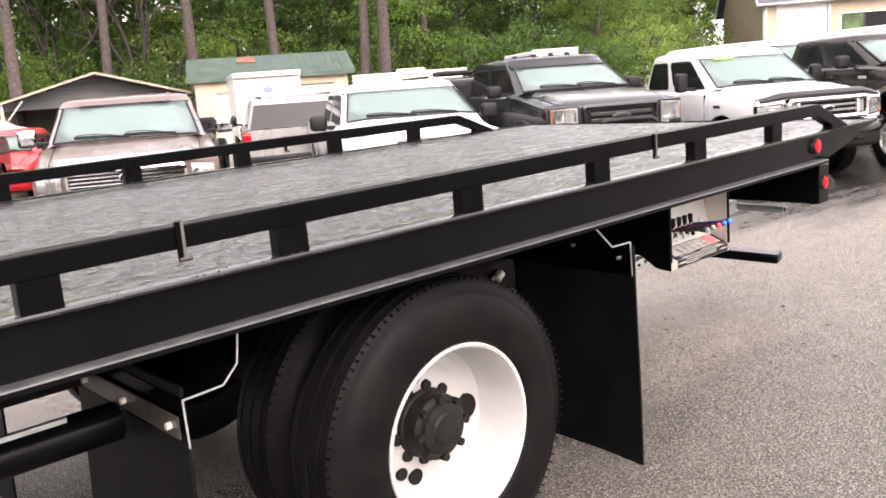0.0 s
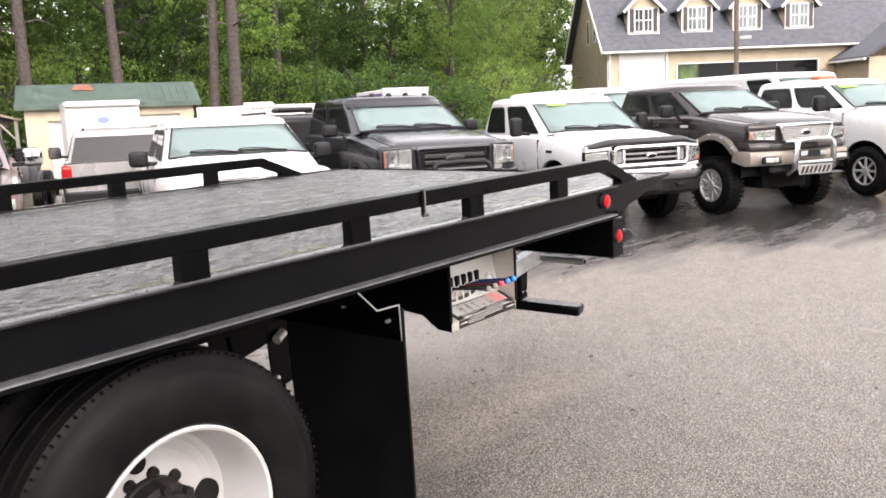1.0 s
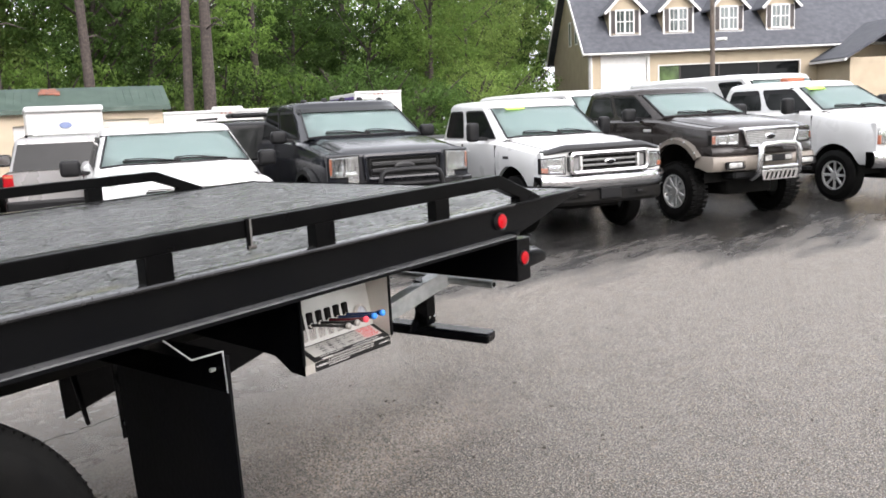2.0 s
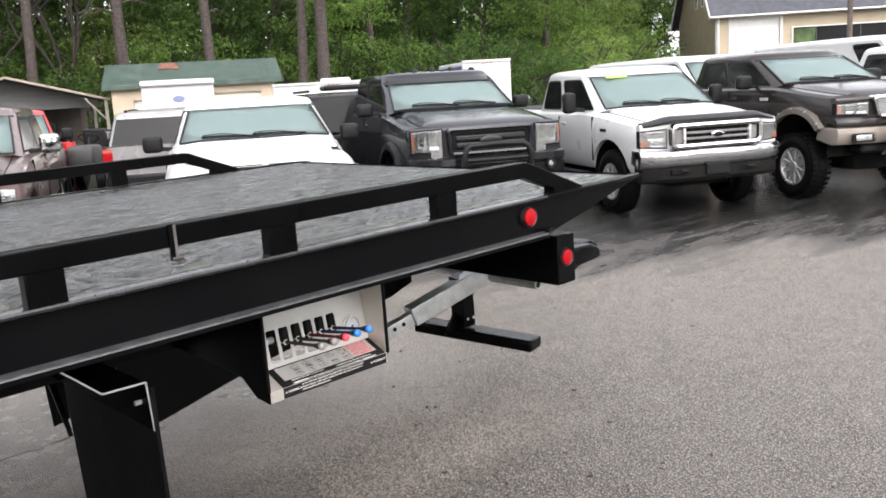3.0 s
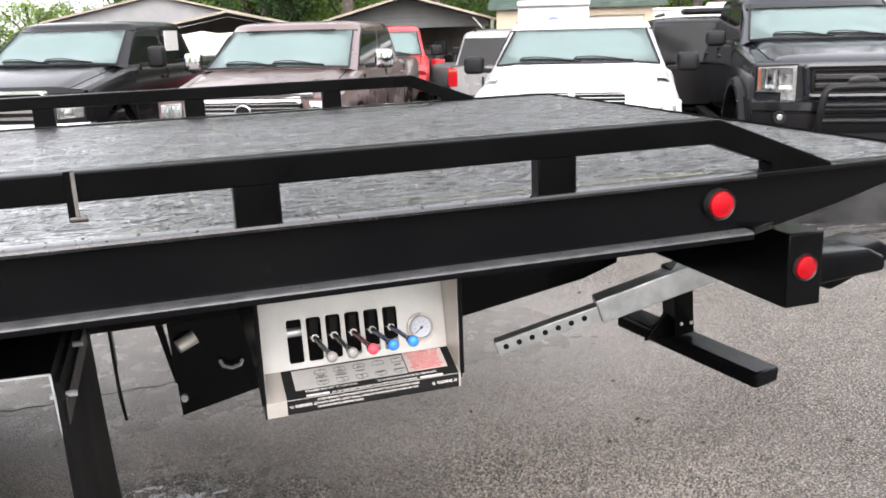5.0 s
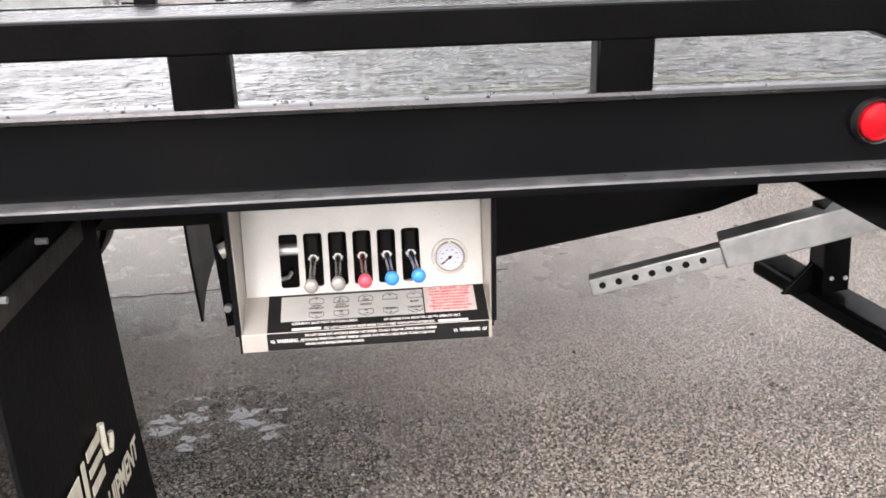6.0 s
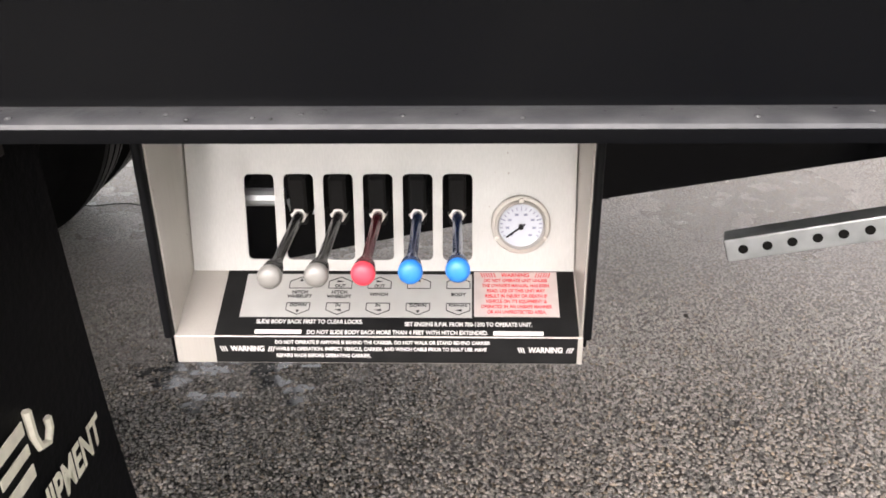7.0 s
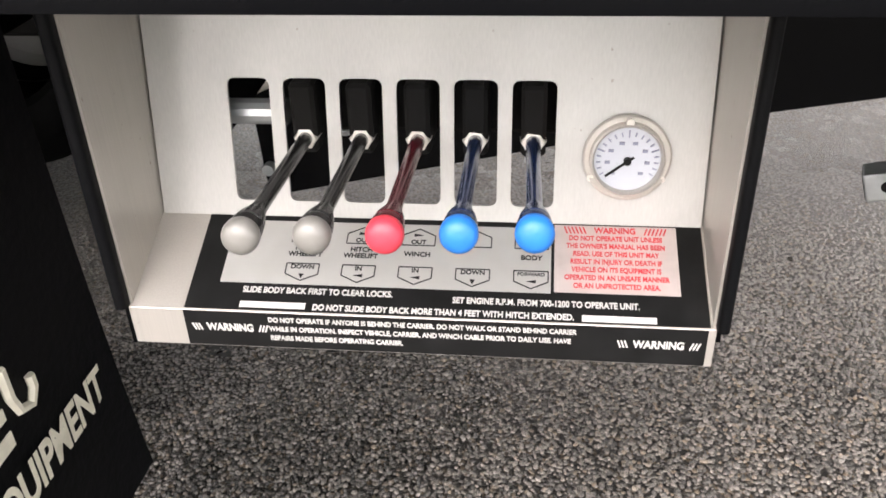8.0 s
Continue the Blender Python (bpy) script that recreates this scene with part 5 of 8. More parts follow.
    for y0, y1 in ((0.55, -0.02), (-0.06, -0.66)):
        ww = W * 0.86
        arm = [glass_pt(lerp(y0, y1, q / 6) * ww, 0.05 + 0.10 * math.sin(q / 6 * 2.2), 0.028) for q in range(7)]
        blade = [glass_pt(lerp(y0 + 0.10, y1 - 0.02, q / 6) * ww, 0.055 + 0.06 * math.sin(q / 6 * 2.0), 0.018) for q in range(7)]
        wp = part("wiper", pipe(arm, 0.006, 6), PLASTIC, T, "black wiper parked at the foot of the windscreen")
        part("wiper_blade", pipe(blade, 0.011, 6), PLASTIC, wp)
    # dark strip standing in for the reflection across the top of the glass
    if g.get("top_dark"):
        vz = [[glass_pt(lerp(-yb, yb, q / 16) * 0.94, v, o) for v, o in ((g["top_dark"], 0.024), (0.895, 0.024), (0.895, 0.006), (g["top_dark"], 0.006))] for q in range(17)]
        part("visor_band", loft(vz), GLASSDARK, T, "dark band put in for the reflection along the windscreen top", 40)
    # hood seams
    for s in (1, -1):
        mid = lerp(zh, zc, 0.5)
        seam = []
        for u, w, sz, cz, bw in ((0.16, W * 0.972, zh - hd * 0.7 - sh, zh - hd * 0.5 + 0.01, bow), (0.34, W * 0.988, zh - 0.05 - sh, zh + 0.012, bow * 0.6), (0.8, W, mid - 0.05 - sh, mid + 0.03, 0.05), (cowl + 0.05, W, belt - 0.01 - sh * 0.7, zc + 0.012, 0)):
            seam.append((-u - bw * 0.51, s * w * 0.80, lerp(sz, cz, 0.12) + 0.001))
        part("hood_seam", pipe(seam, 0.006, 5), UNDER, T)
    # side windows
    gl = g.get("side_glass", GLASSDARK)
    for s in (1, -1):
        for a, c in g["wins"]:
            q = []
            for f, v in ((a, 0.12), (c, 0.12), (c, 0.85), (a, 0.85)):
                r0 = ring(v)
                uf, ub = -r0[3][0], -r0[5][0]
                q.append((-lerp(uf, ub, f), s * (r0[3][1] + 0.006), lerp(belt - 0.01, roof - 0.08, v)))
            w_ = pane(soften(q, (0.10, 0.22, 0.16, 0.14)), gl, "side_window", 0.009, T, "dark tinted side window")
            cq = sum((Vector(p) for p in q), Vector()) / 4
            fq = [Vector(p) + Vector(((p[0] - cq.x) * 0.06, 0, (p[2] - cq.z) * 0.12)) for p in q]
            pane(soften(fq, (0.10, 0.22, 0.16, 0.14)), PLASTIC, "window_frame", 0.005, w_)
    if g.get("rear_glass"):
        q = []
        for y, v in ((0.95, 0.04), (-0.95, 0.04), (-0.94, 0.92), (0.94, 0.92)):
            r0 = ring(v)
            q.append((r0[7][0] - 0.004, y * lerp(W * 0.9, wt, v), lerp(belt - 0.01, roof - 0.08, v)))
        pane(q, GLASSDARK, "rear_window", 0.008, T, "dark rear window")

    # door seams and handles
    for s in (1, -1):
        for f in g.get("seams", (0.0, 0.47, 0.97)):
            u = lerp(cowl + 0.13, back - 0.1, f)
            part("door_gap", box(-u - 0.005, -u + 0.005, s * W * 0.985 - 0.012, s * W * 0.985 + 0.012, zb + 0.12, belt - 0.05), UNDER, T)
        for f in g.get("handles", (0.40, 0.88)):
            u = lerp(cowl + 0.13, back - 0.1, f)
            part("door_handle", box(-u - 0.10, -u + 0.05, s * W - 0.01, s * W + 0.028, belt - 0.17, belt - 0.13, 0.012, 2), g.get("handle_mat", P), T)
        part("sill_step", box(-back, -cowl - 0.1, s * (W + 0.02) - 0.08, s * (W + 0.02) + 0.05, zb - 0.10, zb - 0.03, 0.02, 2), PLASTIC, T)

    # wheels
    R, tw = g["R"], g["tw"]
    tr = W - 0.02 - tw / 2 + g.get("poke", 0.0)
    for u in (g["u1"], g["u1"] + g["wb"]):
        for s in (1, -1):
            c = (-u, s * (tr + tw / 2), R)
            rr = g.get("rr", R * 0.56)
            pr = [(0.03, rr), (0.008, rr + 0.02), (0.0, lerp(rr, R, 0.5)), (0.012, R - 0.05), (0.03, R - 0.012), (0.05, R), (tw - 0.05, R), (tw - 0.03, R - 0.012), (tw, lerp(rr, R, 0.5)), (tw - 0.03, rr)]
            w = part("wheel", spin(pr, c, (0, -s, 0), 40), RUBBER, T, "black tyre")
            if g.get("lugs"):
                lug = bmesh.new()
                for q in range(36):
                    for o, off in ((0.04, 0), (tw * 0.5, 5), (tw - 0.04, 0)):
                        box(-0.022, 0.022, -0.042, 0.042, -0.012, 0.006, 0, 1, lug, Matrix.Translation(c) @ Matrix.Rotation(radians(10 * q + off), 4, 'Y') @ Matrix.Translation((0, -s * o, R)))
                part("tread", lug, RUBBER, w)
            rimm = g.get("rim", ALLOY)
            rb_ = spin([(0.035, rr), (0.02, rr + 0.005), (0.02, rr - 0.012), (0.07, rr - 0.03), (0.10, rr * 0.6), (0.09, 0.05), (0.07, 0.045), (0.065, 0.0)], c, (0, -s, 0), 32)
            rm = part("rim", rb_, g.get("rim_back", UNDER) if g.get("spokes", 8) else rimm, w)
            sp = bmesh.new()
            for q in range(g.get("spokes", 8)):
                a = 2 * math.pi * q / g.get("spokes", 8)
                box(-g.get("spoke_w", 0.02), g.get("spoke_w", 0.02), -0.012, 0.012, 0.03, rr - 0.008, 0.004, 1, sp, Matrix.Translation((c[0], c[1] - s * 0.045, c[2])) @ Matrix.Rotation(a, 4, 'Y'))
            cyl((c[0], c[1] - s * 0.02, c[2]), (c[0], c[1] - s * 0.09, c[2]), 0.06, seg=16, bm=sp)
            spin([(0.03, rr), (0.015, rr + 0.006), (0.016, rr - 0.014), (0.05, rr - 0.022)], c, (0, -s, 0), 32, sp)
            part("rim_face", sp, rimm, w)
            if g.get("flares"):
                fl = bmesh.new()
                arc0 = [(Rw + 0.005) * 1.0, Rw + g.get("flare_w", 0.09)]
                n = 16
                A = [[], [], [], []]
                for q in range(n + 1):
                    a = radians(lerp(g.get("flare_from", 2), 178, q / n))
                    for i, (rad, y) in enumerate(((arc0[0], W - 0.04), (arc0[0], W + 0.055), (arc0[1] - 0.03, W + 0.05), (arc0[1], W - 0.02))):
                        A[i].append(fl.verts.new((-u + rad * math.cos(a), s * y, AZ + rad * math.sin(a))))
                for i in range(3):
                    for q in range(n):
                        fl.faces.new((A[i][q], A[i][q + 1], A[i + 1][q + 1], A[i + 1][q]))
                bmesh.ops.solidify(fl, geom=fl.faces[:], thickness=0.004)
                part("fender_flare", fl, g["flares"], T, g.get("flare_label", ""), 30)
    # mirrors
    mm = g.get("mirror_mat", PLASTIC)
    mh, mw = g.get("mirror_h", 0.22), g.get("mirror_w", 0.11)
    for s in (1, -1):
        u = cowl + 0.50
        y = s * (W + g.get("mirror_out", 0.15))
        z0 = belt + g.get("mirror_z", -0.02)
        mb = box(-u - 0.05, -u + 0.08, y - mw, y + mw, z0, z0 + mh, 0.05, 4)
        mr = part("mirror", mb, mm, T, g.get("mirror_label", "door mirror"))
        part("mirror_arm", bar((-u + 0.02, s * W * 0.92, z0 + 0.03), (-u + 0.01, y, z0 + 0.05), 0.05, 0.05, 0.01), PLASTIC, mr)
        part("mirror_glass", box(-u - 0.054, -u - 0.048, y - mw + 0.02, y + mw - 0.02, z0 + 0.03, z0 + mh - 0.03, 0.001), CHROME, mr)
    return T, g


def add_front(T, g, grille_y, gz0, gz1, frame_mat, bars, bar_mat, lamps, bumper_mat, bz0, bz1, hw=None, out=0.0, vert=0, amber=0.5, badge=None, fr=0.035):
    """Grille with frame and bars, headlamps and bumper on the nose."""
    W = g["W"]
    bow = g.get("bow", 0.15)
    x = -0.055 + out

    def nose(y):
        return -0.07 - bow * (abs(y) / W) ** 3
    # painted fascia, bowed like the bumper
    rings = []
    ft = min(gz1 + fr + 0.02, g["zh"] - g["hood_drop"] + 0.01)
    for q in range(17):
        y = (-0.955 + 1.91 * q / 16) * W
        e = min(1.0, max(0.0, (abs(y) / W - 0.5) / 0.3))
        fy = ft - 1.1 * g.get("shoulder", 0.0) * e * e * (3 - 2 * e)
        rings.append([(nose(y) - 0.10, y, bz1 - 0.04), (nose(y), y, bz1 - 0.04), (nose(y) + 0.006, y, lerp(bz1, fy, 0.5)), (nose(y), y, fy - 0.02), (nose(y) - 0.02, y, fy), (nose(y) - 0.10, y, fy)])
    part("fascia", loft(rings), PAINTS[g["paint"]], T, "", 24)
    part("grille_back", box(x - 0.05, x + 0.006, -grille_y, grille_y, gz0, gz1, 0.004), UNDER, T)
    gf = bmesh.new()
    outer = rounded(-grille_y - fr, grille_y + fr, gz0 - fr, gz1 + fr, 0.06)
    inner = rounded(-grille_y, grille_y, gz0, gz1, 0.04)
    va = [gf.verts.new((x + 0.028, p[0], p[1])) for p in outer]
    vb = [gf.verts.new((x + 0.034, p[0], p[1])) for p in inner]
    vc = [gf.verts.new((x - 0.05, p[0], p[1])) for p in inner]
    vd = [gf.verts.new((x - 0.05, p[0], p[1])) for p in outer]
    for i in range(len(outer)):
        j = (i + 1) % len(outer)
        for A, B in ((va, vb), (vb, vc), (vd, va)):
            gf.faces.new((A[i], A[j], B[j], B[i]))
    gr = part("grille", gf, frame_mat, T, "radiator grille with a frame and bars", 30)
    for i in range(bars):
        z = lerp(gz0, gz1, (i + 0.5) / bars)
        h = (gz1 - gz0) / bars * g.get("bar_fill", 0.42)
        part("grille_bar", box(x, x + 0.026, -grille_y, grille_y, z - h / 2, z + h / 2, 0.006), bar_mat, gr)
    for i in range(vert):
        y = lerp(-grille_y, grille_y, (i + 1) / (vert + 1))
        part("grille_bar", box(x, x + 0.028, y - 0.03, y + 0.03, gz0, gz1, 0.006), frame_mat, gr)
    if badge:
        rz, ry, mb, mo = badge
        b = spin([(0, 1.0), (0.010, 1.0), (0.014, 0.9), (0.014, 0.0)], (0, 0, 0), (1, 0, 0), 32)
        bmesh.ops.transform(b, matrix=Matrix.Translation((x + 0.032, 0, (gz0 + gz1) / 2)) @ Matrix.Diagonal((1, ry, rz, 1)), verts=b.verts)
        part("badge", b, mb, gr)
        b = spin([(0.0, 1.0), (0.018, 1.0), (0.018, 0.0)], (0, 0, 0), (1, 0, 0), 32)
        bmesh.ops.transform(b, matrix=Matrix.Translation((x + 0.030, 0, (gz0 + gz1) / 2)) @ Matrix.Diagonal((1, ry * 0.82, rz * 0.75, 1)), verts=b.verts)
        part("badge_field", b, mo, gr)
    y0, y1, z0, z1 = lamps
    def lamp_block(pts, xs, back, bev):
        b = bmesh.new()
        f = [b.verts.new((xx, p[0], p[1])) for xx, p in zip(xs, pts)]
        r = [b.verts.new((back + xx - max(xs), p[0], p[1])) for xx, p in zip(xs, pts)]
        b.faces.new(f)
        b.faces.new(r[::-1])
        for i in range(4):
            j = (i + 1) % 4
            b.faces.new((f[i], f[j], r[j], r[i]))
        bmesh.ops.recalc_face_normals(b, faces=b.faces)
        bmesh.ops.bevel(b, geom=b.edges[:], offset=bev, segments=2, affect='EDGES', profile=0.5)
        return b
    for s in (1, -1):
        pts = [(s * y0, z0), (s * y1, z0 + 0.015), (s * (y1 + 0.005), z1 - 0.02), (s * y0, z1)]
        xs = (nose(y0) + 0.044, nose(y1) + 0.044, nose(y1) + 0.038, nose(y0) + 0.038)
        hl = part("headlight", lamp_block(pts, [v - 0.016 for v in xs], nose(y0) - 0.12, 0.006), LAMPBACK, T, "wide clear headlamp with silver reflectors", 30)
        inset = [(lerp(s * (y0 + y1) / 2, p[0], 0.97), lerp((z0 + z1) / 2, p[1], 0.94)) for p in pts]
        cover = part("lens", lamp_block(inset, xs, nose(y0) + 0.039, 0.002), LENS, hl)
        cover.visible_shadow = False
        for f0, f1, tilt in ((0.08, 0.56, -0.008), (0.64, 0.92, 0.003)):
            ch = []
            for f, zf, dx in ((f0, 0.14, 0.004), (f1, 0.14, 0.004), (f1, 0.86, 0.004 - tilt), (f0, 0.86, 0.004 - tilt)):
                ch.append((s * lerp(y0, y1, f), lerp(z0, z1, zf), lerp(xs[0], xs[1], f) - 0.016 + dx))
            part("reflector", lamp_block([(p[0], p[1]) for p in ch], [p[2] for p in ch], nose(y0) - 0.05, 0.003), CHROME, hl, "", 30)
        if amber:
            ya = sorted((s * (y1 - 0.016), s * (y1 + 0.003)))
            part("turn_signal", lamp_block([(ya[0], z0 + 0.015), (ya[1], z0 + 0.015), (ya[1], z0 + (z1 - z0) * amber), (ya[0], z0 + (z1 - z0) * amber)], [nose(yy) + 0.050 for yy in (ya[0], ya[1], ya[1], ya[0])], nose(y1) - 0.02, 0.004), AMBER, hl, "amber turn signal")
    # bumper, bowed forwards
    b = bmesh.new()
    wrap = g.get("wrap", 0.0)
    hw = hw or W * (1.004 if wrap else 0.98)
    rings = []
    for q in range(13):
        y = -hw + 2 * hw * q / 12
        t = abs(y) / hw
        xf = 0.0 + out - 0.05 * t ** 2 - (0.09 if q in (0, 12) else 0)
        xf -= 0.06 * t ** 4
        xb = -wrap if wrap and q in (0, 12) else xf - 0.22 + 0.06 * t ** 4
        rings.append([(xf - 0.055, y, bz0), (xf - 0.02, y, lerp(bz0, bz1, 0.12)), (xf + 0.004, y, lerp(bz0, bz1, 0.35)), (xf + 0.014, y, lerp(bz0, bz1, 0.62)), (xf, y, lerp(bz0, bz1, 0.88)), (xf - 0.03, y, bz1), (xb, y, bz1), (xb, y, bz0)])
    part("front_bumper", loft(rings), bumper_mat, T, "front bumper", 40)
    return gr


def tube_bar(T, x, hw, z0, z1, r, material, lab, cross=None):
    """A bent push bar on the nose."""
    c = 0.10
    pts = [(x - 0.12, -hw, z0), (x, -hw * 0.98, z0 + 0.08), (x + 0.02, -hw * 0.93, z1 - c), (x + 0.01, -hw * 0.88, z1 - c * 0.35), (x, -hw * 0.76, z1), (x, 0, z1 + 0.01)]
    pts += [(a, -b_, c_) for a, b_, c_ in pts[-2::-1]]
    o = part("push_bar", pipe(pts, r, 12), material, T, lab, 50)
    for z in cross or ():
        part("cross_tube", pipe([(x, -hw * 0.95, z), (x + 0.01, 0, z), (x, hw * 0.95, z)], r * 0.8, 10), material, o, "", 50)
    return o


def screen_mark(T, g, y0, y1, v0, v1, material, nm, lab):
    """A strip stuck on the windscreen."""
    def p(y, v, o):
        u = lerp(g["cowl"], g["rf"], v) - 0.06 * (1 - 0.4 * v)
        n = Vector((g["roof"] - g["zc"], 0, g["rf"] - g["cowl"])).normalized()
        return Vector((-u, y, lerp(g["zc"], g["roof"] - 0.08, v))) + n * o
    b = bmesh.new()
    lo = [b.verts.new(p(y, v, 0.015)) for y, v in ((y0, v0), (y1, v0), (y1, v1), (y0, v1))]
    hi = [b.verts.new(p(y, v, 0.032)) for y, v in ((y0, v0), (y1, v0), (y1, v1), (y0, v1))]
    b.faces.new(lo[::-1])
    b.faces.new(hi)
    for i in range(4):
        j = (i + 1) % 4
        b.faces.new((lo[i], lo[j], hi[j], hi[i]))
    part(nm, b, material, T, lab)


def nose_of(g):
    """How far the bowed nose lies back at a width."""
    W, bow = g["W"], g.get("bow", 0.15)
    return lambda y: -0.07 - bow * (abs(y) / W) ** 3


def band(nose, y0, y1, lo, hi, out0, out1, steps=8, bm=None):
    """A strip that follows the nose from y0 to y1, between two heights that may slope, from out0 to out1 in front of it."""
    rings = []
    for q in range(steps + 1):
        f = q / steps
        y = lerp(y0, y1, f)
        a = lo if isinstance(lo, float) else lerp(lo[0], lo[1], f)
        c = hi if isinstance(hi, float) else lerp(hi[0], hi[1], f)
        e = min(0.006, (c - a) * 0.2)
        n = nose(y)
        rings.append([(n + out0, y, a), (n + out1 - e, y, a), (n + out1, y, a + e), (n + out1, y, c - e), (n + out1 - e, y, c), (n + out0, y, c)])
    return loft(rings, bm)


def dome(x, y, z, ry, rz, depth, bm=None):
    """A shallow oval dome that faces forwards."""
    b = spin([(-0.02, 1.0), (0.0, 1.0), (depth * 0.6, 0.8), (depth * 0.9, 0.5), (depth, 0.0)], (0, 0, 0), (1, 0, 0), 24)
    bmesh.ops.transform(b, matrix=Matrix.Translation((x, y, z)) @ Matrix.Diagonal((1, ry, rz, 1)), verts=b.verts)
    return merge(bm, b)


def lamp_pair(T, g, y0, y1, lo, hi, cells, amber, drop=None):
    """Headlamps that wrap the corners: a dark gap, silver housing, oval reflectors, amber signal and a clear cover."""
    nose = nose_of(g)
    for s in (1, -1):
        def run(a, c, l0, h0, o0, o1):
            return band(nose, s * lerp(y0, y1, a), s * lerp(y0, y1, c), l0, h0, o0, o1)
        lo_, hi_ = lo, hi
        hl = part("headlight", run(0, 1, lo_, hi_, -0.05, 0.012), LAMPBACK, T, "clear headlamp with silver reflectors and amber signal", 30)
        gap = band(nose, s * (y0 - 0.014), s * (y1 + 0.012), (lo[0] - 0.014, lo[1] - 0.014), (hi[0] + 0.014, hi[1] + 0.014), -0.05, 0.008)
        if drop:
            band(nose, s * (y0 - 0.014), s * (drop[0] + 0.014), drop[1] - 0.014, lo[0], -0.05, 0.008, 8, gap)
            part("reflector", band(nose, s * y0, s * drop[0], drop[1], lo[0] + 0.004, -0.05, 0.012), LAMPBACK, hl)
            part("lens", band(nose, s * (y0 + 0.004), s * (drop[0] - 0.004), drop[1] + 0.004, lo[0] + 0.002, 0.026, 0.030), LENS, hl).visible_shadow = False
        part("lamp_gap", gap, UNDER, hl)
        for fy, fz, ry, rz in cells:
            y = s * lerp(y0, y1, fy)
            z = lerp(lerp(lo[0], lo[1], fy), lerp(hi[0], hi[1], fy), fz)
            cup = bmesh.new()
            loops = []
            for grow, dx in ((1.0, 0.0), (1.0, 0.012), (0.86, 0.013), (0.55, 0.001), (0.28, 0.003)):
                loops.append([cup.verts.new((nose(s * yy) + 0.010 + dx, s * yy, zz)) for yy, zz in [(abs(y) + p * grow, z + r * grow) for p, r in rounded(-ry, ry, -rz, rz, 0.016, 3)]])
            for A, B in zip(loops, loops[1:]):
                for i in range(len(A)):
                    cup.faces.new((A[i], A[(i + 1) % len(A)], B[(i + 1) % len(A)], B[i]))
            cup.faces.new(loops[-1])
            part("reflector", cup, CHROME, hl, "", 25)
        a0, a1, b0, b1 = amber
        za = [lerp(lerp(lo[0], lo[1], f), lerp(hi[0], hi[1], f), b0) for f in (a0, a1)]
        zb = [lerp(lerp(lo[0], lo[1], f), lerp(hi[0], hi[1], f), b1) for f in (a0, a1)]
        part("turn_signal", run(a0, a1, tuple(za), tuple(zb), 0.0, 0.020), AMBER, hl, "amber turn signal")
        lens = part("lens", run(0.01, 0.99, (lo[0] + 0.004, lo[1] + 0.004), (hi[0] - 0.004, hi[1] - 0.004), 0.026, 0.030), LENS, hl)
        lens.visible_shadow = False


def nose_skin(T, g, z0, z1):
    """The painted panel behind grille and lamps."""
    nose = nose_of(g)
    W = g["W"]
    rings = []
    for q in range(17):
        y = (-0.955 + 1.91 * q / 16) * W
        n = nose(y)
        rings.append([(n - 0.10, y, z0), (n, y, z0), (n + 0.004, y, lerp(z0, z1, 0.5)), (n, y, z1 - 0.03), (n - 0.012, y, z1 - 0.008), (n - 0.03, y, z1), (n - 0.10, y, z1)])
    part("fascia", loft(rings), PAINTS[g["paint"]], T, "", 24)


def grille_ring(hw0, hw1, z0, z1, w, x0, x1, r=0.05):
    """A rounded frame, hw0 wide at its foot and hw1 at its top, w thick, from x0 to x1."""
    gf = bmesh.new()
    def taper(pts):
        return [(y * lerp(hw0, hw1, (z - z0) / (z1 - z0)) / hw1, z) for y, z in pts]
    outer = taper(rounded(-hw1, hw1, z0, z1, r))
    inner = taper(rounded(-hw1 + w, hw1 - w, z0 + w, z1 - w, max(0.012, r - w * 0.6)))
    mid = [((a[0] + c[0]) / 2, (a[1] + c[1]) / 2) for a, c in zip(outer, inner)]
    loops = [[gf.verts.new((x, p[0], p[1])) for p in pts] for x, pts in ((x0, outer), (x1 - 0.010, outer), (x1, mid), (x1 - 0.010, inner), (x0, inner))]
    for A, B in zip(loops, loops[1:]):
        for i in range(len(outer)):
            j = (i + 1) % len(outer)
            gf.faces.new((A[i], A[j], B[j], B[i]))
    return gf


def oval_badge(gr, x, z, ry, rz, rim_mat, field_mat):
    part("badge", dome(x, 0, z, ry, rz, 0.014), rim_mat, gr, "", 40)
    part("badge_field", dome(x + 0.004, 0, z, ry * 0.86, rz * 0.80, 0.014), field_mat, gr, "", 40)


def wrap_bumper(T, g, profile, material, hw, wrap, name="front_bumper", label="", out=0.0):
    """A bumper whose profile of (forwards, height) runs round the nose and back along the sides."""
    rings = []
    pts = [(-hw, wrap)] + [(lerp(-hw, hw, q / 16), 0.0) for q in range(17)] + [(hw, wrap)]
    for k, (y, wr) in enumerate(pts):
        t = abs(y) / hw
        xf = out - 0.05 * t ** 2 - 0.10 * t ** 6 - wr
        yy = y * (1.004 if wr else 1 - 0.02 * t ** 8)
        zt = profile[-1][1]
        lift = 0.3 if wr else 0.0
        ring = [(xf + dx, yy, lerp(z, zt, lift)) for dx, z in profile]
        ring += [(xf - (0.075 if wr else 0.16), yy * 0.97, zt), (xf - (0.075 if wr else 0.16), yy * 0.97, lerp(profile[0][1], zt, lift))]
        rings.append(ring)
    return part(name, loft(rings), material, T, label, 35)


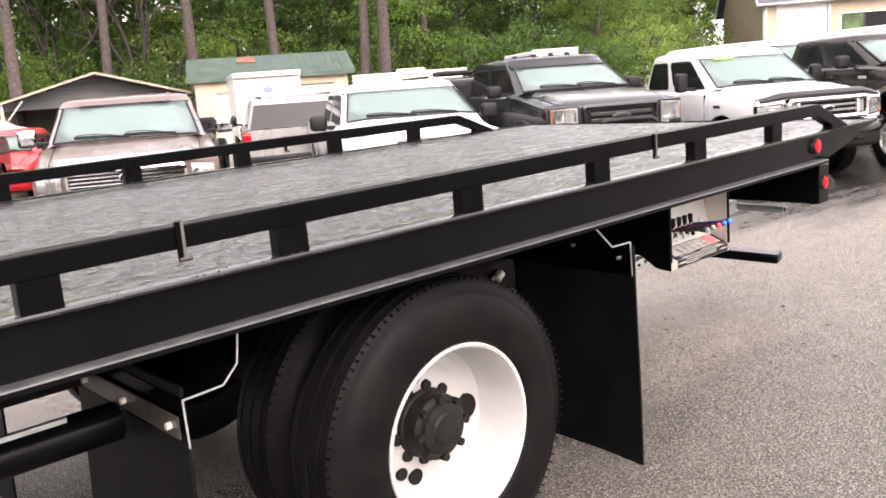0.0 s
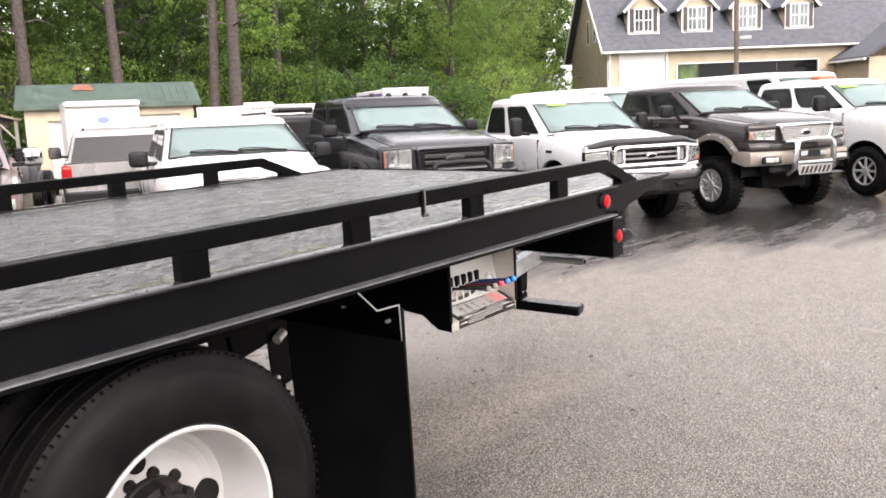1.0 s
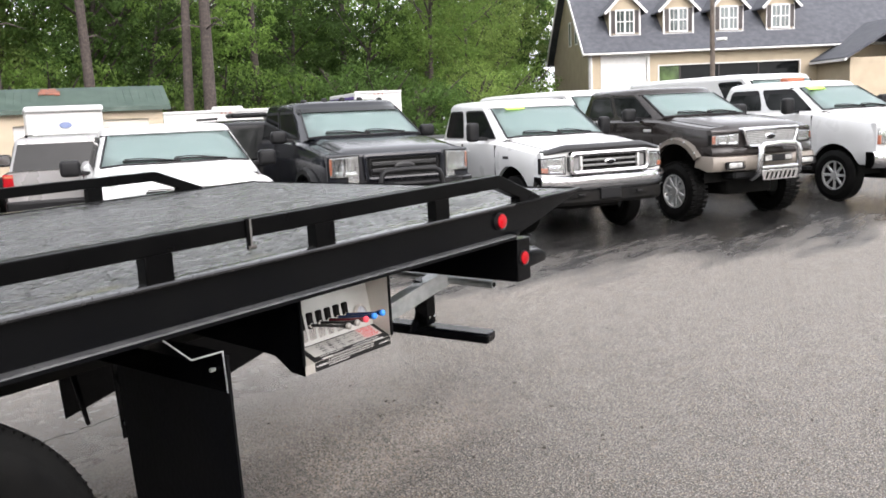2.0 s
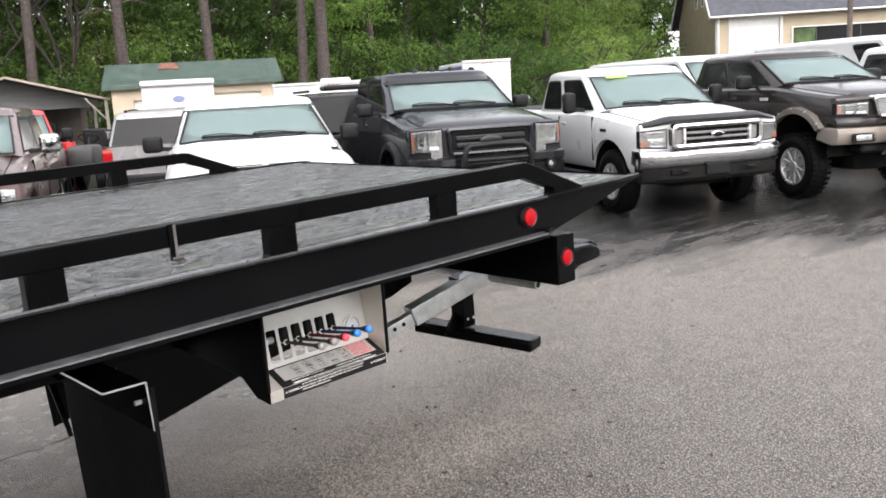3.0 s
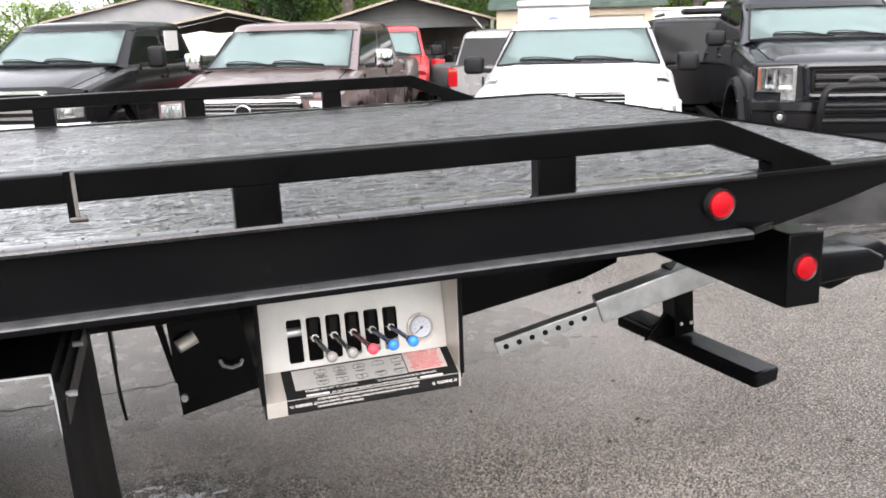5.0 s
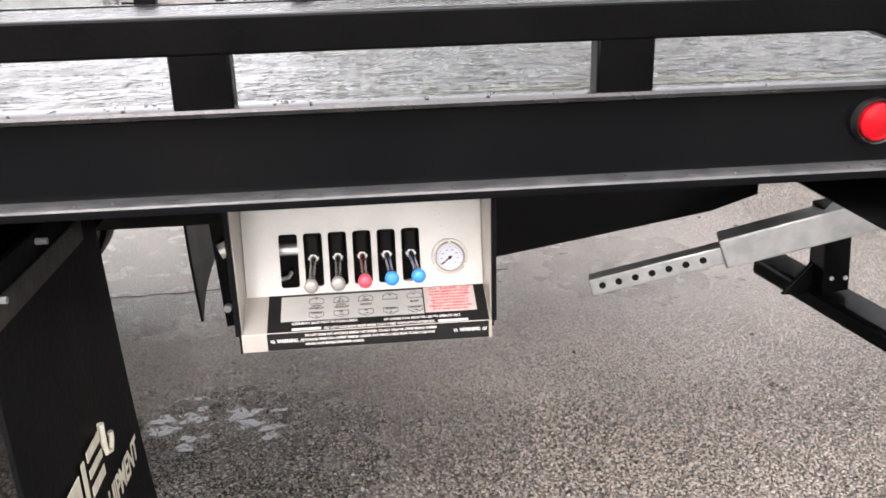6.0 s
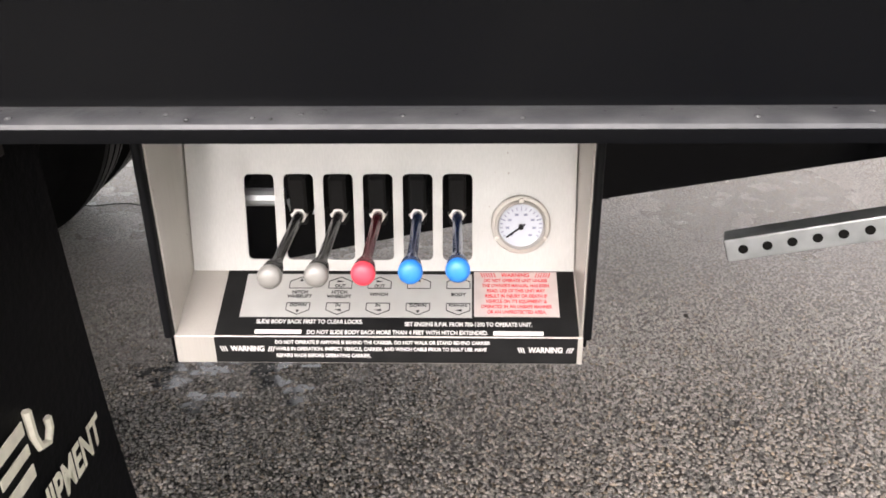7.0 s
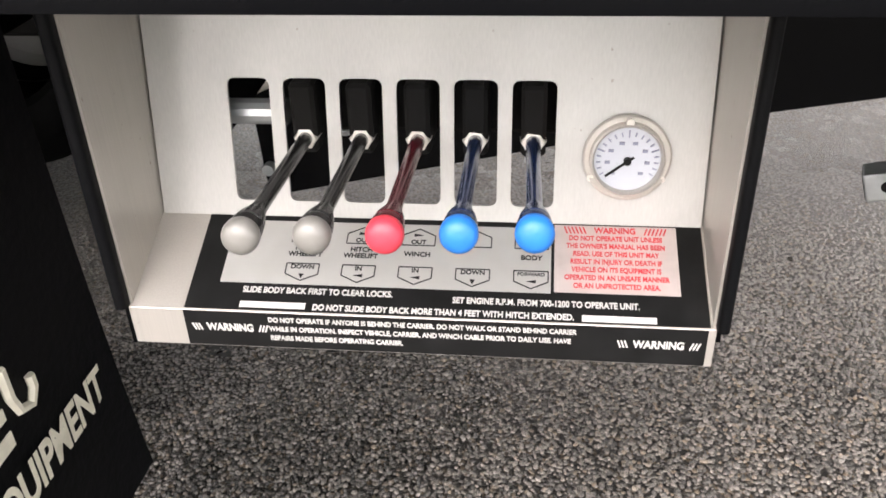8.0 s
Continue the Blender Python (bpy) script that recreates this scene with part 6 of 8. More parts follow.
def charcoal_front(T, g):
    nose_skin(T, g, 0.84, 1.235)
    part("grille_back", box(-0.11, -0.058, -0.49, 0.49, 0.93, 1.20, 0.004), UNDER, T)
    gr = part("grille", grille_ring(0.50, 0.53, 0.905, 1.225, 0.045, -0.10, -0.022, 0.05), PAINTS["charcoal"], T, "glossy black grille frame with two bars", 30)
    part("grille_bar", grille_ring(0.44, 0.455, 0.95, 1.175, 0.016, -0.075, -0.034, 0.03), FLARE, gr, "", 30)
    for z in (1.025, 1.105):
        part("grille_bar", box(-0.075, -0.030, -0.42, 0.42, z - 0.026, z + 0.026, 0.010, 2), FLARE, gr)
    for k in range(19):
        y = -0.42 + 0.84 * k / 18
        part("mesh_rib", box(-0.07, -0.052, y - 0.004, y + 0.004, 0.955, 1.17), PLASTIC, gr)
    oval_badge(gr, -0.026, 1.065, 0.135, 0.052, FLARE, PLASTIC)
    lamp_pair(T, g, 0.575, 0.905, (0.955, 0.965), (1.212, 1.195), ((0.27, 0.52, 0.072, 0.105), (0.68, 0.52, 0.050, 0.095)), (0.93, 0.995, 0.12, 0.96), (0.70, 0.875))
    wrap_bumper(T, g, [(-0.06, 0.56), (-0.01, 0.60), (0.012, 0.70), (0.012, 0.765), (-0.012, 0.778), (-0.012, 0.79), (0.016, 0.80), (0.010, 0.875), (-0.02, 0.895), (-0.07, 0.90)], PAINTS["black"], g["W"] * 1.0, 0.40, label="black front bumper with a groove")
    part("lower_valance", box(-0.25, 0.0, -0.88, 0.88, 0.40, 0.60, 0.03), PLASTIC, T)


def chrome_front(T, g):
    nose_skin(T, g, 0.78, 1.12)
    part("grille_back", box(-0.11, -0.05, -0.53, 0.53, 0.87, 1.08, 0.004), UNDER, T)
    gr = part("grille", grille_ring(0.60, 0.60, 0.825, 1.115, 0.052, -0.10, 0.004, 0.07), CHROME, T, "chrome grille frame with grey bars", 30)
    part("grille_bar", grille_ring(0.545, 0.545, 0.88, 1.06, 0.012, -0.09, -0.022, 0.03), FLARE, gr, "", 30)
    for s in (1, -1):
        part("grille_bar", box(-0.08, -0.012, *sorted((s * 0.415, s * 0.45)), 0.88, 1.06, 0.008, 2), ALLOY, gr, "upright silver grille post")
        part("side_mesh", box(-0.07, -0.035, *sorted((s * 0.452, s * 0.54)), 0.885, 1.055, 0.004), MESHGREY, gr)
    for z in (0.938, 1.004):
        part("grille_bar", box(-0.08, -0.016, -0.415, 0.415, z - 0.014, z + 0.014, 0.007, 2), MESHGREY, gr, "grey horizontal grille bar")
    for k in range(5):
        y = -0.33 + 0.165 * k
        part("mesh_rib", box(-0.075, -0.045, y - 0.005, y + 0.005, 0.885, 1.055), FLARE, gr)
    oval_badge(gr, -0.014, 0.972, 0.085, 0.036, CHROME, PAINTS["black"])
    lamp_pair(T, g, 0.625, 0.915, (0.845, 0.865), (1.055, 1.035), ((0.42, 0.68, 0.105, 0.050), (0.40, 0.22, 0.085, 0.034)), (0.74, 0.99, 0.02, 0.36))
    wrap_bumper(T, g, [(-0.055, 0.60), (-0.022, 0.625), (-0.004, 0.66), (0.004, 0.70), (0.012, 0.745), (0.004, 0.785), (-0.02, 0.812), (-0.06, 0.822)], CHROME, g["W"] * 1.005, 0.14, label="chrome front bumper")
    wrap_bumper(T, g, [(-0.10, 0.43), (-0.05, 0.44), (-0.02, 0.48), (-0.024, 0.60), (-0.05, 0.615)], UNDER, g["W"] * 0.97, 0.14, "lower_valance", "black lower valance with slots")
    part("plate_holder", box(-0.045, 0.004, -0.155, 0.155, 0.50, 0.635, 0.008), PLASTIC, T)
    for s in (1, -1):
        part("bumper_slot", box(-0.06, -0.024, *sorted((s * 0.30, s * 0.60)), 0.525, 0.60, 0.012, 2), UNDER, T)
        part("tow_hook", pipe([(-0.03, s * 0.40, 0.565), (0.01, s * 0.40, 0.57), (0.01, s * 0.48, 0.57), (-0.03, s * 0.48, 0.565)], 0.010, 8), PLASTIC, T)
    rings = []
    for q in range(25):
        y = -0.88 + 1.76 * q / 24
        t = abs(y) / 0.90
        d = max(0.0, (t - 0.60) / 0.40)
        d = d * d * (3 - 2 * d)
        xf = -0.045 - 0.17 * t ** 3
        zz = 1.180 - 0.070 * d
        h = 1 - 0.5 * d
        rings.append([(xf - 0.03, y, zz - 0.065 * h), (xf + 0.012, y, zz - 0.052 * h), (xf + 0.020, y, zz - 0.020 * h), (xf - 0.01, y, zz + 0.016), (xf - 0.09, y, zz + 0.030), (xf - 0.10, y, zz + 0.018), (xf - 0.05, y, zz - 0.03 * h)])
    part("hood_deflector", loft(rings), FLARE, T, "smoked hood deflector that droops at its ends", 50)


def lifted_front(T, g):
    nose_skin(T, g, 0.90, 1.285)
    gr = part("grille", grille_ring(0.42, 0.52, 1.02, 1.30, 0.042, -0.12, -0.012, 0.06), CHROME, T, "chrome trapezoid grille frame with grey mesh", 30)
    part("grille_mesh", slab([(-0.39, 1.05), (0.39, 1.05), (0.47, 1.268), (-0.47, 1.268)], 'x', -0.08, -0.045), MESHGREY, gr, "pale grey wire mesh")
    for k in range(9):
        z = 1.068 + 0.024 * k
        hw = lerp(0.39, 0.47, k / 8)
        part("mesh_wire", box(-0.046, -0.040, -hw, hw, z - 0.003, z + 0.003), ALLOY, gr)
    oval_badge(gr, -0.040, 1.165, 0.095, 0.042, CHROME, PAINTS["black"])
    lamp_pair(T, g, 0.535, 0.90, (1.065, 1.085), (1.225, 1.205), ((0.24, 0.52, 0.075, 0.062), (0.63, 0.5, 0.055, 0.052)), (0.90, 0.995, 0.1, 0.95))
    wrap_bumper(T, g, [(-0.06, 0.925), (-0.005, 0.93), (0.004, 0.965), (-0.012, 1.02), (-0.05, 1.05)], PAINTS["brown"], g["W"] * 0.99, 0.30, "mid_fascia", "brown upper bumper cover", out=-0.02)
    wrap_bumper(T, g, [(-0.08, 0.715), (-0.02, 0.725), (0.010, 0.775), (0.014, 0.86), (0.0, 0.915), (-0.05, 0.925)], PAINTS["tan"], g["W"] * 1.0, 0.26, label="tan front bumper")
    part("lower_valance", box(-0.30, -0.06, -0.62, 0.62, 0.60, 0.72, 0.03), PLASTIC, T)


# the row of parked pickups, nose to the lane
ROWYAW = 241.0
FLARE = mat("textured_black_flare", (0.012, 0.012, 0.0125), 0.42, 0, (0.018, 0.018, 0.018), 10, 0.1, 120, ior=1.4)
MESHGREY = mat("grey_grille_mesh", (0.22, 0.22, 0.215), 0.4, 0.4, (0.14, 0.14, 0.14), 60, 0.5, 160)
# charcoal crew cab
T, g = vehicle("pickup", "dark charcoal crew-cab pickup with black push bar and roof marker lamps", "pickup", (6.005, 4.565), ROWYAW + 1, "charcoal",
               zh=1.30, zc=1.42, belt=1.38, roof=1.92, cowl=1.36, rf=2.14, rb=3.88, back=4.0, arch=1.32, flare_w=0.10, W=0.97, zb=0.56, R=0.41, flares=FLARE, spokes=0, rim=UNDER, mirror_h=0.17, mirror_out=0.12, mirror_z=-0.02, hood_drop=0.07, wt=0.755, top_dark=0.77,
               flare_label="black bolt-on fender flare")
charcoal_front(T, g)
for s in (1, -1):
    for k in range(7):
        a = radians(20 + 140 * k / 6)
        part("flare_bolt", cyl((-g["u1"] + 0.597 * math.cos(a), s * 1.018, 0.44 + 0.597 * math.sin(a)), (-g["u1"] + 0.597 * math.cos(a), s * 1.034, 0.44 + 0.597 * math.sin(a)), 0.012, seg=8), FLARE, T)
tube_bar(T, 0.16, 0.42, 0.58, 1.02, 0.032, PLASTIC, "black tubular push bar", (0.72, 0.86))
for s in (1, -1):
    fl = part("fog_light", spin([(-0.02, 0.062), (0.014, 0.058), (0.014, 0.044), (0.004, 0.040), (0.004, 0)], (0.0, s * 0.72, 0.74), (1, 0, 0), 20), PLASTIC, T, "round fog lamp in a black ring", 40)
    part("lens", spin([(0.004, 0.030), (0.008, 0.024), (0.009, 0)], (0.0, s * 0.72, 0.74), (1, 0, 0), 20), LAMPBACK, fl)
    part("hub_cap", cyl((-g["u1"], s * 0.93, g["R"]), (-g["u1"], s * 0.99, g["R"]), 0.16, 0.13, 20), GALV, T)
for k in range(5):
    y = (k - 2) * 0.28 if k in (1, 2, 3) else (k - 2) * 0.30
    part("roof_lamp", spin([(-0.03, 0.05), (0.02, 0.045), (0.04, 0.03), (0.045, 0.0)], (-2.36, y * 0.95, 1.902 if abs(y) > 0.5 else 1.918), (0.15, 0, 1), 12), PLASTIC, T, "small dark roof marker lamp", 50)
# white extended cab
T, g = vehicle("pickup", "white extended-cab pickup with chrome grille, chrome bumper and dark hood deflector", "pickup", (8.07, 2.87), ROWYAW, "white",
               zh=1.19, zc=1.29, belt=1.25, roof=1.82, zb=0.52, R=0.40, arch=1.26, W=0.95, rim_back=ALLOY, rb=3.35, back=3.5, wins=((0.03, 0.50), (0.60, 0.95)), hood_drop=0.09, mirror_h=0.27, mirror_w=0.088, mirror_z=0.0, handles=(0.45,), seams=(0.0, 0.55, 0.97), wt=0.755)
chrome_front(T, g)
for s in (1, -1):
    part("door_badge", box(-1.18, -1.02, s * 0.949 - 0.004, s * 0.949 + 0.006, 1.02, 1.06, 0.003), PLASTIC, T)
screen_mark(T, g, -0.52, -0.22, 0.83, 0.89, YELLOWGREEN, "sticker", "neon yellow-green price sticker")
# lifted brown crew cab
T, g = vehicle("pickup", "lifted dark brown crew-cab pickup with tan flares and chrome bull bar", "pickup", (10.22, 1.50), ROWYAW + 1, "brown",
               zh=1.37, zc=1.47, belt=1.44, roof=1.92, zb=0.78, R=0.42, arch_z=0.56, W=0.94, rb=3.38, back=3.50, wins=((0.02, 0.45), (0.53, 0.90)), flares=PAINTS["tan"], lugs=True, poke=0.08, arch=1.27, hood_drop=0.08, mirror_mat=PLASTIC, mirror_out=0.14, mirror_h=0.19, spokes=10, spoke_w=0.024, rim_back=GALV, flare_w=0.10, flare_from=36, rr=0.235, rim=ALLOY, wt=0.74, u1=0.88,
               flare_label="tan painted fender flare")
lifted_front(T, g)
bb = tube_bar(T, 0.12, 0.37, 0.60, 1.06, 0.042, CHROME, "chrome bull bar", (0.75,))
part("skid_plate", slab([(-0.30, 0.58), (0.30, 0.58), (0.34, 0.72), (-0.34, 0.72)], 'x', 0.13, 0.145, 0.004), CHROME, bb, "slotted chrome skid plate")
for k in range(7):
    part("slot", slab([(-0.27 + 0.08 * k, 0.60), (-0.24 + 0.08 * k, 0.60), (-0.20 + 0.08 * k, 0.69), (-0.23 + 0.08 * k, 0.69)], 'x', 0.144, 0.148), UNDER, bb)
part("light_bar", box(0.06, 0.11, -0.26, 0.26, 0.83, 0.92, 0.01), PLASTIC, bb, "black light bar with two lamps")
for s in (1, -1):
    part("lamp", box(0.10, 0.118, s * 0.18 - 0.06, s * 0.18 + 0.06, 0.84, 0.91, 0.006), LAMPCLEAR, bb)
    part("fog_light", box(-0.03, 0.006, *sorted((s * 0.53, s * 0.77)), 0.76, 0.84, 0.02, 3), LAMPCLEAR, T)
for s in (1, -1):
    for k in range(6):
        a = radians(44 + 124 * k / 5)
        part("flare_bolt", cyl((-g["u1"] + 0.60 * math.cos(a), s * 0.975, 0.56 + 0.60 * math.sin(a)), (-g["u1"] + 0.60 * math.cos(a), s * 0.996, 0.56 + 0.60 * math.sin(a)), 0.014, seg=8), GALV, T)
    part("fog_recess", box(-0.02, -0.002, *sorted((s * 0.48, s * 0.82)), 0.745, 0.855, 0.02), PLASTIC, T)
    part("door_badge", box(-1.62, -1.45, s * 0.944 - 0.004, s * 0.944 + 0.004, 1.26, 1.30, 0.003), ALLOY, T)
# white pickup at the end of the row, and the high white van behind it
T, g = vehicle("pickup", "white crew-cab pickup with black door handles and neon windscreen sticker", "pickup", (13.15, 0.02), ROWYAW, "white",
               zh=1.33, zc=1.45, belt=1.42, roof=1.95, zb=0.58, R=0.41, W=0.96, handle_mat=PLASTIC, mirror_h=0.27, mirror_z=-0.02, wt=0.70)
add_front(T, g, 0.5, 0.90, 1.2, CHROME, 3, CHROME, (0.62, 0.90, 0.90, 1.2), CHROME, 0.55, 0.8, badge=(0.05, 0.12, CHROME, PAINTS["black"]))
screen_mark(T, g, -0.62, -0.25, 0.78, 0.90, YELLOWGREEN, "sticker", "neon yellow-green price sticker")
part("roof_light", box(-2.75, -2.55, -0.35, 0.05, 1.95, 2.03, 0.02), AMBER, T, "amber beacon bar")
# white rounded pickup
T, g = vehicle("pickup", "white pickup with black door mirrors and a rounded hood", "pickup", (3.27, 5.03), ROWYAW, "white",
               zh=1.15, zc=1.245, belt=1.18, roof=1.69, zb=0.48, R=0.38, W=0.99, mirror_h=0.19, mirror_z=-0.04, mirror_out=0.13, shoulder=0.12, hood_drop=0.06, rb=3.72, back=3.88, wins=((0.02, 0.44), (0.52, 0.93)), wt=0.74)
g["bar_fill"] = 0.22
add_front(T, g, 0.46, 0.84, 1.055, PAINTS["white"], 7, PAINTS["white"], (0.58, 0.90, 0.78, 0.95), PAINTS["white"], 0.42, 0.68, amber=0.0, vert=1, fr=0.025)
for s in (1, -1):
    b = bmesh.new()
    bmesh.ops.create_uvsphere(b, u_segments=32, v_segments=16, radius=1.0)
    bmesh.ops.transform(b, matrix=Matrix.Translation((-0.80, s * 0.82, 0.82)) @ Matrix.Diagonal((0.72, 0.165, 0.27, 1)), verts=b.verts)
    part("fender_swell", b, PAINTS["white"], T, "", 60)
# maroon pickup
T, g = vehicle("pickup", "maroon brown pickup with chrome barred grille and chrome mirrors", "pickup", (0.66, 7.20), ROWYAW + 4, "maroon",
               zh=1.09, zc=1.23, belt=1.20, roof=1.76, zb=0.48, R=0.39, W=1.02, mirror_mat=CHROME, mirror_z=0.0, wt=0.80, cowl=1.22, rf=2.08, rb=4.15, back=4.30)
add_front(T, g, 0.60, 0.78, 0.95, CHROME, 4, CHROME, (0.68, 0.93, 0.74, 0.95), PAINTS["maroon"], 0.42, 0.70, amber=0.0, badge=(0.06, 0.085, CHROME, PAINTS["black"]), fr=0.03)
rings, slot = [], []
for q in range(13):
    y = -0.72 + 1.44 * q / 12
    xf = -0.035 - 0.15 * (abs(y) / 1.02) ** 3
    rings.append([(xf - 0.06, y, 0.985), (xf, y, 0.99), (xf + 0.008, y, 1.025), (xf - 0.03, y, 1.075), (xf - 0.12, y, 1.105), (xf - 0.16, y, 1.06)])
    slot.append([(xf - 0.02, y * 0.82, 1.012), (xf + 0.014, y * 0.82, 1.014), (xf + 0.014, y * 0.82, 1.040), (xf - 0.02, y * 0.82, 1.042)])
lip = part("hood_trim", loft(rings), CHROME, T, "wide chrome hood lip with a dark slot", 40)
part("slot", loft(slot), UNDER, lip)
screen_mark(T, g, -0.55, 0.55, 0.885, 0.90, PLASTIC, "visor_band", "")
# black pickup
T, g = vehicle("pickup", "black crew-cab pickup with chrome grille and a paper in its window", "pickup", (-1.85, 8.55), ROWYAW + 6, "black",
               zh=1.17, zc=1.31, belt=1.27, roof=1.83, zb=0.5, R=0.4, W=1.0, wt=0.76, mirror_h=0.26)
add_front(T, g, 0.58, 0.82, 1.06, CHROME, 2, CHROME, (0.68, 0.94, 0.78, 0.98), CHROME, 0.46, 0.74, amber=0.0)
part("paper_notice", box(-3.25, -2.80, 0.83, 0.845, 1.32, 1.70, 0.002, 1, None, Matrix.Translation((0, 0.02, 0))), DECALWHITE, T, "white paper in the rear window")

# vehicles behind the row
PAINTS["blue"] = mat("dull_blue_paint", (0.16, 0.2, 0.34), 0.5)
rowd = Vector((math.cos(radians(ROWYAW)), math.sin(radians(ROWYAW)), 0))


def seen_from(az, d):
    return Vector((-1.66 + d * math.cos(radians(az)), -2.22 + d * math.sin(radians(az)), 0))


def tail_lamps(T, g, z0, z1, L):
    for s in (1, -1):
        t = part("tail_light", box(-L - 0.005, -L + 0.10, *sorted((s * (g["W"] - 0.16), s * (g["W"] - 0.01))), z0, z1, 0.012), REDLENS, T, "red tail light")
        part("amber_lens", box(-L - 0.010, -L + 0.02, *sorted((s * (g["W"] - 0.15), s * (g["W"] - 0.02))), z1 - 0.06, z1 - 0.02, 0.006), AMBER, t)


rear = seen_from(62.2, 14.0)
T, g = vehicle("suv", "silver sport-utility car seen from behind, dark tinted rear window", "car", rear - rowd * 5.2, ROWYAW + 180, "silver",
               L=5.2, belt=1.08, zc=1.10, zh=1.0, roof=1.60, rb=4.98, back=5.15, wins=((0.03, 0.3), (0.36, 0.62), (0.68, 0.95)), bed=False, rear_glass=True, bedtop=1.10, W=0.97, wt=0.76)
tail_lamps(T, g, 0.78, 1.06, 5.2)
part("rear_bumper", box(-5.32, -5.15, -0.95, 0.95, 0.42, 0.66, 0.04, 2), PLASTIC, T)
part("roof_rack", box(-4.8, -2.4, -0.62, -0.58, 1.56, 1.62, 0.01), PLASTIC, T)
part("roof_rack", box(-4.8, -2.4, 0.58, 0.62, 1.56, 1.62, 0.01), PLASTIC, T)
rear = seen_from(50.6, 13.5)
T, g = vehicle("suv", "black sport-utility car with roof rack and dark rear window", "car", rear + rowd * -5.0, ROWYAW + 180, "black",
               L=5.0, belt=1.12, zc=1.15, zh=1.05, roof=1.70, rb=4.88, back=4.95, wins=((0.03, 0.3), (0.36, 0.62), (0.68, 0.95)), bed=False, rear_glass=True, bedtop=1.10, W=0.97, wt=0.76)
tail_lamps(T, g, 0.78, 1.06, 5.0)
for y in (-0.6, 0.6):
    part("roof_rack", box(-4.6, -2.4, y - 0.02, y + 0.02, 1.72, 1.76, 0.01), PLASTIC, T)
part("roof_load", box(-4.2, -3.6, -0.3, 0.3, 1.74, 1.82, 0.03), PLASTIC, T)
T, g = vehicle("van", "long white panel van parked behind the pickups", "van", (13.4, 4.75), ROWYAW, "white",
               L=5.8, belt=1.35, zc=1.25, zh=1.05, roof=2.02, cowl=0.75, rf=1.5, rb=5.6, back=5.75, wins=((0.03, 0.2),), bed=False, bedtop=1.3, W=1.0, wt=0.86, seams=(0.0, 0.25), handles=(0.2,))
T, g = vehicle("van", "high-roofed white van parked behind the last pickup", "van", (16.6, 2.3), ROWYAW, "white",
               L=5.8, belt=1.45, zc=1.3, zh=1.1, roof=2.22, cowl=0.75, rf=1.4, rb=5.6, back=5.75, wins=((0.03, 0.2),), bed=False, bedtop=1.4, W=1.0, wt=0.90, seams=(0.0, 0.25), handles=(0.2,))
T, g = vehicle("suv", "red sport-utility car parked behind the maroon pickup", "car", (4.0, 14.4), ROWYAW + 12, "red",
               L=4.4, belt=1.12, zc=1.12, zh=1.02, roof=1.72, rb=4.1, back=4.3, wins=((0.03, 0.42), (0.5, 0.9)), bed=False, bedtop=1.08, W=0.9, wt=0.7)

vehicle("sedan", "low red sedan parked behind the pickups", "car", (0.83, 14.1), ROWYAW, "red",
        L=4.5, belt=0.93, zc=0.95, zh=0.84, zb=0.28, roof=1.33, cowl=1.15, rf=1.85, rb=3.3, back=3.9, wins=((0.03, 0.45), (0.5, 0.9)), bed=False, bedtop=0.92, W=0.88, wt=0.62, R=0.31, tw=0.2, u1=0.85, wb=2.7, mirror_h=0.13)


def cargo_box(name, label, c, yaw, w, d, z0, z1, body, extra=None):
    T = thing(name, label, "trailer", Matrix.Translation(c) @ Matrix.Rotation(radians(yaw), 4, 'Z'))
    part("box", box(-d, 0, -w / 2, w / 2, z0, z1, 0.03), body, T, "white panelled box body")
    for a, b_ in (((0.0, -w / 2, z0), (0.0, -w / 2, z1)), ((0.0, w / 2, z0), (0.0, w / 2, z1)), ((0.0, -w / 2, z1), (0.0, w / 2, z1)), ((0.0, -w / 2, z0), (0.0, w / 2, z0))):
        part("frame", bar(a, b_, 0.07, 0.07, 0.01), PAINTS["white"], T)
    for s in (1, -1):
        for u in (d * 0.55, d * 0.75):
            part("wheel", spin([(0, 0.12), (0.0, 0.30), (0.02, 0.34), (0.18, 0.34), (0.2, 0.3), (0.2, 0.12)], (-u, s * (w / 2 - 0.02), 0.34), (0, -s, 0), 28), RUBBER, T)
    part("axle_frame", box(-d, 0.2, -w / 2 + 0.2, w / 2 - 0.2, 0.38, z0), UNDER, T)
    for k in range(1, 4):
        part("panel_seam", box(0.0, 0.006, -w / 2 + 0.04, w / 2 - 0.04, lerp(z0, z1, k / 4) - 0.004, lerp(z0, z1, k / 4) + 0.004), LINERSTEEL, T)
    for y in (-0.12, 0, 0.12):
        part("marker_lamp", box(0.03, 0.05, y - 0.03, y + 0.03, z1 - 0.075, z1 - 0.05, 0.004), AMBER, T)
    return T


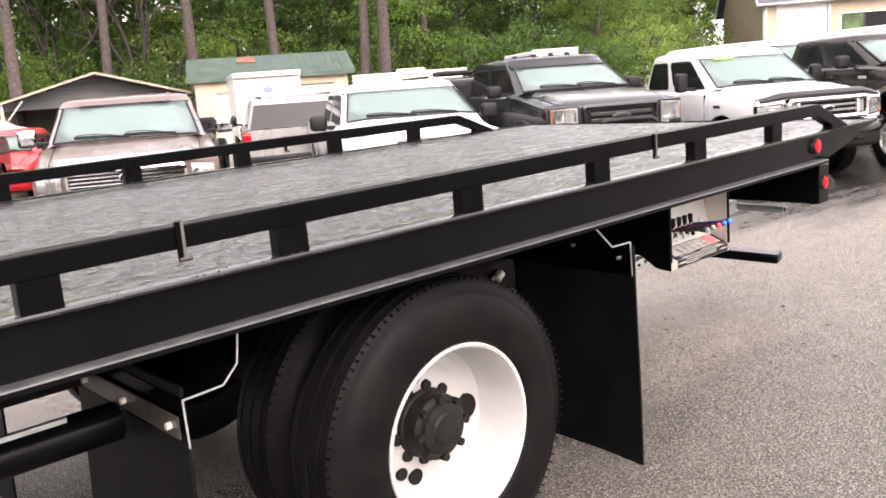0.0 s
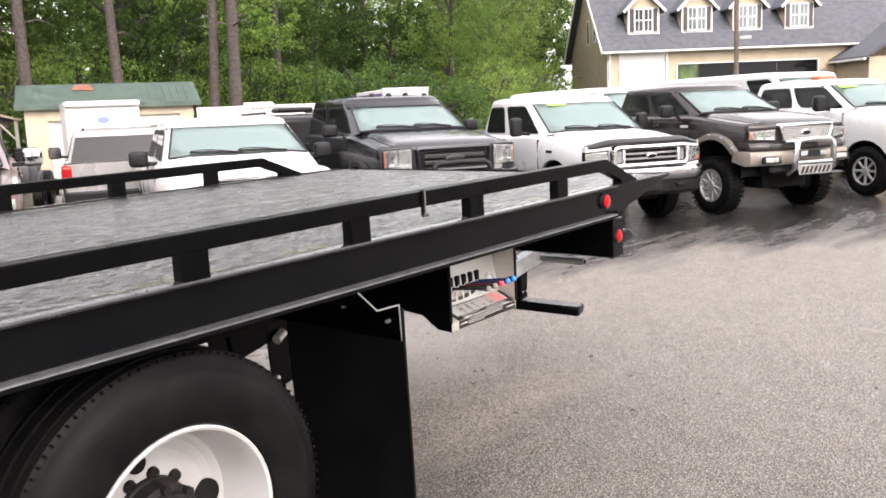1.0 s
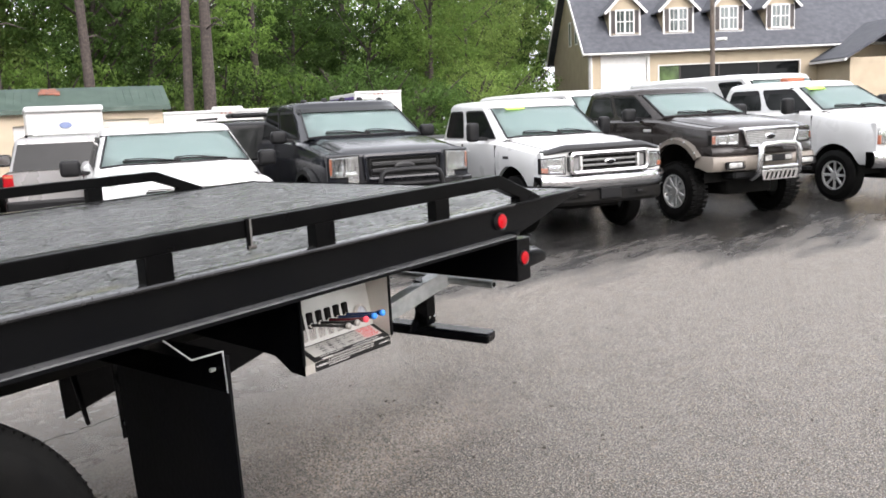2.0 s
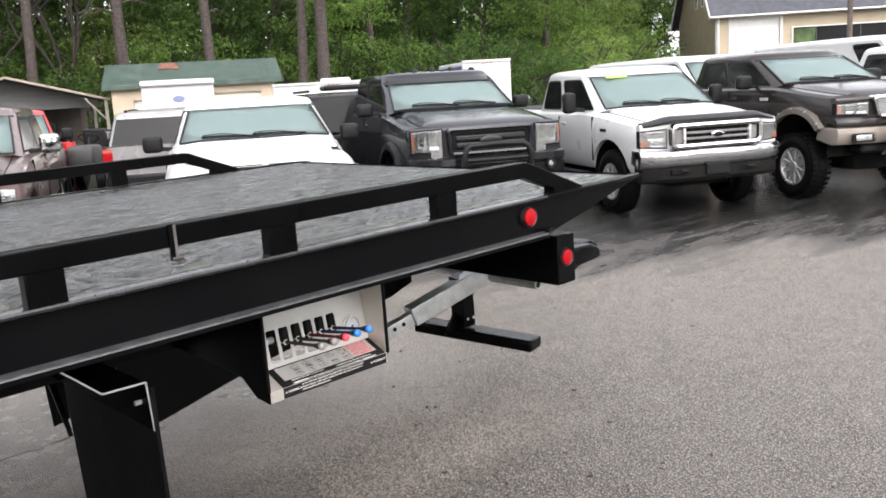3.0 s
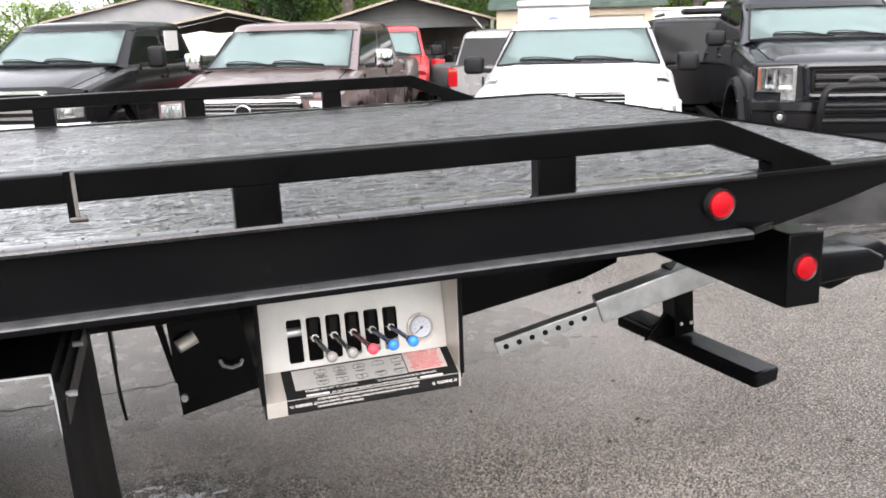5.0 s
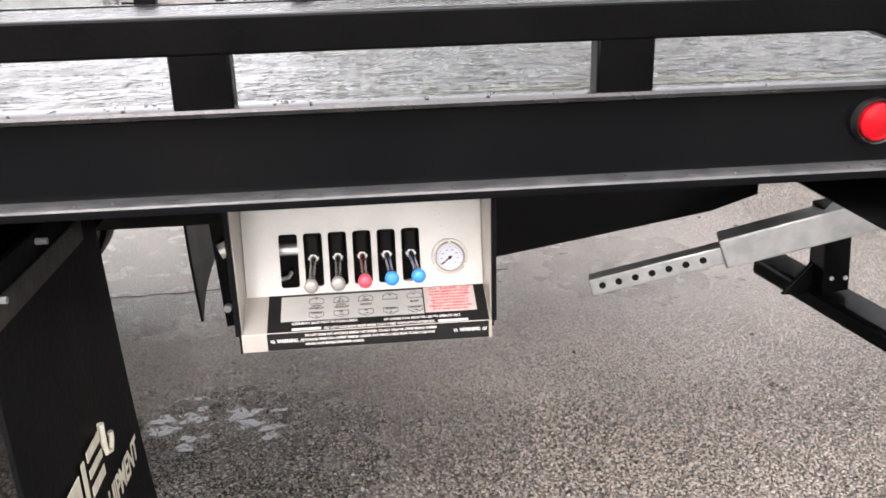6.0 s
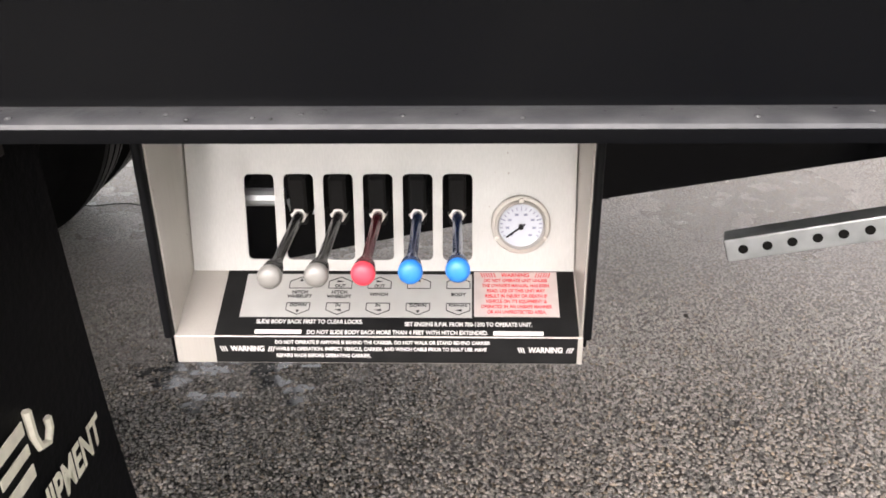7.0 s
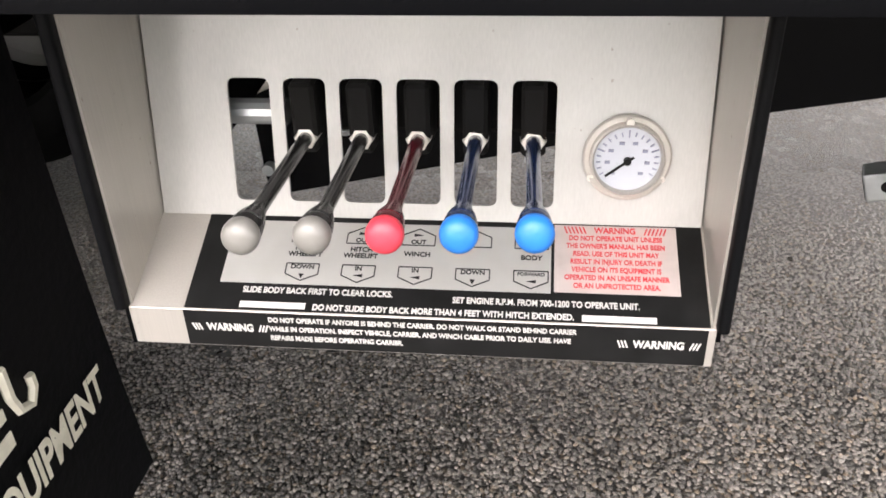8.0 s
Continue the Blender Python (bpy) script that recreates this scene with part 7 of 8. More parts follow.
WHITEBOX = mat("white_aluminium_panel", (0.56, 0.56, 0.54), 0.4, 0, (0.51, 0.51, 0.49), 1.5)
T = cargo_box("cargo_trailer", "white enclosed cargo trailer with a purple side", seen_from(42.3, 27), ROWYAW - 5, 1.50, 4.0, 0.5, 2.42, WHITEBOX)
part("side_panel", box(-3.9, -0.1, -0.768, -0.752, 0.6, 2.3), PAINTS["purple"], T, "purple painted side")
part("side_panel", box(-3.9, -0.1, 0.752, 0.768, 0.6, 2.3), PAINTS["purple"], T, "purple painted side")
T = cargo_box("box_truck", "white box truck body with marker lamps and oval badge", seen_from(61.8, 24.5), ROWYAW + 3, 1.85, 3.5, 0.5, 2.22, WHITEBOX)
b = spin([(0, 1.0), (0.012, 1.0), (0.012, 0.0)], (0, 0, 0), (1, 0, 0), 28)
bmesh.ops.transform(b, matrix=Matrix.Translation((0.012, 0.0, 1.80)) @ Matrix.Diagonal((1, 0.15, 0.08, 1)), verts=b.verts)
part("oval_badge", b, PAINTS["blue"], T, "small blue oval badge")
part("roof_cap", box(-3.5, 0.10, -0.95, 0.95, 2.14, 2.30, 0.06, 3), PAINTS["white"], T)
T = cargo_box("camper", "low white camper trailer parked behind the cars", seen_from(52.2, 26), ROWYAW - 10, 3.5, 3.0, 0.5, 2.02, WHITEBOX)
part("roof_vent", box(-1.2, -0.6, -0.4, 0.5, 2.02, 2.16, 0.04), WHITEBOX, T)


# ---- trees ----
DARKBARK = mat("dark_wet_bark", (0.02, 0.016, 0.013), 0.9, 0, (0.04, 0.033, 0.027), 9, 0.8, 25)
BARK = mat("pine_bark", (0.030, 0.023, 0.020), 0.9, 0, (0.075, 0.059, 0.051), 9, 0.9, 25)
LEAF = [mat("spring_leaves", (0.17, 0.265, 0.062), 0.6, 0, (0.115, 0.195, 0.043), 0.5, island=0.35),
        mat("yellow_green_leaves", (0.225, 0.31, 0.085), 0.6, 0, (0.16, 0.245, 0.06), 0.5, island=0.35),
        mat("dark_leaves", (0.085, 0.145, 0.038), 0.6, 0, (0.06, 0.11, 0.028), 0.5, island=0.4),
        mat("conifer_needles", (0.03, 0.055, 0.02), 0.7, 0, (0.02, 0.04, 0.014), 0.5, island=0.5)]


for lm in LEAF:
    ln_, ll_ = lm.node_tree.nodes, lm.node_tree.links
    pb = ln_["Principled BSDF"]
    tl = ln_.new("ShaderNodeBsdfTranslucent")
    src = pb.inputs["Base Color"].links[0].from_socket
    ll_.new(src, tl.inputs["Color"])
    info, vary, tree = ln_.new("ShaderNodeObjectInfo"), ln_.new("ShaderNodeMapRange"), ln_.new("ShaderNodeHueSaturation")
    vary.inputs["To Min"].default_value, vary.inputs["To Max"].default_value = 0.62, 1.3
    ll_.new(info.outputs["Random"], vary.inputs["Value"])
    ll_.new(vary.outputs["Result"], tree.inputs["Value"])
    ll_.new(src, tree.inputs["Color"])
    src = tree.outputs["Color"]
    ll_.new(src, pb.inputs["Base Color"])
    ll_.new(src, tl.inputs["Color"])
    pb.inputs["Specular IOR Level"].default_value = 0.2
    mx = ln_.new("ShaderNodeMixShader")
    mx.inputs["Fac"].default_value = 0.65
    ll_.new(pb.outputs["BSDF"], mx.inputs[1])
    ll_.new(tl.outputs["BSDF"], mx.inputs[2])
    ll_.new(mx.outputs["Shader"], ln_["Material Output"].inputs["Surface"])


def leaves(rng, centres, radii, per, size, name, material, parent):
    """Many small bent leaves in clumps."""
    n = len(centres) * per
    c = np.repeat(np.array(centres), per, axis=0)
    r = np.repeat(np.array(radii), per)[:, None]
    d = rng.normal(size=(n, 3))
    d /= np.linalg.norm(d, axis=1)[:, None]
    p = c + d * r * rng.uniform(0.25, 1.0, (n, 1)) ** 0.6 * np.array([1, 1, 0.7])
    a = rng.normal(size=(n, 3))
    a /= np.linalg.norm(a, axis=1)[:, None]
    b = np.cross(a, rng.normal(size=(n, 3)))
    b /= np.linalg.norm(b, axis=1)[:, None]
    s = size * rng.uniform(0.6, 1.4, (n, 1))
    v = np.stack([p - a * s, p + b * s * 0.45, p + a * s, p - b * s * 0.45], axis=1).reshape(-1, 3)
    me = bpy.data.meshes.new(name)
    me.from_pydata(v.tolist(), [], (np.arange(n)[:, None] * 4 + np.arange(4)).tolist())
    me.materials.append(material)
    ob = new(name, me)
    ob.parent = parent
    return ob


def limb(points, r0, r1, bm, seg=8):
    b = bmesh.new()
    P = [Vector(p) for p in points]
    rings = []
    for k, p in enumerate(P):
        d = (P[min(k + 1, len(P) - 1)] - P[max(k - 1, 0)]).normalized()
        u = d.cross(Vector((0.3, 1, 0.1))).normalized()
        w = d.cross(u)
        r = lerp(r0, r1, k / (len(P) - 1))
        rings.append([b.verts.new(p + r * (u * math.cos(2 * math.pi * a / seg) + w * math.sin(2 * math.pi * a / seg))) for a in range(seg)])
    for A, B in zip(rings, rings[1:]):
        for k in range(seg):
            j = (k + 1) % seg
            b.faces.new((A[k], A[j], B[j], B[k]))
    return merge(bm, b)


def broadleaf(seed, h, spread, low, leaf, label, clumps=330, per=42, size=0.105):
    rng = np.random.default_rng(seed)
    T = thing("tree", label, "tree", group="wood behind the lot")
    bm = bmesh.new()
    lean = rng.normal(0, 0.25, 2)
    stem = [(lean[0] * t * t * 2, lean[1] * t * t * 2, h * 0.8 * t) for t in (0, 0.25, 0.5, 0.75, 1)]
    limb(stem, 0.20, 0.06, bm, 10)
    tips = []
    for q in range(9):
        a = rng.uniform(0, 2 * math.pi)
        t0 = rng.uniform(0.25, 0.75)
        base = Vector((lean[0] * t0 * t0 * 2, lean[1] * t0 * t0 * 2, h * 0.8 * t0))
        ln = spread * rng.uniform(0.6, 1.0)
        mid = base + Vector((math.cos(a) * ln * 0.5, math.sin(a) * ln * 0.5, ln * 0.35))
        end = base + Vector((math.cos(a) * ln, math.sin(a) * ln, ln * 0.8))
        limb([base, mid, end], 0.075, 0.02, bm, 6)
        tips.append(end)
    part("trunk", bm, BARK, T)
    cs, rs = [], []
    while len(cs) < clumps:
        p = rng.uniform(-1, 1, 3)
        if np.linalg.norm(p) > 1 or np.linalg.norm(p) < 0.35:
            continue
        zz = low + (h - low) * (p[2] * 0.5 + 0.5)
        wob = 1 + 0.25 * math.sin(7 * p[0] + seed) * math.cos(5 * p[2])
        cs.append((p[0] * spread * wob, p[1] * spread * wob, zz))
        rs.append(rng.uniform(0.3, 0.75))
    leaves(rng, cs, rs, per, size, "crown", leaf, T)
    return T


def pine(seed, h, r, label):
    rng = np.random.default_rng(seed)
    T = thing("pine_tree", label, "tree", group="pines behind the lot")
    bm = bmesh.new()
    l = rng.normal(0, 0.75, 2)
    limb([(l[0] * t, l[1] * t, h * t) for t in (0, 0.15, 0.3, 0.45, 0.6, 0.8, 1)], r, r * 0.35, bm, 12)
    for q in range(10):
        z = rng.uniform(0.30, 0.95) * h
        a = rng.uniform(0, 2 * math.pi)
        ln = rng.uniform(0.8, 2.6)
        b0 = Vector((l[0] * z / h, l[1] * z / h, z))
        limb([b0, b0 + Vector((math.cos(a) * ln * 0.5, math.sin(a) * ln * 0.5, 0.15)), b0 + Vector((math.cos(a) * ln, math.sin(a) * ln, -0.1))], 0.05, 0.015, bm, 5)
    part("trunk", bm, BARK, T, "tall bare pine trunk with flaking bark")
    cs = [(rng.normal(0, 1.7), rng.normal(0, 1.7), h * rng.uniform(0.62, 1.0)) for _ in range(110)]
    leaves(rng, cs, [rng.uniform(0.4, 0.9) for _ in cs], 24, 0.14, "crown", LEAF[3], T)
    return T


def conifer(seed, h, w, label):
    rng = np.random.default_rng(seed)
    T = thing("conifer", label, "tree", group="wood behind the lot")
    part("trunk", limb([(0, 0, 0), (0, 0, h * 0.5), (0, 0, h)], 0.18, 0.03, bmesh.new()), BARK, T)
    cs, rs = [], []
    for q in range(420):
        z = rng.uniform(0.02, 1)
        a = rng.uniform(0, 2 * math.pi)
        rad = w * (1 - z) ** 0.8 * rng.uniform(0.55, 1.05)
        cs.append((rad * math.cos(a), rad * math.sin(a), h * z))
        rs.append(rng.uniform(0.2, 0.5))
    leaves(rng, cs, rs, 26, 0.12, "crown", LEAF[3], T)
    return T


def forked(seed, h, label):
    """A dark many-limbed tree whose branches show below a thin crown."""
    rng = np.random.default_rng(seed)
    T = thing("tree", label, "tree", group="wood behind the lot")
    bm = bmesh.new()
    cs, rs = [], []
    base = Vector((0, 0, h * 0.18))
    limb([(0, 0, 0), (0.04, 0, h * 0.09), base], 0.22, 0.17, bm, 10)

    def grow(p, d, ln, r, level):
        pts = [p]
        for q in range(3):
            d = (d + Vector(rng.normal(0, 0.16, 3)) + Vector((0, 0, 0.06))).normalized()
            pts.append(pts[-1] + d * ln / 3)
        limb(pts, r, r * 0.6, bm, 7)
        if level == 0:
            cs.append(tuple(pts[-1]))
            rs.append(rng.uniform(0.4, 0.8))
            return
        for q in range(3 if level > 1 else 2):
            side = Vector((rng.normal(0, 1), rng.normal(0, 1), rng.uniform(0.0, 0.5)))
            grow(pts[-1] if q else pts[2], (d + side * 0.55).normalized(), ln * rng.uniform(0.65, 0.85), r * 0.62, level - 1)
    for q in range(4):
        a = q * 1.57 + rng.uniform(-0.5, 0.5)
        grow(base, Vector((math.cos(a) * 0.55, math.sin(a) * 0.55, 1)).normalized(), h * 0.27, 0.095, 3)
    part("trunk", bm, DARKBARK, T, "dark forked trunk with many limbs")
    leaves(rng, cs, rs, 60, 0.12, "crown", LEAF[1], T)
    return T


def polar(az, d):
    return Vector((-0.5 + d * math.cos(radians(az)), -2.0 + d * math.sin(radians(az)), 0))


BROAD = [broadleaf(11, 13, 3.6, 2.2, LEAF[0], "green broadleaf tree in young spring leaf"), broadleaf(12, 15, 4.0, 3.0, LEAF[1], "pale yellow-green broadleaf tree in spring leaf"),
         broadleaf(13, 12, 3.4, 1.4, LEAF[2], "dark green broadleaf tree with dense crown"), broadleaf(14, 16, 4.2, 3.6, LEAF[0], "tall green broadleaf tree with forked limbs")]
BUSH = [broadleaf(21, 4.2, 2.4, 0.2, LEAF[0], "green undergrowth shrub below the trees", 150, 38, 0.085), broadleaf(22, 5.0, 2.6, 0.2, LEAF[1], "pale green undergrowth shrub below the trees", 150, 38, 0.085),
        broadleaf(23, 3.6, 2.6, 0.1, LEAF[2], "dark undergrowth shrub below the trees", 150, 38, 0.085)]
PINES = [pine(31, 17, 0.27, "tall pine with a bare grey-brown trunk"), pine(32, 19, 0.24, "slim tall pine with a bare trunk"), pine(33, 18, 0.30, "thick tall pine with flaking bark")]
FORK = [forked(51, 14, "dark many-limbed tree with thin spring leaves"), forked(52, 12, "forked dark-limbed tree with thin spring leaves")]
CONIF = conifer(41, 11, 2.6, "dark dense conifer reaching down to the ground")
prg = random.Random(5)


def put(first, src, az, d, s=1.0):
    m = Matrix.Translation(polar(az, d)) @ Matrix.Rotation(prg.uniform(0, 6.28), 4, 'Z') @ Matrix.Scale(s, 4)
    if src.get("used"):
        c = copy_thing(src, m)
        c.scale = (s, s, s)
        return c
    src["used"] = 1
    src.matrix_world = m
    return src


for az, d, k in ((77.3, 37, 0), (71.8, 40, 1), (66.4, 40, 2), (61.1, 40, 0), (55.6, 38, 1), (54.2, 37.5, 2), (50.8, 46, 1), (83.5, 42, 2), (45, 52, 1)):
    put(0, PINES[k], az, d)
for az in range(16, 112, 4):
    for d, lo in ((47, 39), (56, 37), (70, 12)):
        if az > 88 or az < lo or (az > 60 and d == 70) or (62 < az < 100 and d == 56 and az % 8) or (78 < az < 110 and d == 47 and az % 8):
            continue
        put(0, BROAD[((0, 2, 2, 3) if az < 62 else (0, 1, 2, 3) if az < 76 else (0, 1, 3, 1))[prg.randrange(4)]], az + prg.uniform(-1.8, 1.8), d + prg.uniform(-2.5, 2.5), prg.uniform(0.85, 1.2))
for az in range(39, 112, 3):
    put(0, BUSH[(0, 2, 2)[prg.randrange(3)] if az < 62 else prg.randrange(3)], az + prg.uniform(-1.2, 1.2), 43 + prg.uniform(-1.5, 2), prg.uniform(0.8, 1.25) * (0.75 if az > 89 else 1))
for az in range(39, 112, 4):
    put(0, BUSH[(0, 2, 2)[prg.randrange(3)] if az < 62 else prg.randrange(3)], az + prg.uniform(-1.2, 1.2), 52 + prg.uniform(-1.5, 2), prg.uniform(1.0, 1.5) * (0.65 if az > 89 else 1))
for az, d, k in ((69.8, 42.5, 0), (74.2, 44, 1), (79.5, 45, 1)):
    put(0, FORK[k], az, d)
put(0, CONIF, 82.5, 40, 1.0)
for src, az, d, sc in ((1, 36.6, 52, 0.8), (1, 35.0, 62, 1.0), (3, 38.0, 60, 1.0), (1, 32.5, 72, 1.1)):
    put(0, BROAD[src], az, d, sc)
for src, az, d, sc in ((3, 33.0, 84, 1.25), (0, 36.0, 80, 1.25)):
    put(0, BROAD[src], az, d, sc)
for src, az, d, sc in ((0, 34.6, 50, 1.0), (1, 36.5, 46, 0.9), (0, 33.2, 58, 1.2)):
    put(0, BUSH[src], az, d, sc)
# unseen trees added behind the camera to darken what paint and chrome reflect
for az in range(118, 350, 21):
    put(0, BROAD[prg.randrange(4)], az + prg.uniform(-2, 2), 30 + prg.uniform(-2, 6), prg.uniform(0.9, 1.2))
    put(0, BUSH[prg.randrange(3)], az + prg.uniform(-2, 2), 27 + prg.uniform(-2, 2), prg.uniform(0.9, 1.3))
# taller woods closing the distance
for k, az in enumerate(range(39, 92, 6)):
    c = put(0, BUSH[(0, 2, 0, 1)[k % 4]], az + prg.uniform(-1.5, 1.5), 88 + prg.uniform(-5, 5), prg.uniform(3.0, 3.7))
    c.name = "tree"
    tagged(c, "broad green tree in the far woods behind the lot", "tree")

# ---- the house with the dormers ----
SIDING = mat("tan_lap_siding", (0.40, 0.33, 0.23), 0.7, 0, (0.35, 0.29, 0.205), 1.5, 0.05, 30)
SHINGLE = mat("slate_grey_shingles", (0.045, 0.048, 0.058), 0.85, 0, (0.075, 0.078, 0.088), 3, 0.5, 12)
WHITE = mat("white_trim_paint", (0.64, 0.63, 0.605), 0.5, 0, (0.58, 0.57, 0.545), 5)
SHUTTER = mat("dark_shutter", (0.03, 0.022, 0.02), 0.5)
PANE = mat("house_window_glass", (0.10, 0.12, 0.12), 0.08, 0.3, (0.05, 0.06, 0.06), 1.2, rvar=0.02)
# green of reflected trees painted into the pane's colour
LEAFPANE = mat("tree_toned_glass", (0.09, 0.14, 0.05), 0.1, 0.2, (0.03, 0.05, 0.02), 2, rvar=0.02)


def house():
    fy = math.degrees(math.atan2(-0.751, 0.66))
    H = thing("house", "tan two-storey house with slate roof, four dormers and a garage door", "house", Matrix.Translation((47.96, 24.37, 0)) @ Matrix.Rotation(radians(fy), 4, 'Z'))
    Wd, D, E, R = 24.0, 11.5, 5.25, 10.6
    # front wall with its openings
    w = box(0, Wd, 0, 0.2, 0, E)
    c = box(0.87, 3.73, -0.3, 0.5, 0.05, 4.70)
    box(4.5, 13.7, -0.3, 0.5, 0.6, 4.05, 0, 1, c)
    part("wall", cut(w, c), SIDING, H, "tan lap-sided front wall", 0)
    gable = slab([(0.21, 0), (D, 0), (D, E), (D / 2, R - 0.1), (0.21, E)], 'x', 0, 0.2)
    part("wall", gable, SIDING, H, "tan gable wall", 0)
    part("wall", slab([(0.21, 0), (D, 0), (D, E), (D / 2, R - 0.1), (0.21, E)], 'x', Wd - 0.2, Wd), SIDING, H, "", 0)
    part("wall", box(0.2, Wd - 0.2, D - 0.2, D, 0, E), SIDING, H, "", 0)
    boards = bmesh.new()
    for k in range(26):
        z = 0.2 * k + 0.1
        box(-0.018, 0.0, 0.15, D - 0.05, z, z + 0.185, 0, 1, boards)
    for k in range(25):
        z = E + 0.2 * k
        half = (D / 2) * (1 - (z + 0.2 - E) / (R - E))
        if half > 0.3:
            box(-0.018, 0.0, D / 2 - half, D / 2 + half, z, z + 0.185, 0, 1, boards)
    tagged(part("siding", boards, SIDING, H, "overlapping tan siding boards", 0), kind="stuff")
    sl = (R - E) / (D / 2)
    part("roof", slab([(-0.5, E - 0.5 * sl + 0.25), (D / 2, R + 0.12), (D / 2, R - 0.08), (-0.5, E - 0.5 * sl + 0.05)], 'x', -0.5, Wd + 0.5), SHINGLE, H, "dark slate-grey shingle roof slope", 0)
    part("roof", slab([(D + 0.5, E - 0.5 * sl + 0.25), (D / 2, R + 0.12), (D / 2, R - 0.08), (D + 0.5, E - 0.5 * sl + 0.05)], 'x', -0.5, Wd + 0.5), SHINGLE, H, "", 0)
    part("gutter", box(-0.5, Wd + 0.5, -0.62, -0.5, E - 0.40, E - 0.29, 0.02), WHITE, H, "white eaves gutter")
    part("soffit", box(-0.3, Wd + 0.3, -0.5, 0, E - 0.42, E - 0.36), WHITE, H)
    for a, b_ in (((-0.52, -0.55, E - 0.4), (-0.52, D / 2, R + 0.05)), ((-0.52, D + 0.55, E - 0.4), (-0.52, D / 2, R + 0.05))):
        part("bargeboard", bar(a, b_, 0.06, 0.25), WHITE, H)
    for x in (-0.03, ):
        part("corner_board", box(x - 0.02, x + 0.14, -0.03, 0.16, 0, E), WHITE, H)
    part("downpipe", box(0.02, 0.14, -0.16, -0.04, 0, E - 0.3, 0.02), WHITE, H)
    gd = part("garage_door", box(0.87, 3.73, 0.08, 0.14, 0.05, 4.70), WHITE, H, "closed white sectional garage door")
    for k in range(1, 7):
        part("door_panel", box(0.9, 3.70, 0.06, 0.08, 0.05 + 0.66 * k - 0.62, 0.05 + 0.66 * k, 0.02), WHITE, gd)
    for x0, x1, z0, z1 in ((0.72, 0.87, 0, 4.85), (3.73, 3.88, 0, 4.85), (0.72, 3.88, 4.70, 4.86), (4.42, 4.5, 0.5, 4.12), (13.7, 13.78, 0.5, 4.12), (4.42, 13.78, 4.05, 4.12)):
        part("trim", box(x0, x1, -0.05, 0.0, z0, z1), WHITE, H)
    part("shop_window", box(5.95, 13.7, 0.12, 0.16, 0.6, 4.05), GLASSDARK, H, "long dark shop window")
    part("shop_window", box(4.5, 5.85, 0.12, 0.16, 0.6, 4.05), LEAFPANE, H, "pane toned green for reflected trees")
    for x in (5.85, 8.4, 11.0):
        part("mullion", box(x, x + 0.07, 0.06, 0.12, 0.6, 4.05), SHUTTER, H)
    part("mullion", box(5.95, 11.5, 0.05, 0.11, 2.55, 2.62), WHITE, H)
    for x in (7.2, 9.3, 10.8):
        part("notice", box(x, x + 0.4, 0.10, 0.118, 2.05, 2.5), WHITE, H)
    # dormers
    for x0, x1 in ((1.49, 3.53), (4.99, 7.01), (8.35, 10.28), (11.79, 13.68)):
        xc, wd = (x0 + x1) / 2, (x1 - x0)
        d = thing("dormer", "", "")
        d.parent = H
        z0, z1, ap = 6.05, 7.75, 8.75
        yf = (z0 - E) / sl - 0.12
        front = slab([(x0, z0), (x1, z0), (x1, z1), (xc, ap), (x0, z1)], 'y', yf, yf + 0.12)
        body = merge(front, slab([(x0 + 0.02, z0), (x1 - 0.02, z0), (x1 - 0.02, z1), (xc, ap - 0.05), (x0 + 0.02, z1)], 'y', yf + 0.12, yf + 3.2))
        me_ob = part("dormer", body, SIDING, H, "tan roof dormer with white trim", 0)
        bpy.data.objects.remove(d)
        for s in (-1, 1):
            rr = slab([(xc, ap + 0.12), (xc + s * (wd / 2 + 0.35), z1 - 0.25), (xc + s * (wd / 2 + 0.35), z1 - 0.35), (xc, ap)], 'y', yf - 0.3, yf + 3.2)
            part("dormer_roof", rr, SHINGLE, me_ob, "", 0)
            part("dormer_trim", bar((xc, yf - 0.32, ap + 0.06), (xc + s * (wd / 2 + 0.35), yf - 0.32, z1 - 0.3), 0.05, 0.16), WHITE, me_ob)
            part("shutter", box(*sorted((xc + s * 0.62, xc + s * 0.90)), yf - 0.05, yf, z0 + 0.18, z1 - 0.1), SHUTTER, me_ob, "dark louvred shutter")
            part("dormer_trim", box(*sorted((xc + s * (wd / 2 - 0.10), xc + s * wd / 2)), yf - 0.04, yf, z0, z1), WHITE, me_ob)
        win = part("window", box(xc - 0.58, xc + 0.58, yf - 0.03, yf - 0.01, z0 + 0.18, z1 - 0.1), PANE, me_ob, "white-framed double sash window")
        for a0, a1, c0, c1 in ((-0.62, -0.54, 0.14, 1.65), (0.54, 0.62, 0.14, 1.65), (-0.05, 0.05, 0.14, 1.65), (-0.62, 0.62, 0.12, 0.22), (-0.62, 0.62, 1.56, 1.66), (-0.58, 0.58, 0.87, 0.93), (-0.32, -0.29, 0.2, 1.6), (0.29, 0.32, 0.2, 1.6)):
            part("sash_bar", box(xc + a0, xc + a1, yf - 0.06, yf - 0.03, z0 + c0, z0 + c1), WHITE, win)
        part("sill", box(xc - wd / 2, xc + wd / 2, yf - 0.1, yf, z0 - 0.06, z0 + 0.06), WHITE, me_ob)
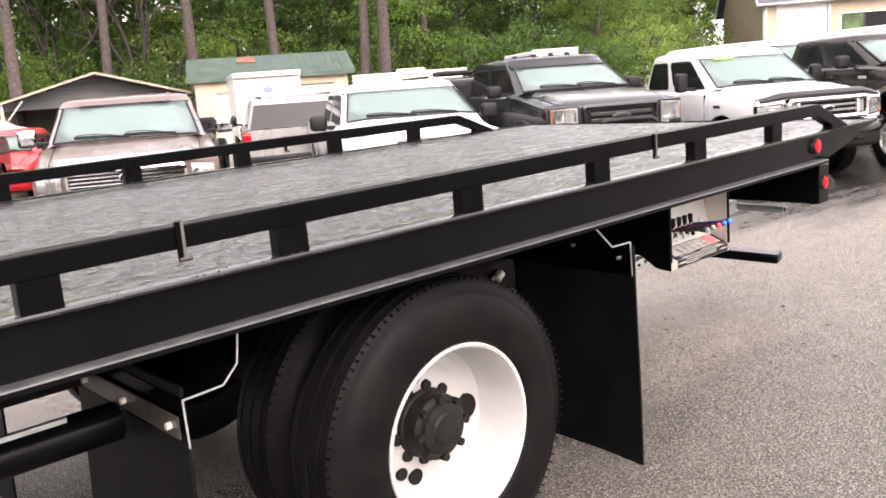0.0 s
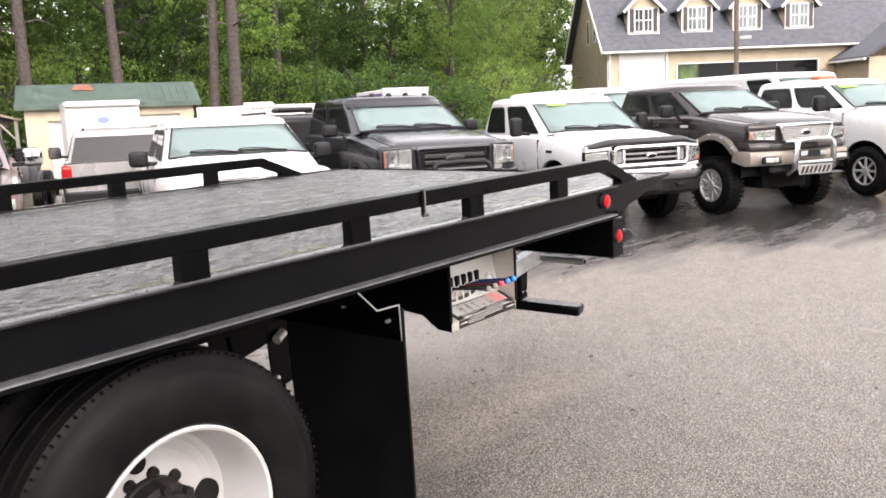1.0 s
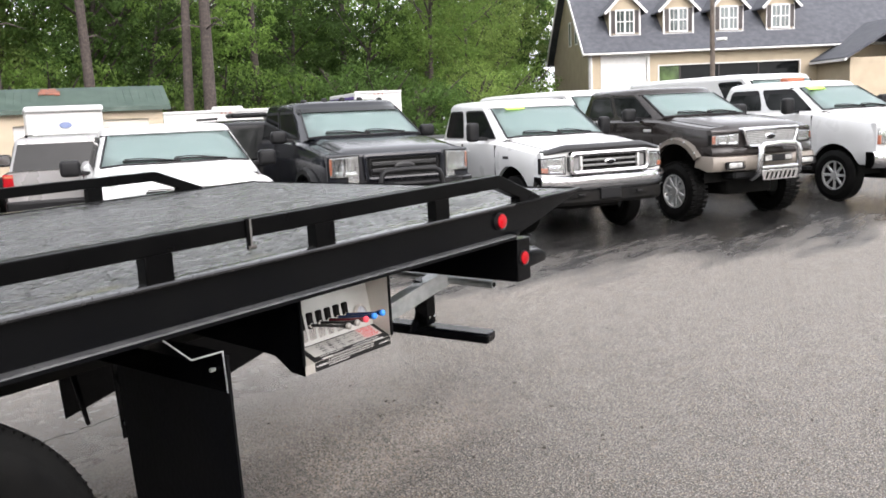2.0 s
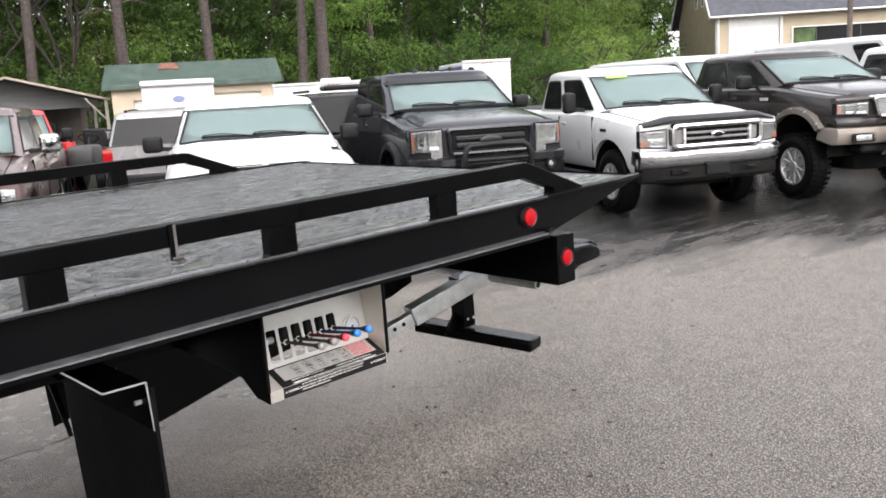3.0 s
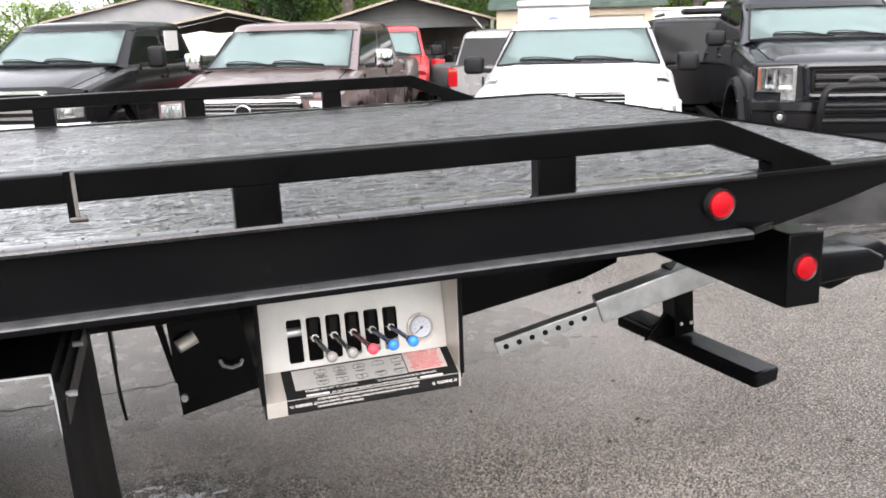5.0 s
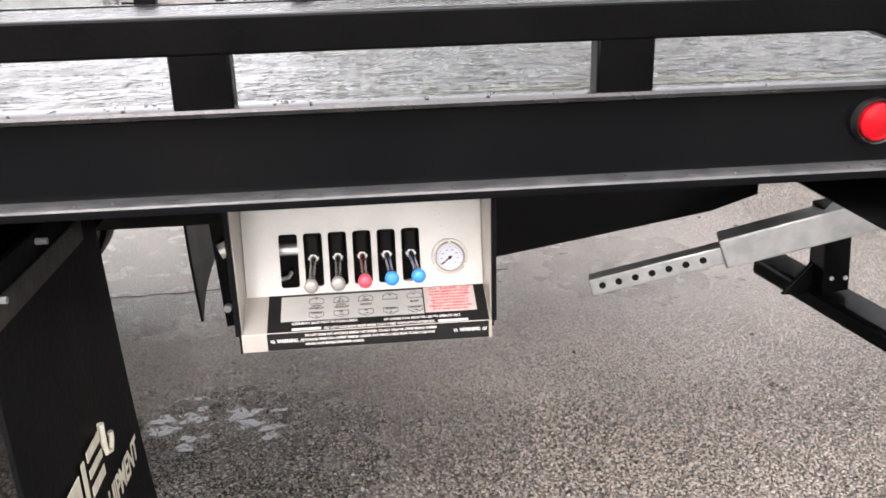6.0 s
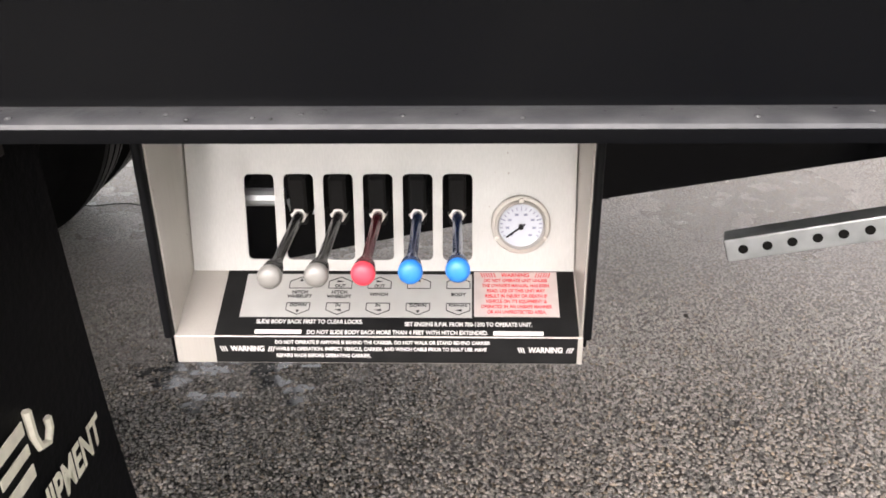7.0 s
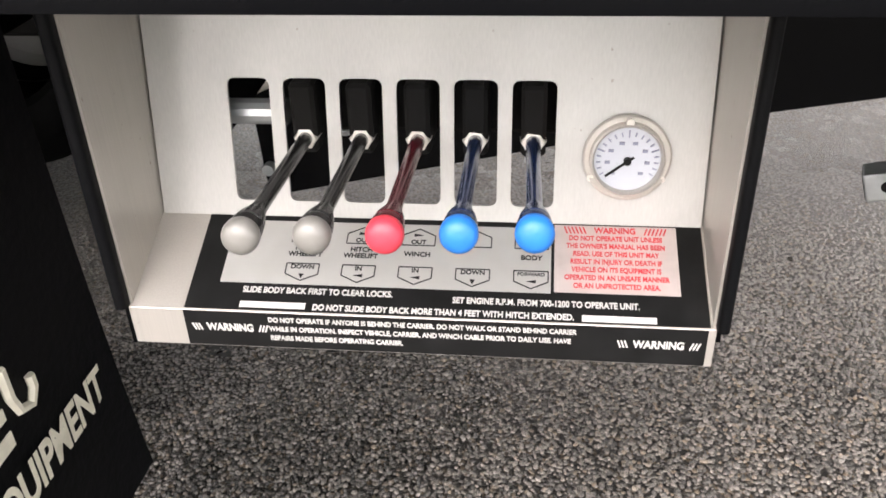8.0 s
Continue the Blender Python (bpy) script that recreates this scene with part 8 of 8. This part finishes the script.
    # gable windows
    for y, z in ((3.3, 5.9), (5.2, 5.9), (3.2, 1.2)):
        gw = part("window", box(-0.05, -0.02, y, y + 0.55, z, z + 1.5), PANE, H, "narrow white-framed gable window")
        part("frame", box(-0.07, -0.02, y - 0.08, y, z - 0.08, z + 1.58), WHITE, gw)
        part("frame", box(-0.07, -0.02, y + 0.55, y + 0.63, z - 0.08, z + 1.58), WHITE, gw)
        part("frame", box(-0.07, -0.02, y, y + 0.55, z - 0.08, z), WHITE, gw)
        part("frame", box(-0.07, -0.02, y, y + 0.55, z + 1.5, z + 1.58), WHITE, gw)
    # porch wing
    part("porch_wall", box(14.9, 22, -4.0, 0, 0, 3.9), SIDING, H, "", 0)
    part("porch_roof", slab([(14.4, 3.95), (18.45, 6.3), (22.5, 3.95), (22.5, 3.8), (18.45, 6.1), (14.4, 3.8)], 'y', -4.5, 0.9), SHINGLE, H, "slate porch roof", 0)
    part("gutter", box(14.3, 14.42, -4.5, -0.1, 3.72, 3.86), WHITE, H)
    for x in (2.3, 6.0):
        part("wall_lamp", cyl((x, -0.25, 4.95), (x, -0.25, 5.1), 0.16, 0.05, 12), SHUTTER, H)


house()

# ---- utility pole ----
POLEWOOD = mat("weathered_pole_wood", (0.12, 0.095, 0.075), 0.85, 0, (0.075, 0.06, 0.05), 4, 0.4, 20)
pole = thing("utility_pole", "weathered wooden utility pole beside the house lot", "pole", Matrix.Translation((25.5, 8.05, 0)))
part("post", limb([(0, 0, 0), (0.02, 0, 3), (0.0, 0.02, 6), (0, 0, 9)], 0.085, 0.06, bmesh.new(), 14), POLEWOOD, pole)
part("floodlight", box(-0.1, 0.1, -0.45, -0.15, 3.55, 3.65, 0.02), WHITE, pole)

# ---- sheds and carports ----
CREAMWALL = mat("cream_metal_siding", (0.47, 0.39, 0.28), 0.6, 0, (0.42, 0.35, 0.25), 2)
GREENROOF = mat("faded_green_metal_roof", (0.020, 0.042, 0.030), 0.5, 0.0, (0.055, 0.082, 0.066), 2.5, detail=9)
RUST = mat("rusty_roof_patch", (0.21, 0.07, 0.04), 0.8, 0, (0.10, 0.06, 0.045), 9)
GREYWALL = mat("grey_metal_siding", (0.25, 0.25, 0.25), 0.6, 0.1, (0.21, 0.21, 0.21), 1.5)
PALEROOF = mat("pale_metal_roof", (0.40, 0.38, 0.325), 0.5, 0.1, (0.33, 0.315, 0.275), 1.2)
UNDERROOF = mat("brown_roof_underside", (0.09, 0.075, 0.06), 0.8, 0, (0.13, 0.11, 0.09), 2)
TANTRIM = mat("weathered_tan_trim", (0.30, 0.26, 0.20), 0.6, 0, (0.22, 0.19, 0.145), 3)
GARAGEW = mat("pale_roller_door", (0.62, 0.58, 0.5), 0.5, 0, (0.56, 0.52, 0.45), 2)


def green_shed():
    S = thing("shed", "cream metal shed with faded green ribbed roof and a rust patch", "shed", Matrix.Translation((10.53, 25.19, 0)) @ Matrix.Rotation(radians(-29.1), 4, 'Z'))
    Wd, D, E, R = 5.36, 3.6, 2.36, 3.06
    w = box(0.1, Wd - 0.1, 0.1, 0.2, 0, E)
    c = box(3.1, 4.8, 0, 0.5, -0.1, 1.95)
    box(0.75, 1.15, 0, 0.5, -0.1, 1.85, 0, 1, c)
    part("wall", cut(w, c), CREAMWALL, S, "cream ribbed front wall", 0)
    part("roller_door", box(3.1, 4.8, 0.22, 0.26, 0, 1.95), GARAGEW, S, "pale roller door")
    for k in range(9):
        part("slat", box(3.1, 4.8, 0.205, 0.22, 0.03 + 0.21 * k, 0.21 + 0.21 * k, 0.006), GARAGEW, S)
    part("door", box(0.75, 1.15, 0.22, 0.26, 0, 1.85), WHITE, S, "narrow white door")
    for x in (0.1, Wd - 0.2):
        part("wall", slab([(0.2, 0), (D - 0.1, 0), (D - 0.1, E), (D / 2, R - 0.08), (0.2, E)], 'x', x, x + 0.1), CREAMWALL, S, "", 0)
    part("wall", box(0.2, Wd - 0.2, D - 0.2, D - 0.1, 0, E), CREAMWALL, S, "", 0)
    for s in (0, 1):
        y0 = -0.12 if s == 0 else D + 0.12
        rf = part("roof", slab([(y0, E - 0.02), (D / 2, R), (D / 2, R - 0.05), (y0, E - 0.07)], 'x', -0.15, Wd + 0.15), GREENROOF, S, "faded green metal roof slope", 0)
        for k in range(24):
            x = -0.12 + k * 0.238
            part("roof_rib", bar((x, y0, E - 0.014), (x, D / 2, R + 0.006), 0.022, 0.02), GREENROOF, rf)
    for k, (x, y0, y1, w) in enumerate(((1.9, 1.12, 1.50, 0.42), (1.72, 1.20, 1.60, 0.22), (2.12, 1.05, 1.40, 0.18), (1.98, 1.34, 1.64, 0.24), (1.62, 1.10, 1.32, 0.12))):
        sl = (R - E + 0.02) / (D / 2 + 0.12)
        part("rust_patch", bar((x, y0, E + 0.005 + 0.002 * k + sl * (y0 + 0.12)), (x, y1, E + 0.005 + 0.002 * k + sl * (y1 + 0.12)), w, 0.03), RUST, S, "rusty orange roof patch")
    part("fascia", box(-0.15, Wd + 0.15, -0.15, -0.12, E - 0.16, E - 0.03), GREENROOF, S)


green_shed()


def carport(name, label, cx, cy, yaw, Wd, D, E, R, rm, wall=None, posts=True):
    S = thing(name, label, "carport" if posts else "shed", Matrix.Translation((cx, cy, 0)) @ Matrix.Rotation(radians(yaw), 4, 'Z'))
    for s in (-1, 1):
        part("roof", slab([(0, R), (s * (Wd / 2 + 0.15), E - 0.06), (s * (Wd / 2 + 0.15), E - 0.10), (0, R - 0.04)], 'y', 0, D), rm, S, "sheet metal roof slope", 0)
        part("underside", slab([(0, R - 0.045), (s * (Wd / 2 + 0.1), E - 0.09), (s * (Wd / 2 + 0.1), E - 0.10), (0, R - 0.06)], 'y', 0.04, D - 0.04), UNDERROOF, S, "", 0)
        part("edge_trim", bar((0, -0.02, R - 0.005), (s * (Wd / 2 + 0.15), -0.02, E - 0.065), 0.05, 0.075), TANTRIM, S)
        if posts:
            for y in (0.1, D * 0.5, D - 0.1):
                part("post", box(s * Wd / 2 - 0.05, s * Wd / 2 + 0.05, y - 0.05, y + 0.05, 0, E), PALEROOF, S)
            part("brace", bar((s * Wd / 2, 0.1, E - 0.75), (s * (Wd / 2 - 0.65), 0.1, lerp(E, R, 0.65 / (Wd / 2)) - 0.15), 0.05, 0.05), PALEROOF, S)
    if wall:
        part("wall", slab([(-Wd / 2, 0), (Wd / 2, 0), (Wd / 2, E - 0.1), (0, R - 0.08), (-Wd / 2, E - 0.1)], 'y', D * wall[1], D * wall[1] + 0.08), wall[0], S, "ribbed metal end wall", 0)
        ribs = bmesh.new()
        n = 14
        for k in range(n):
            x = lerp(-Wd / 2, Wd / 2, (k + 0.5) / n)
            zt = lerp(R, E, abs(x) / (Wd / 2)) - 0.14
            box(x - 0.03, x + 0.03, D * wall[1] - 0.03, D * wall[1], 0, zt, 0, 1, ribs)
        tagged(part("wall_ribs", ribs, wall[0], S, "", 0), kind="stuff")
    return S


S = carport("carport", "open carport with pale gable roof, brown beneath, over stored equipment", 8.3, 27.6, -16, 5.9, 7.0, 2.0, 2.80, PALEROOF, (UNDERROOF, 0.9))
part("gable_wall", slab([(-2.95, 1.72), (2.95, 1.72), (2.95, 1.9), (0, 2.72), (-2.95, 1.9)], 'y', 1.5, 1.56), GREYWALL, S, "pale grey lapped gable wall", 0)
for k in range(6):
    z = 1.76 + 0.15 * k
    hw = 2.9 if z < 1.9 else 2.9 * (2.72 - z) / 0.82
    if hw > 0.2:
        part("siding_board", box(-hw, hw, 1.48, 1.5, z, z + 0.11, 0.006), GREYWALL, S)
DARKMACH = mat("dark_machine_paint", (0.02, 0.02, 0.022), 0.5, 0, (0.04, 0.038, 0.035), 6, 0.1, 40)


def garden_tractor(p, yaw):
    T = thing("garden_tractor", "dark garden tractor parked among the stored equipment", "tractor", Matrix.Translation(p) @ Matrix.Rotation(radians(yaw), 4, 'Z'))
    part("hood", box(0.1, 1.0, -0.28, 0.28, 0.45, 0.95, 0.10, 3), DARKMACH, T)
    part("rear_body", box(-0.7, 0.15, -0.32, 0.32, 0.4, 0.75, 0.06, 2), DARKMACH, T)
    part("seat", merge(box(-0.55, -0.1, -0.24, 0.24, 0.75, 0.86, 0.04, 2), box(-0.62, -0.50, -0.24, 0.24, 0.80, 1.25, 0.04, 2)), PLASTIC, T)
    part("steering_wheel", spin([(0, 0.18), (0.012, 0.195), (0, 0.21), (-0.012, 0.195), (0, 0.18)], (0.05, 0, 1.08), (-0.5, 0, 1), 20), PLASTIC, T)
    part("steering_column", cyl((0.2, 0, 0.8), (0.05, 0, 1.08), 0.03, seg=8), PLASTIC, T)
    for x, r in ((-0.45, 0.38), (0.75, 0.25)):
        for s in (-1, 1):
            part("wheel", spin([(0, r * 0.4), (0, r * 0.9), (0.03, r), (0.17, r), (0.2, r * 0.9), (0.2, r * 0.4)], (x, s * 0.45, r), (0, -s, 0), 20), RUBBER, T)


def drum(name, label, p, r, h, material):
    T = thing(name, label, name.replace("_", " "), Matrix.Translation(p))
    part("shell", spin([(0, 0), (0, r), (0.02, r * 1.02), (h * 0.33, r), (h * 0.35, r * 1.03), (h * 0.37, r), (h * 0.63, r), (h * 0.65, r * 1.03), (h * 0.67, r), (h - 0.02, r * 1.02), (h, r), (h - 0.01, r * 0.95), (h - 0.01, 0)], (0, 0, 0), (0, 0, 1), 24), material, T)
    part("bung", cyl((r * 0.6, 0, h - 0.012), (r * 0.6, 0, h + 0.02), 0.04, seg=10), PLASTIC, T)


garden_tractor((9.3, 28.0, 0), 215)
garden_tractor((8.5, 29.3, 0), 250)
# plain drum added in place of an unclear red shape
drum("steel_drum", "red drum standing in for an unclear red shape behind the maroon pickup", (5.85, 16.7, 0), 0.15, 1.0, PAINTS["red"])
garden_tractor((6.0, 15.9, 0), 235)
drum("steel_drum", "blue plastic drum standing under the carport", (10.3, 28.9, 0), 0.24, 0.6, PAINTS["blue"])
carport("carport", "low open carport with a pale sheet roof beside the grey shed", 2.2, 26.6, -5, 4.2, 5.0, 1.95, 2.36, PALEROOF, (UNDERROOF, 0.95))
carport("shed", "grey metal shed with a pale gable roof", 0.2, 34.0, 0, 8.0, 8.0, 2.3, 3.2, PALEROOF, (GREYWALL, 0.03), posts=False)


def covered_trailer(p, yaw):
    """A low trailer under a stretched beige cover."""
    T = thing("covered_trailer", "low trailer under a stretched beige cover, behind the pickups", "trailer", Matrix.Translation(p) @ Matrix.Rotation(radians(yaw), 4, 'Z'))
    canvas = mat("beige_canvas_cover", (0.50, 0.45, 0.39), 0.8, 0, (0.42, 0.38, 0.33), 4, 0.15, 30)
    rings = []
    for q in range(13):
        f = q / 12
        u = lerp(-2.1, 2.1, f)
        w = 1.05 * (1 - 0.35 * abs(2 * f - 1) ** 3)
        h = 1.70 - 0.42 * abs(2 * f - 1) ** 2.2 + 0.025 * math.cos(q * math.pi)
        rings.append([(u, -w, 0.72), (u, -w * 1.02, 1.12), (u, -w * 0.93, h - 0.24), (u, -w * 0.55, h - 0.06), (u, 0, h), (u, w * 0.55, h - 0.06), (u, w * 0.93, h - 0.24), (u, w * 1.02, 1.12), (u, w, 0.72)])
    part("cover", loft(rings), canvas, T, "beige canvas cover", 40)
    part("side", box(-2.0, 2.0, -0.96, 0.96, 0.5, 0.74, 0.03), GREYWALL, T)
    part("drawbar", bar((2.0, 0, 0.5), (3.1, 0, 0.45), 0.08, 0.08, 0.01), UNDER, T)
    part("jockey_leg", bar((2.9, 0, 0.0), (2.9, 0, 0.5), 0.06, 0.06, 0.01, up=(1, 0, 0)), GALV, T)
    for s in (-1, 1):
        part("wheel", spin([(0, 0.13), (0.0, 0.29), (0.02, 0.33), (0.16, 0.33), (0.18, 0.29), (0.18, 0.13)], (-0.3, s * 1.0, 0.33), (0, -s, 0), 24), RUBBER, T)


covered_trailer((0.9, 17.6, 0), 5)
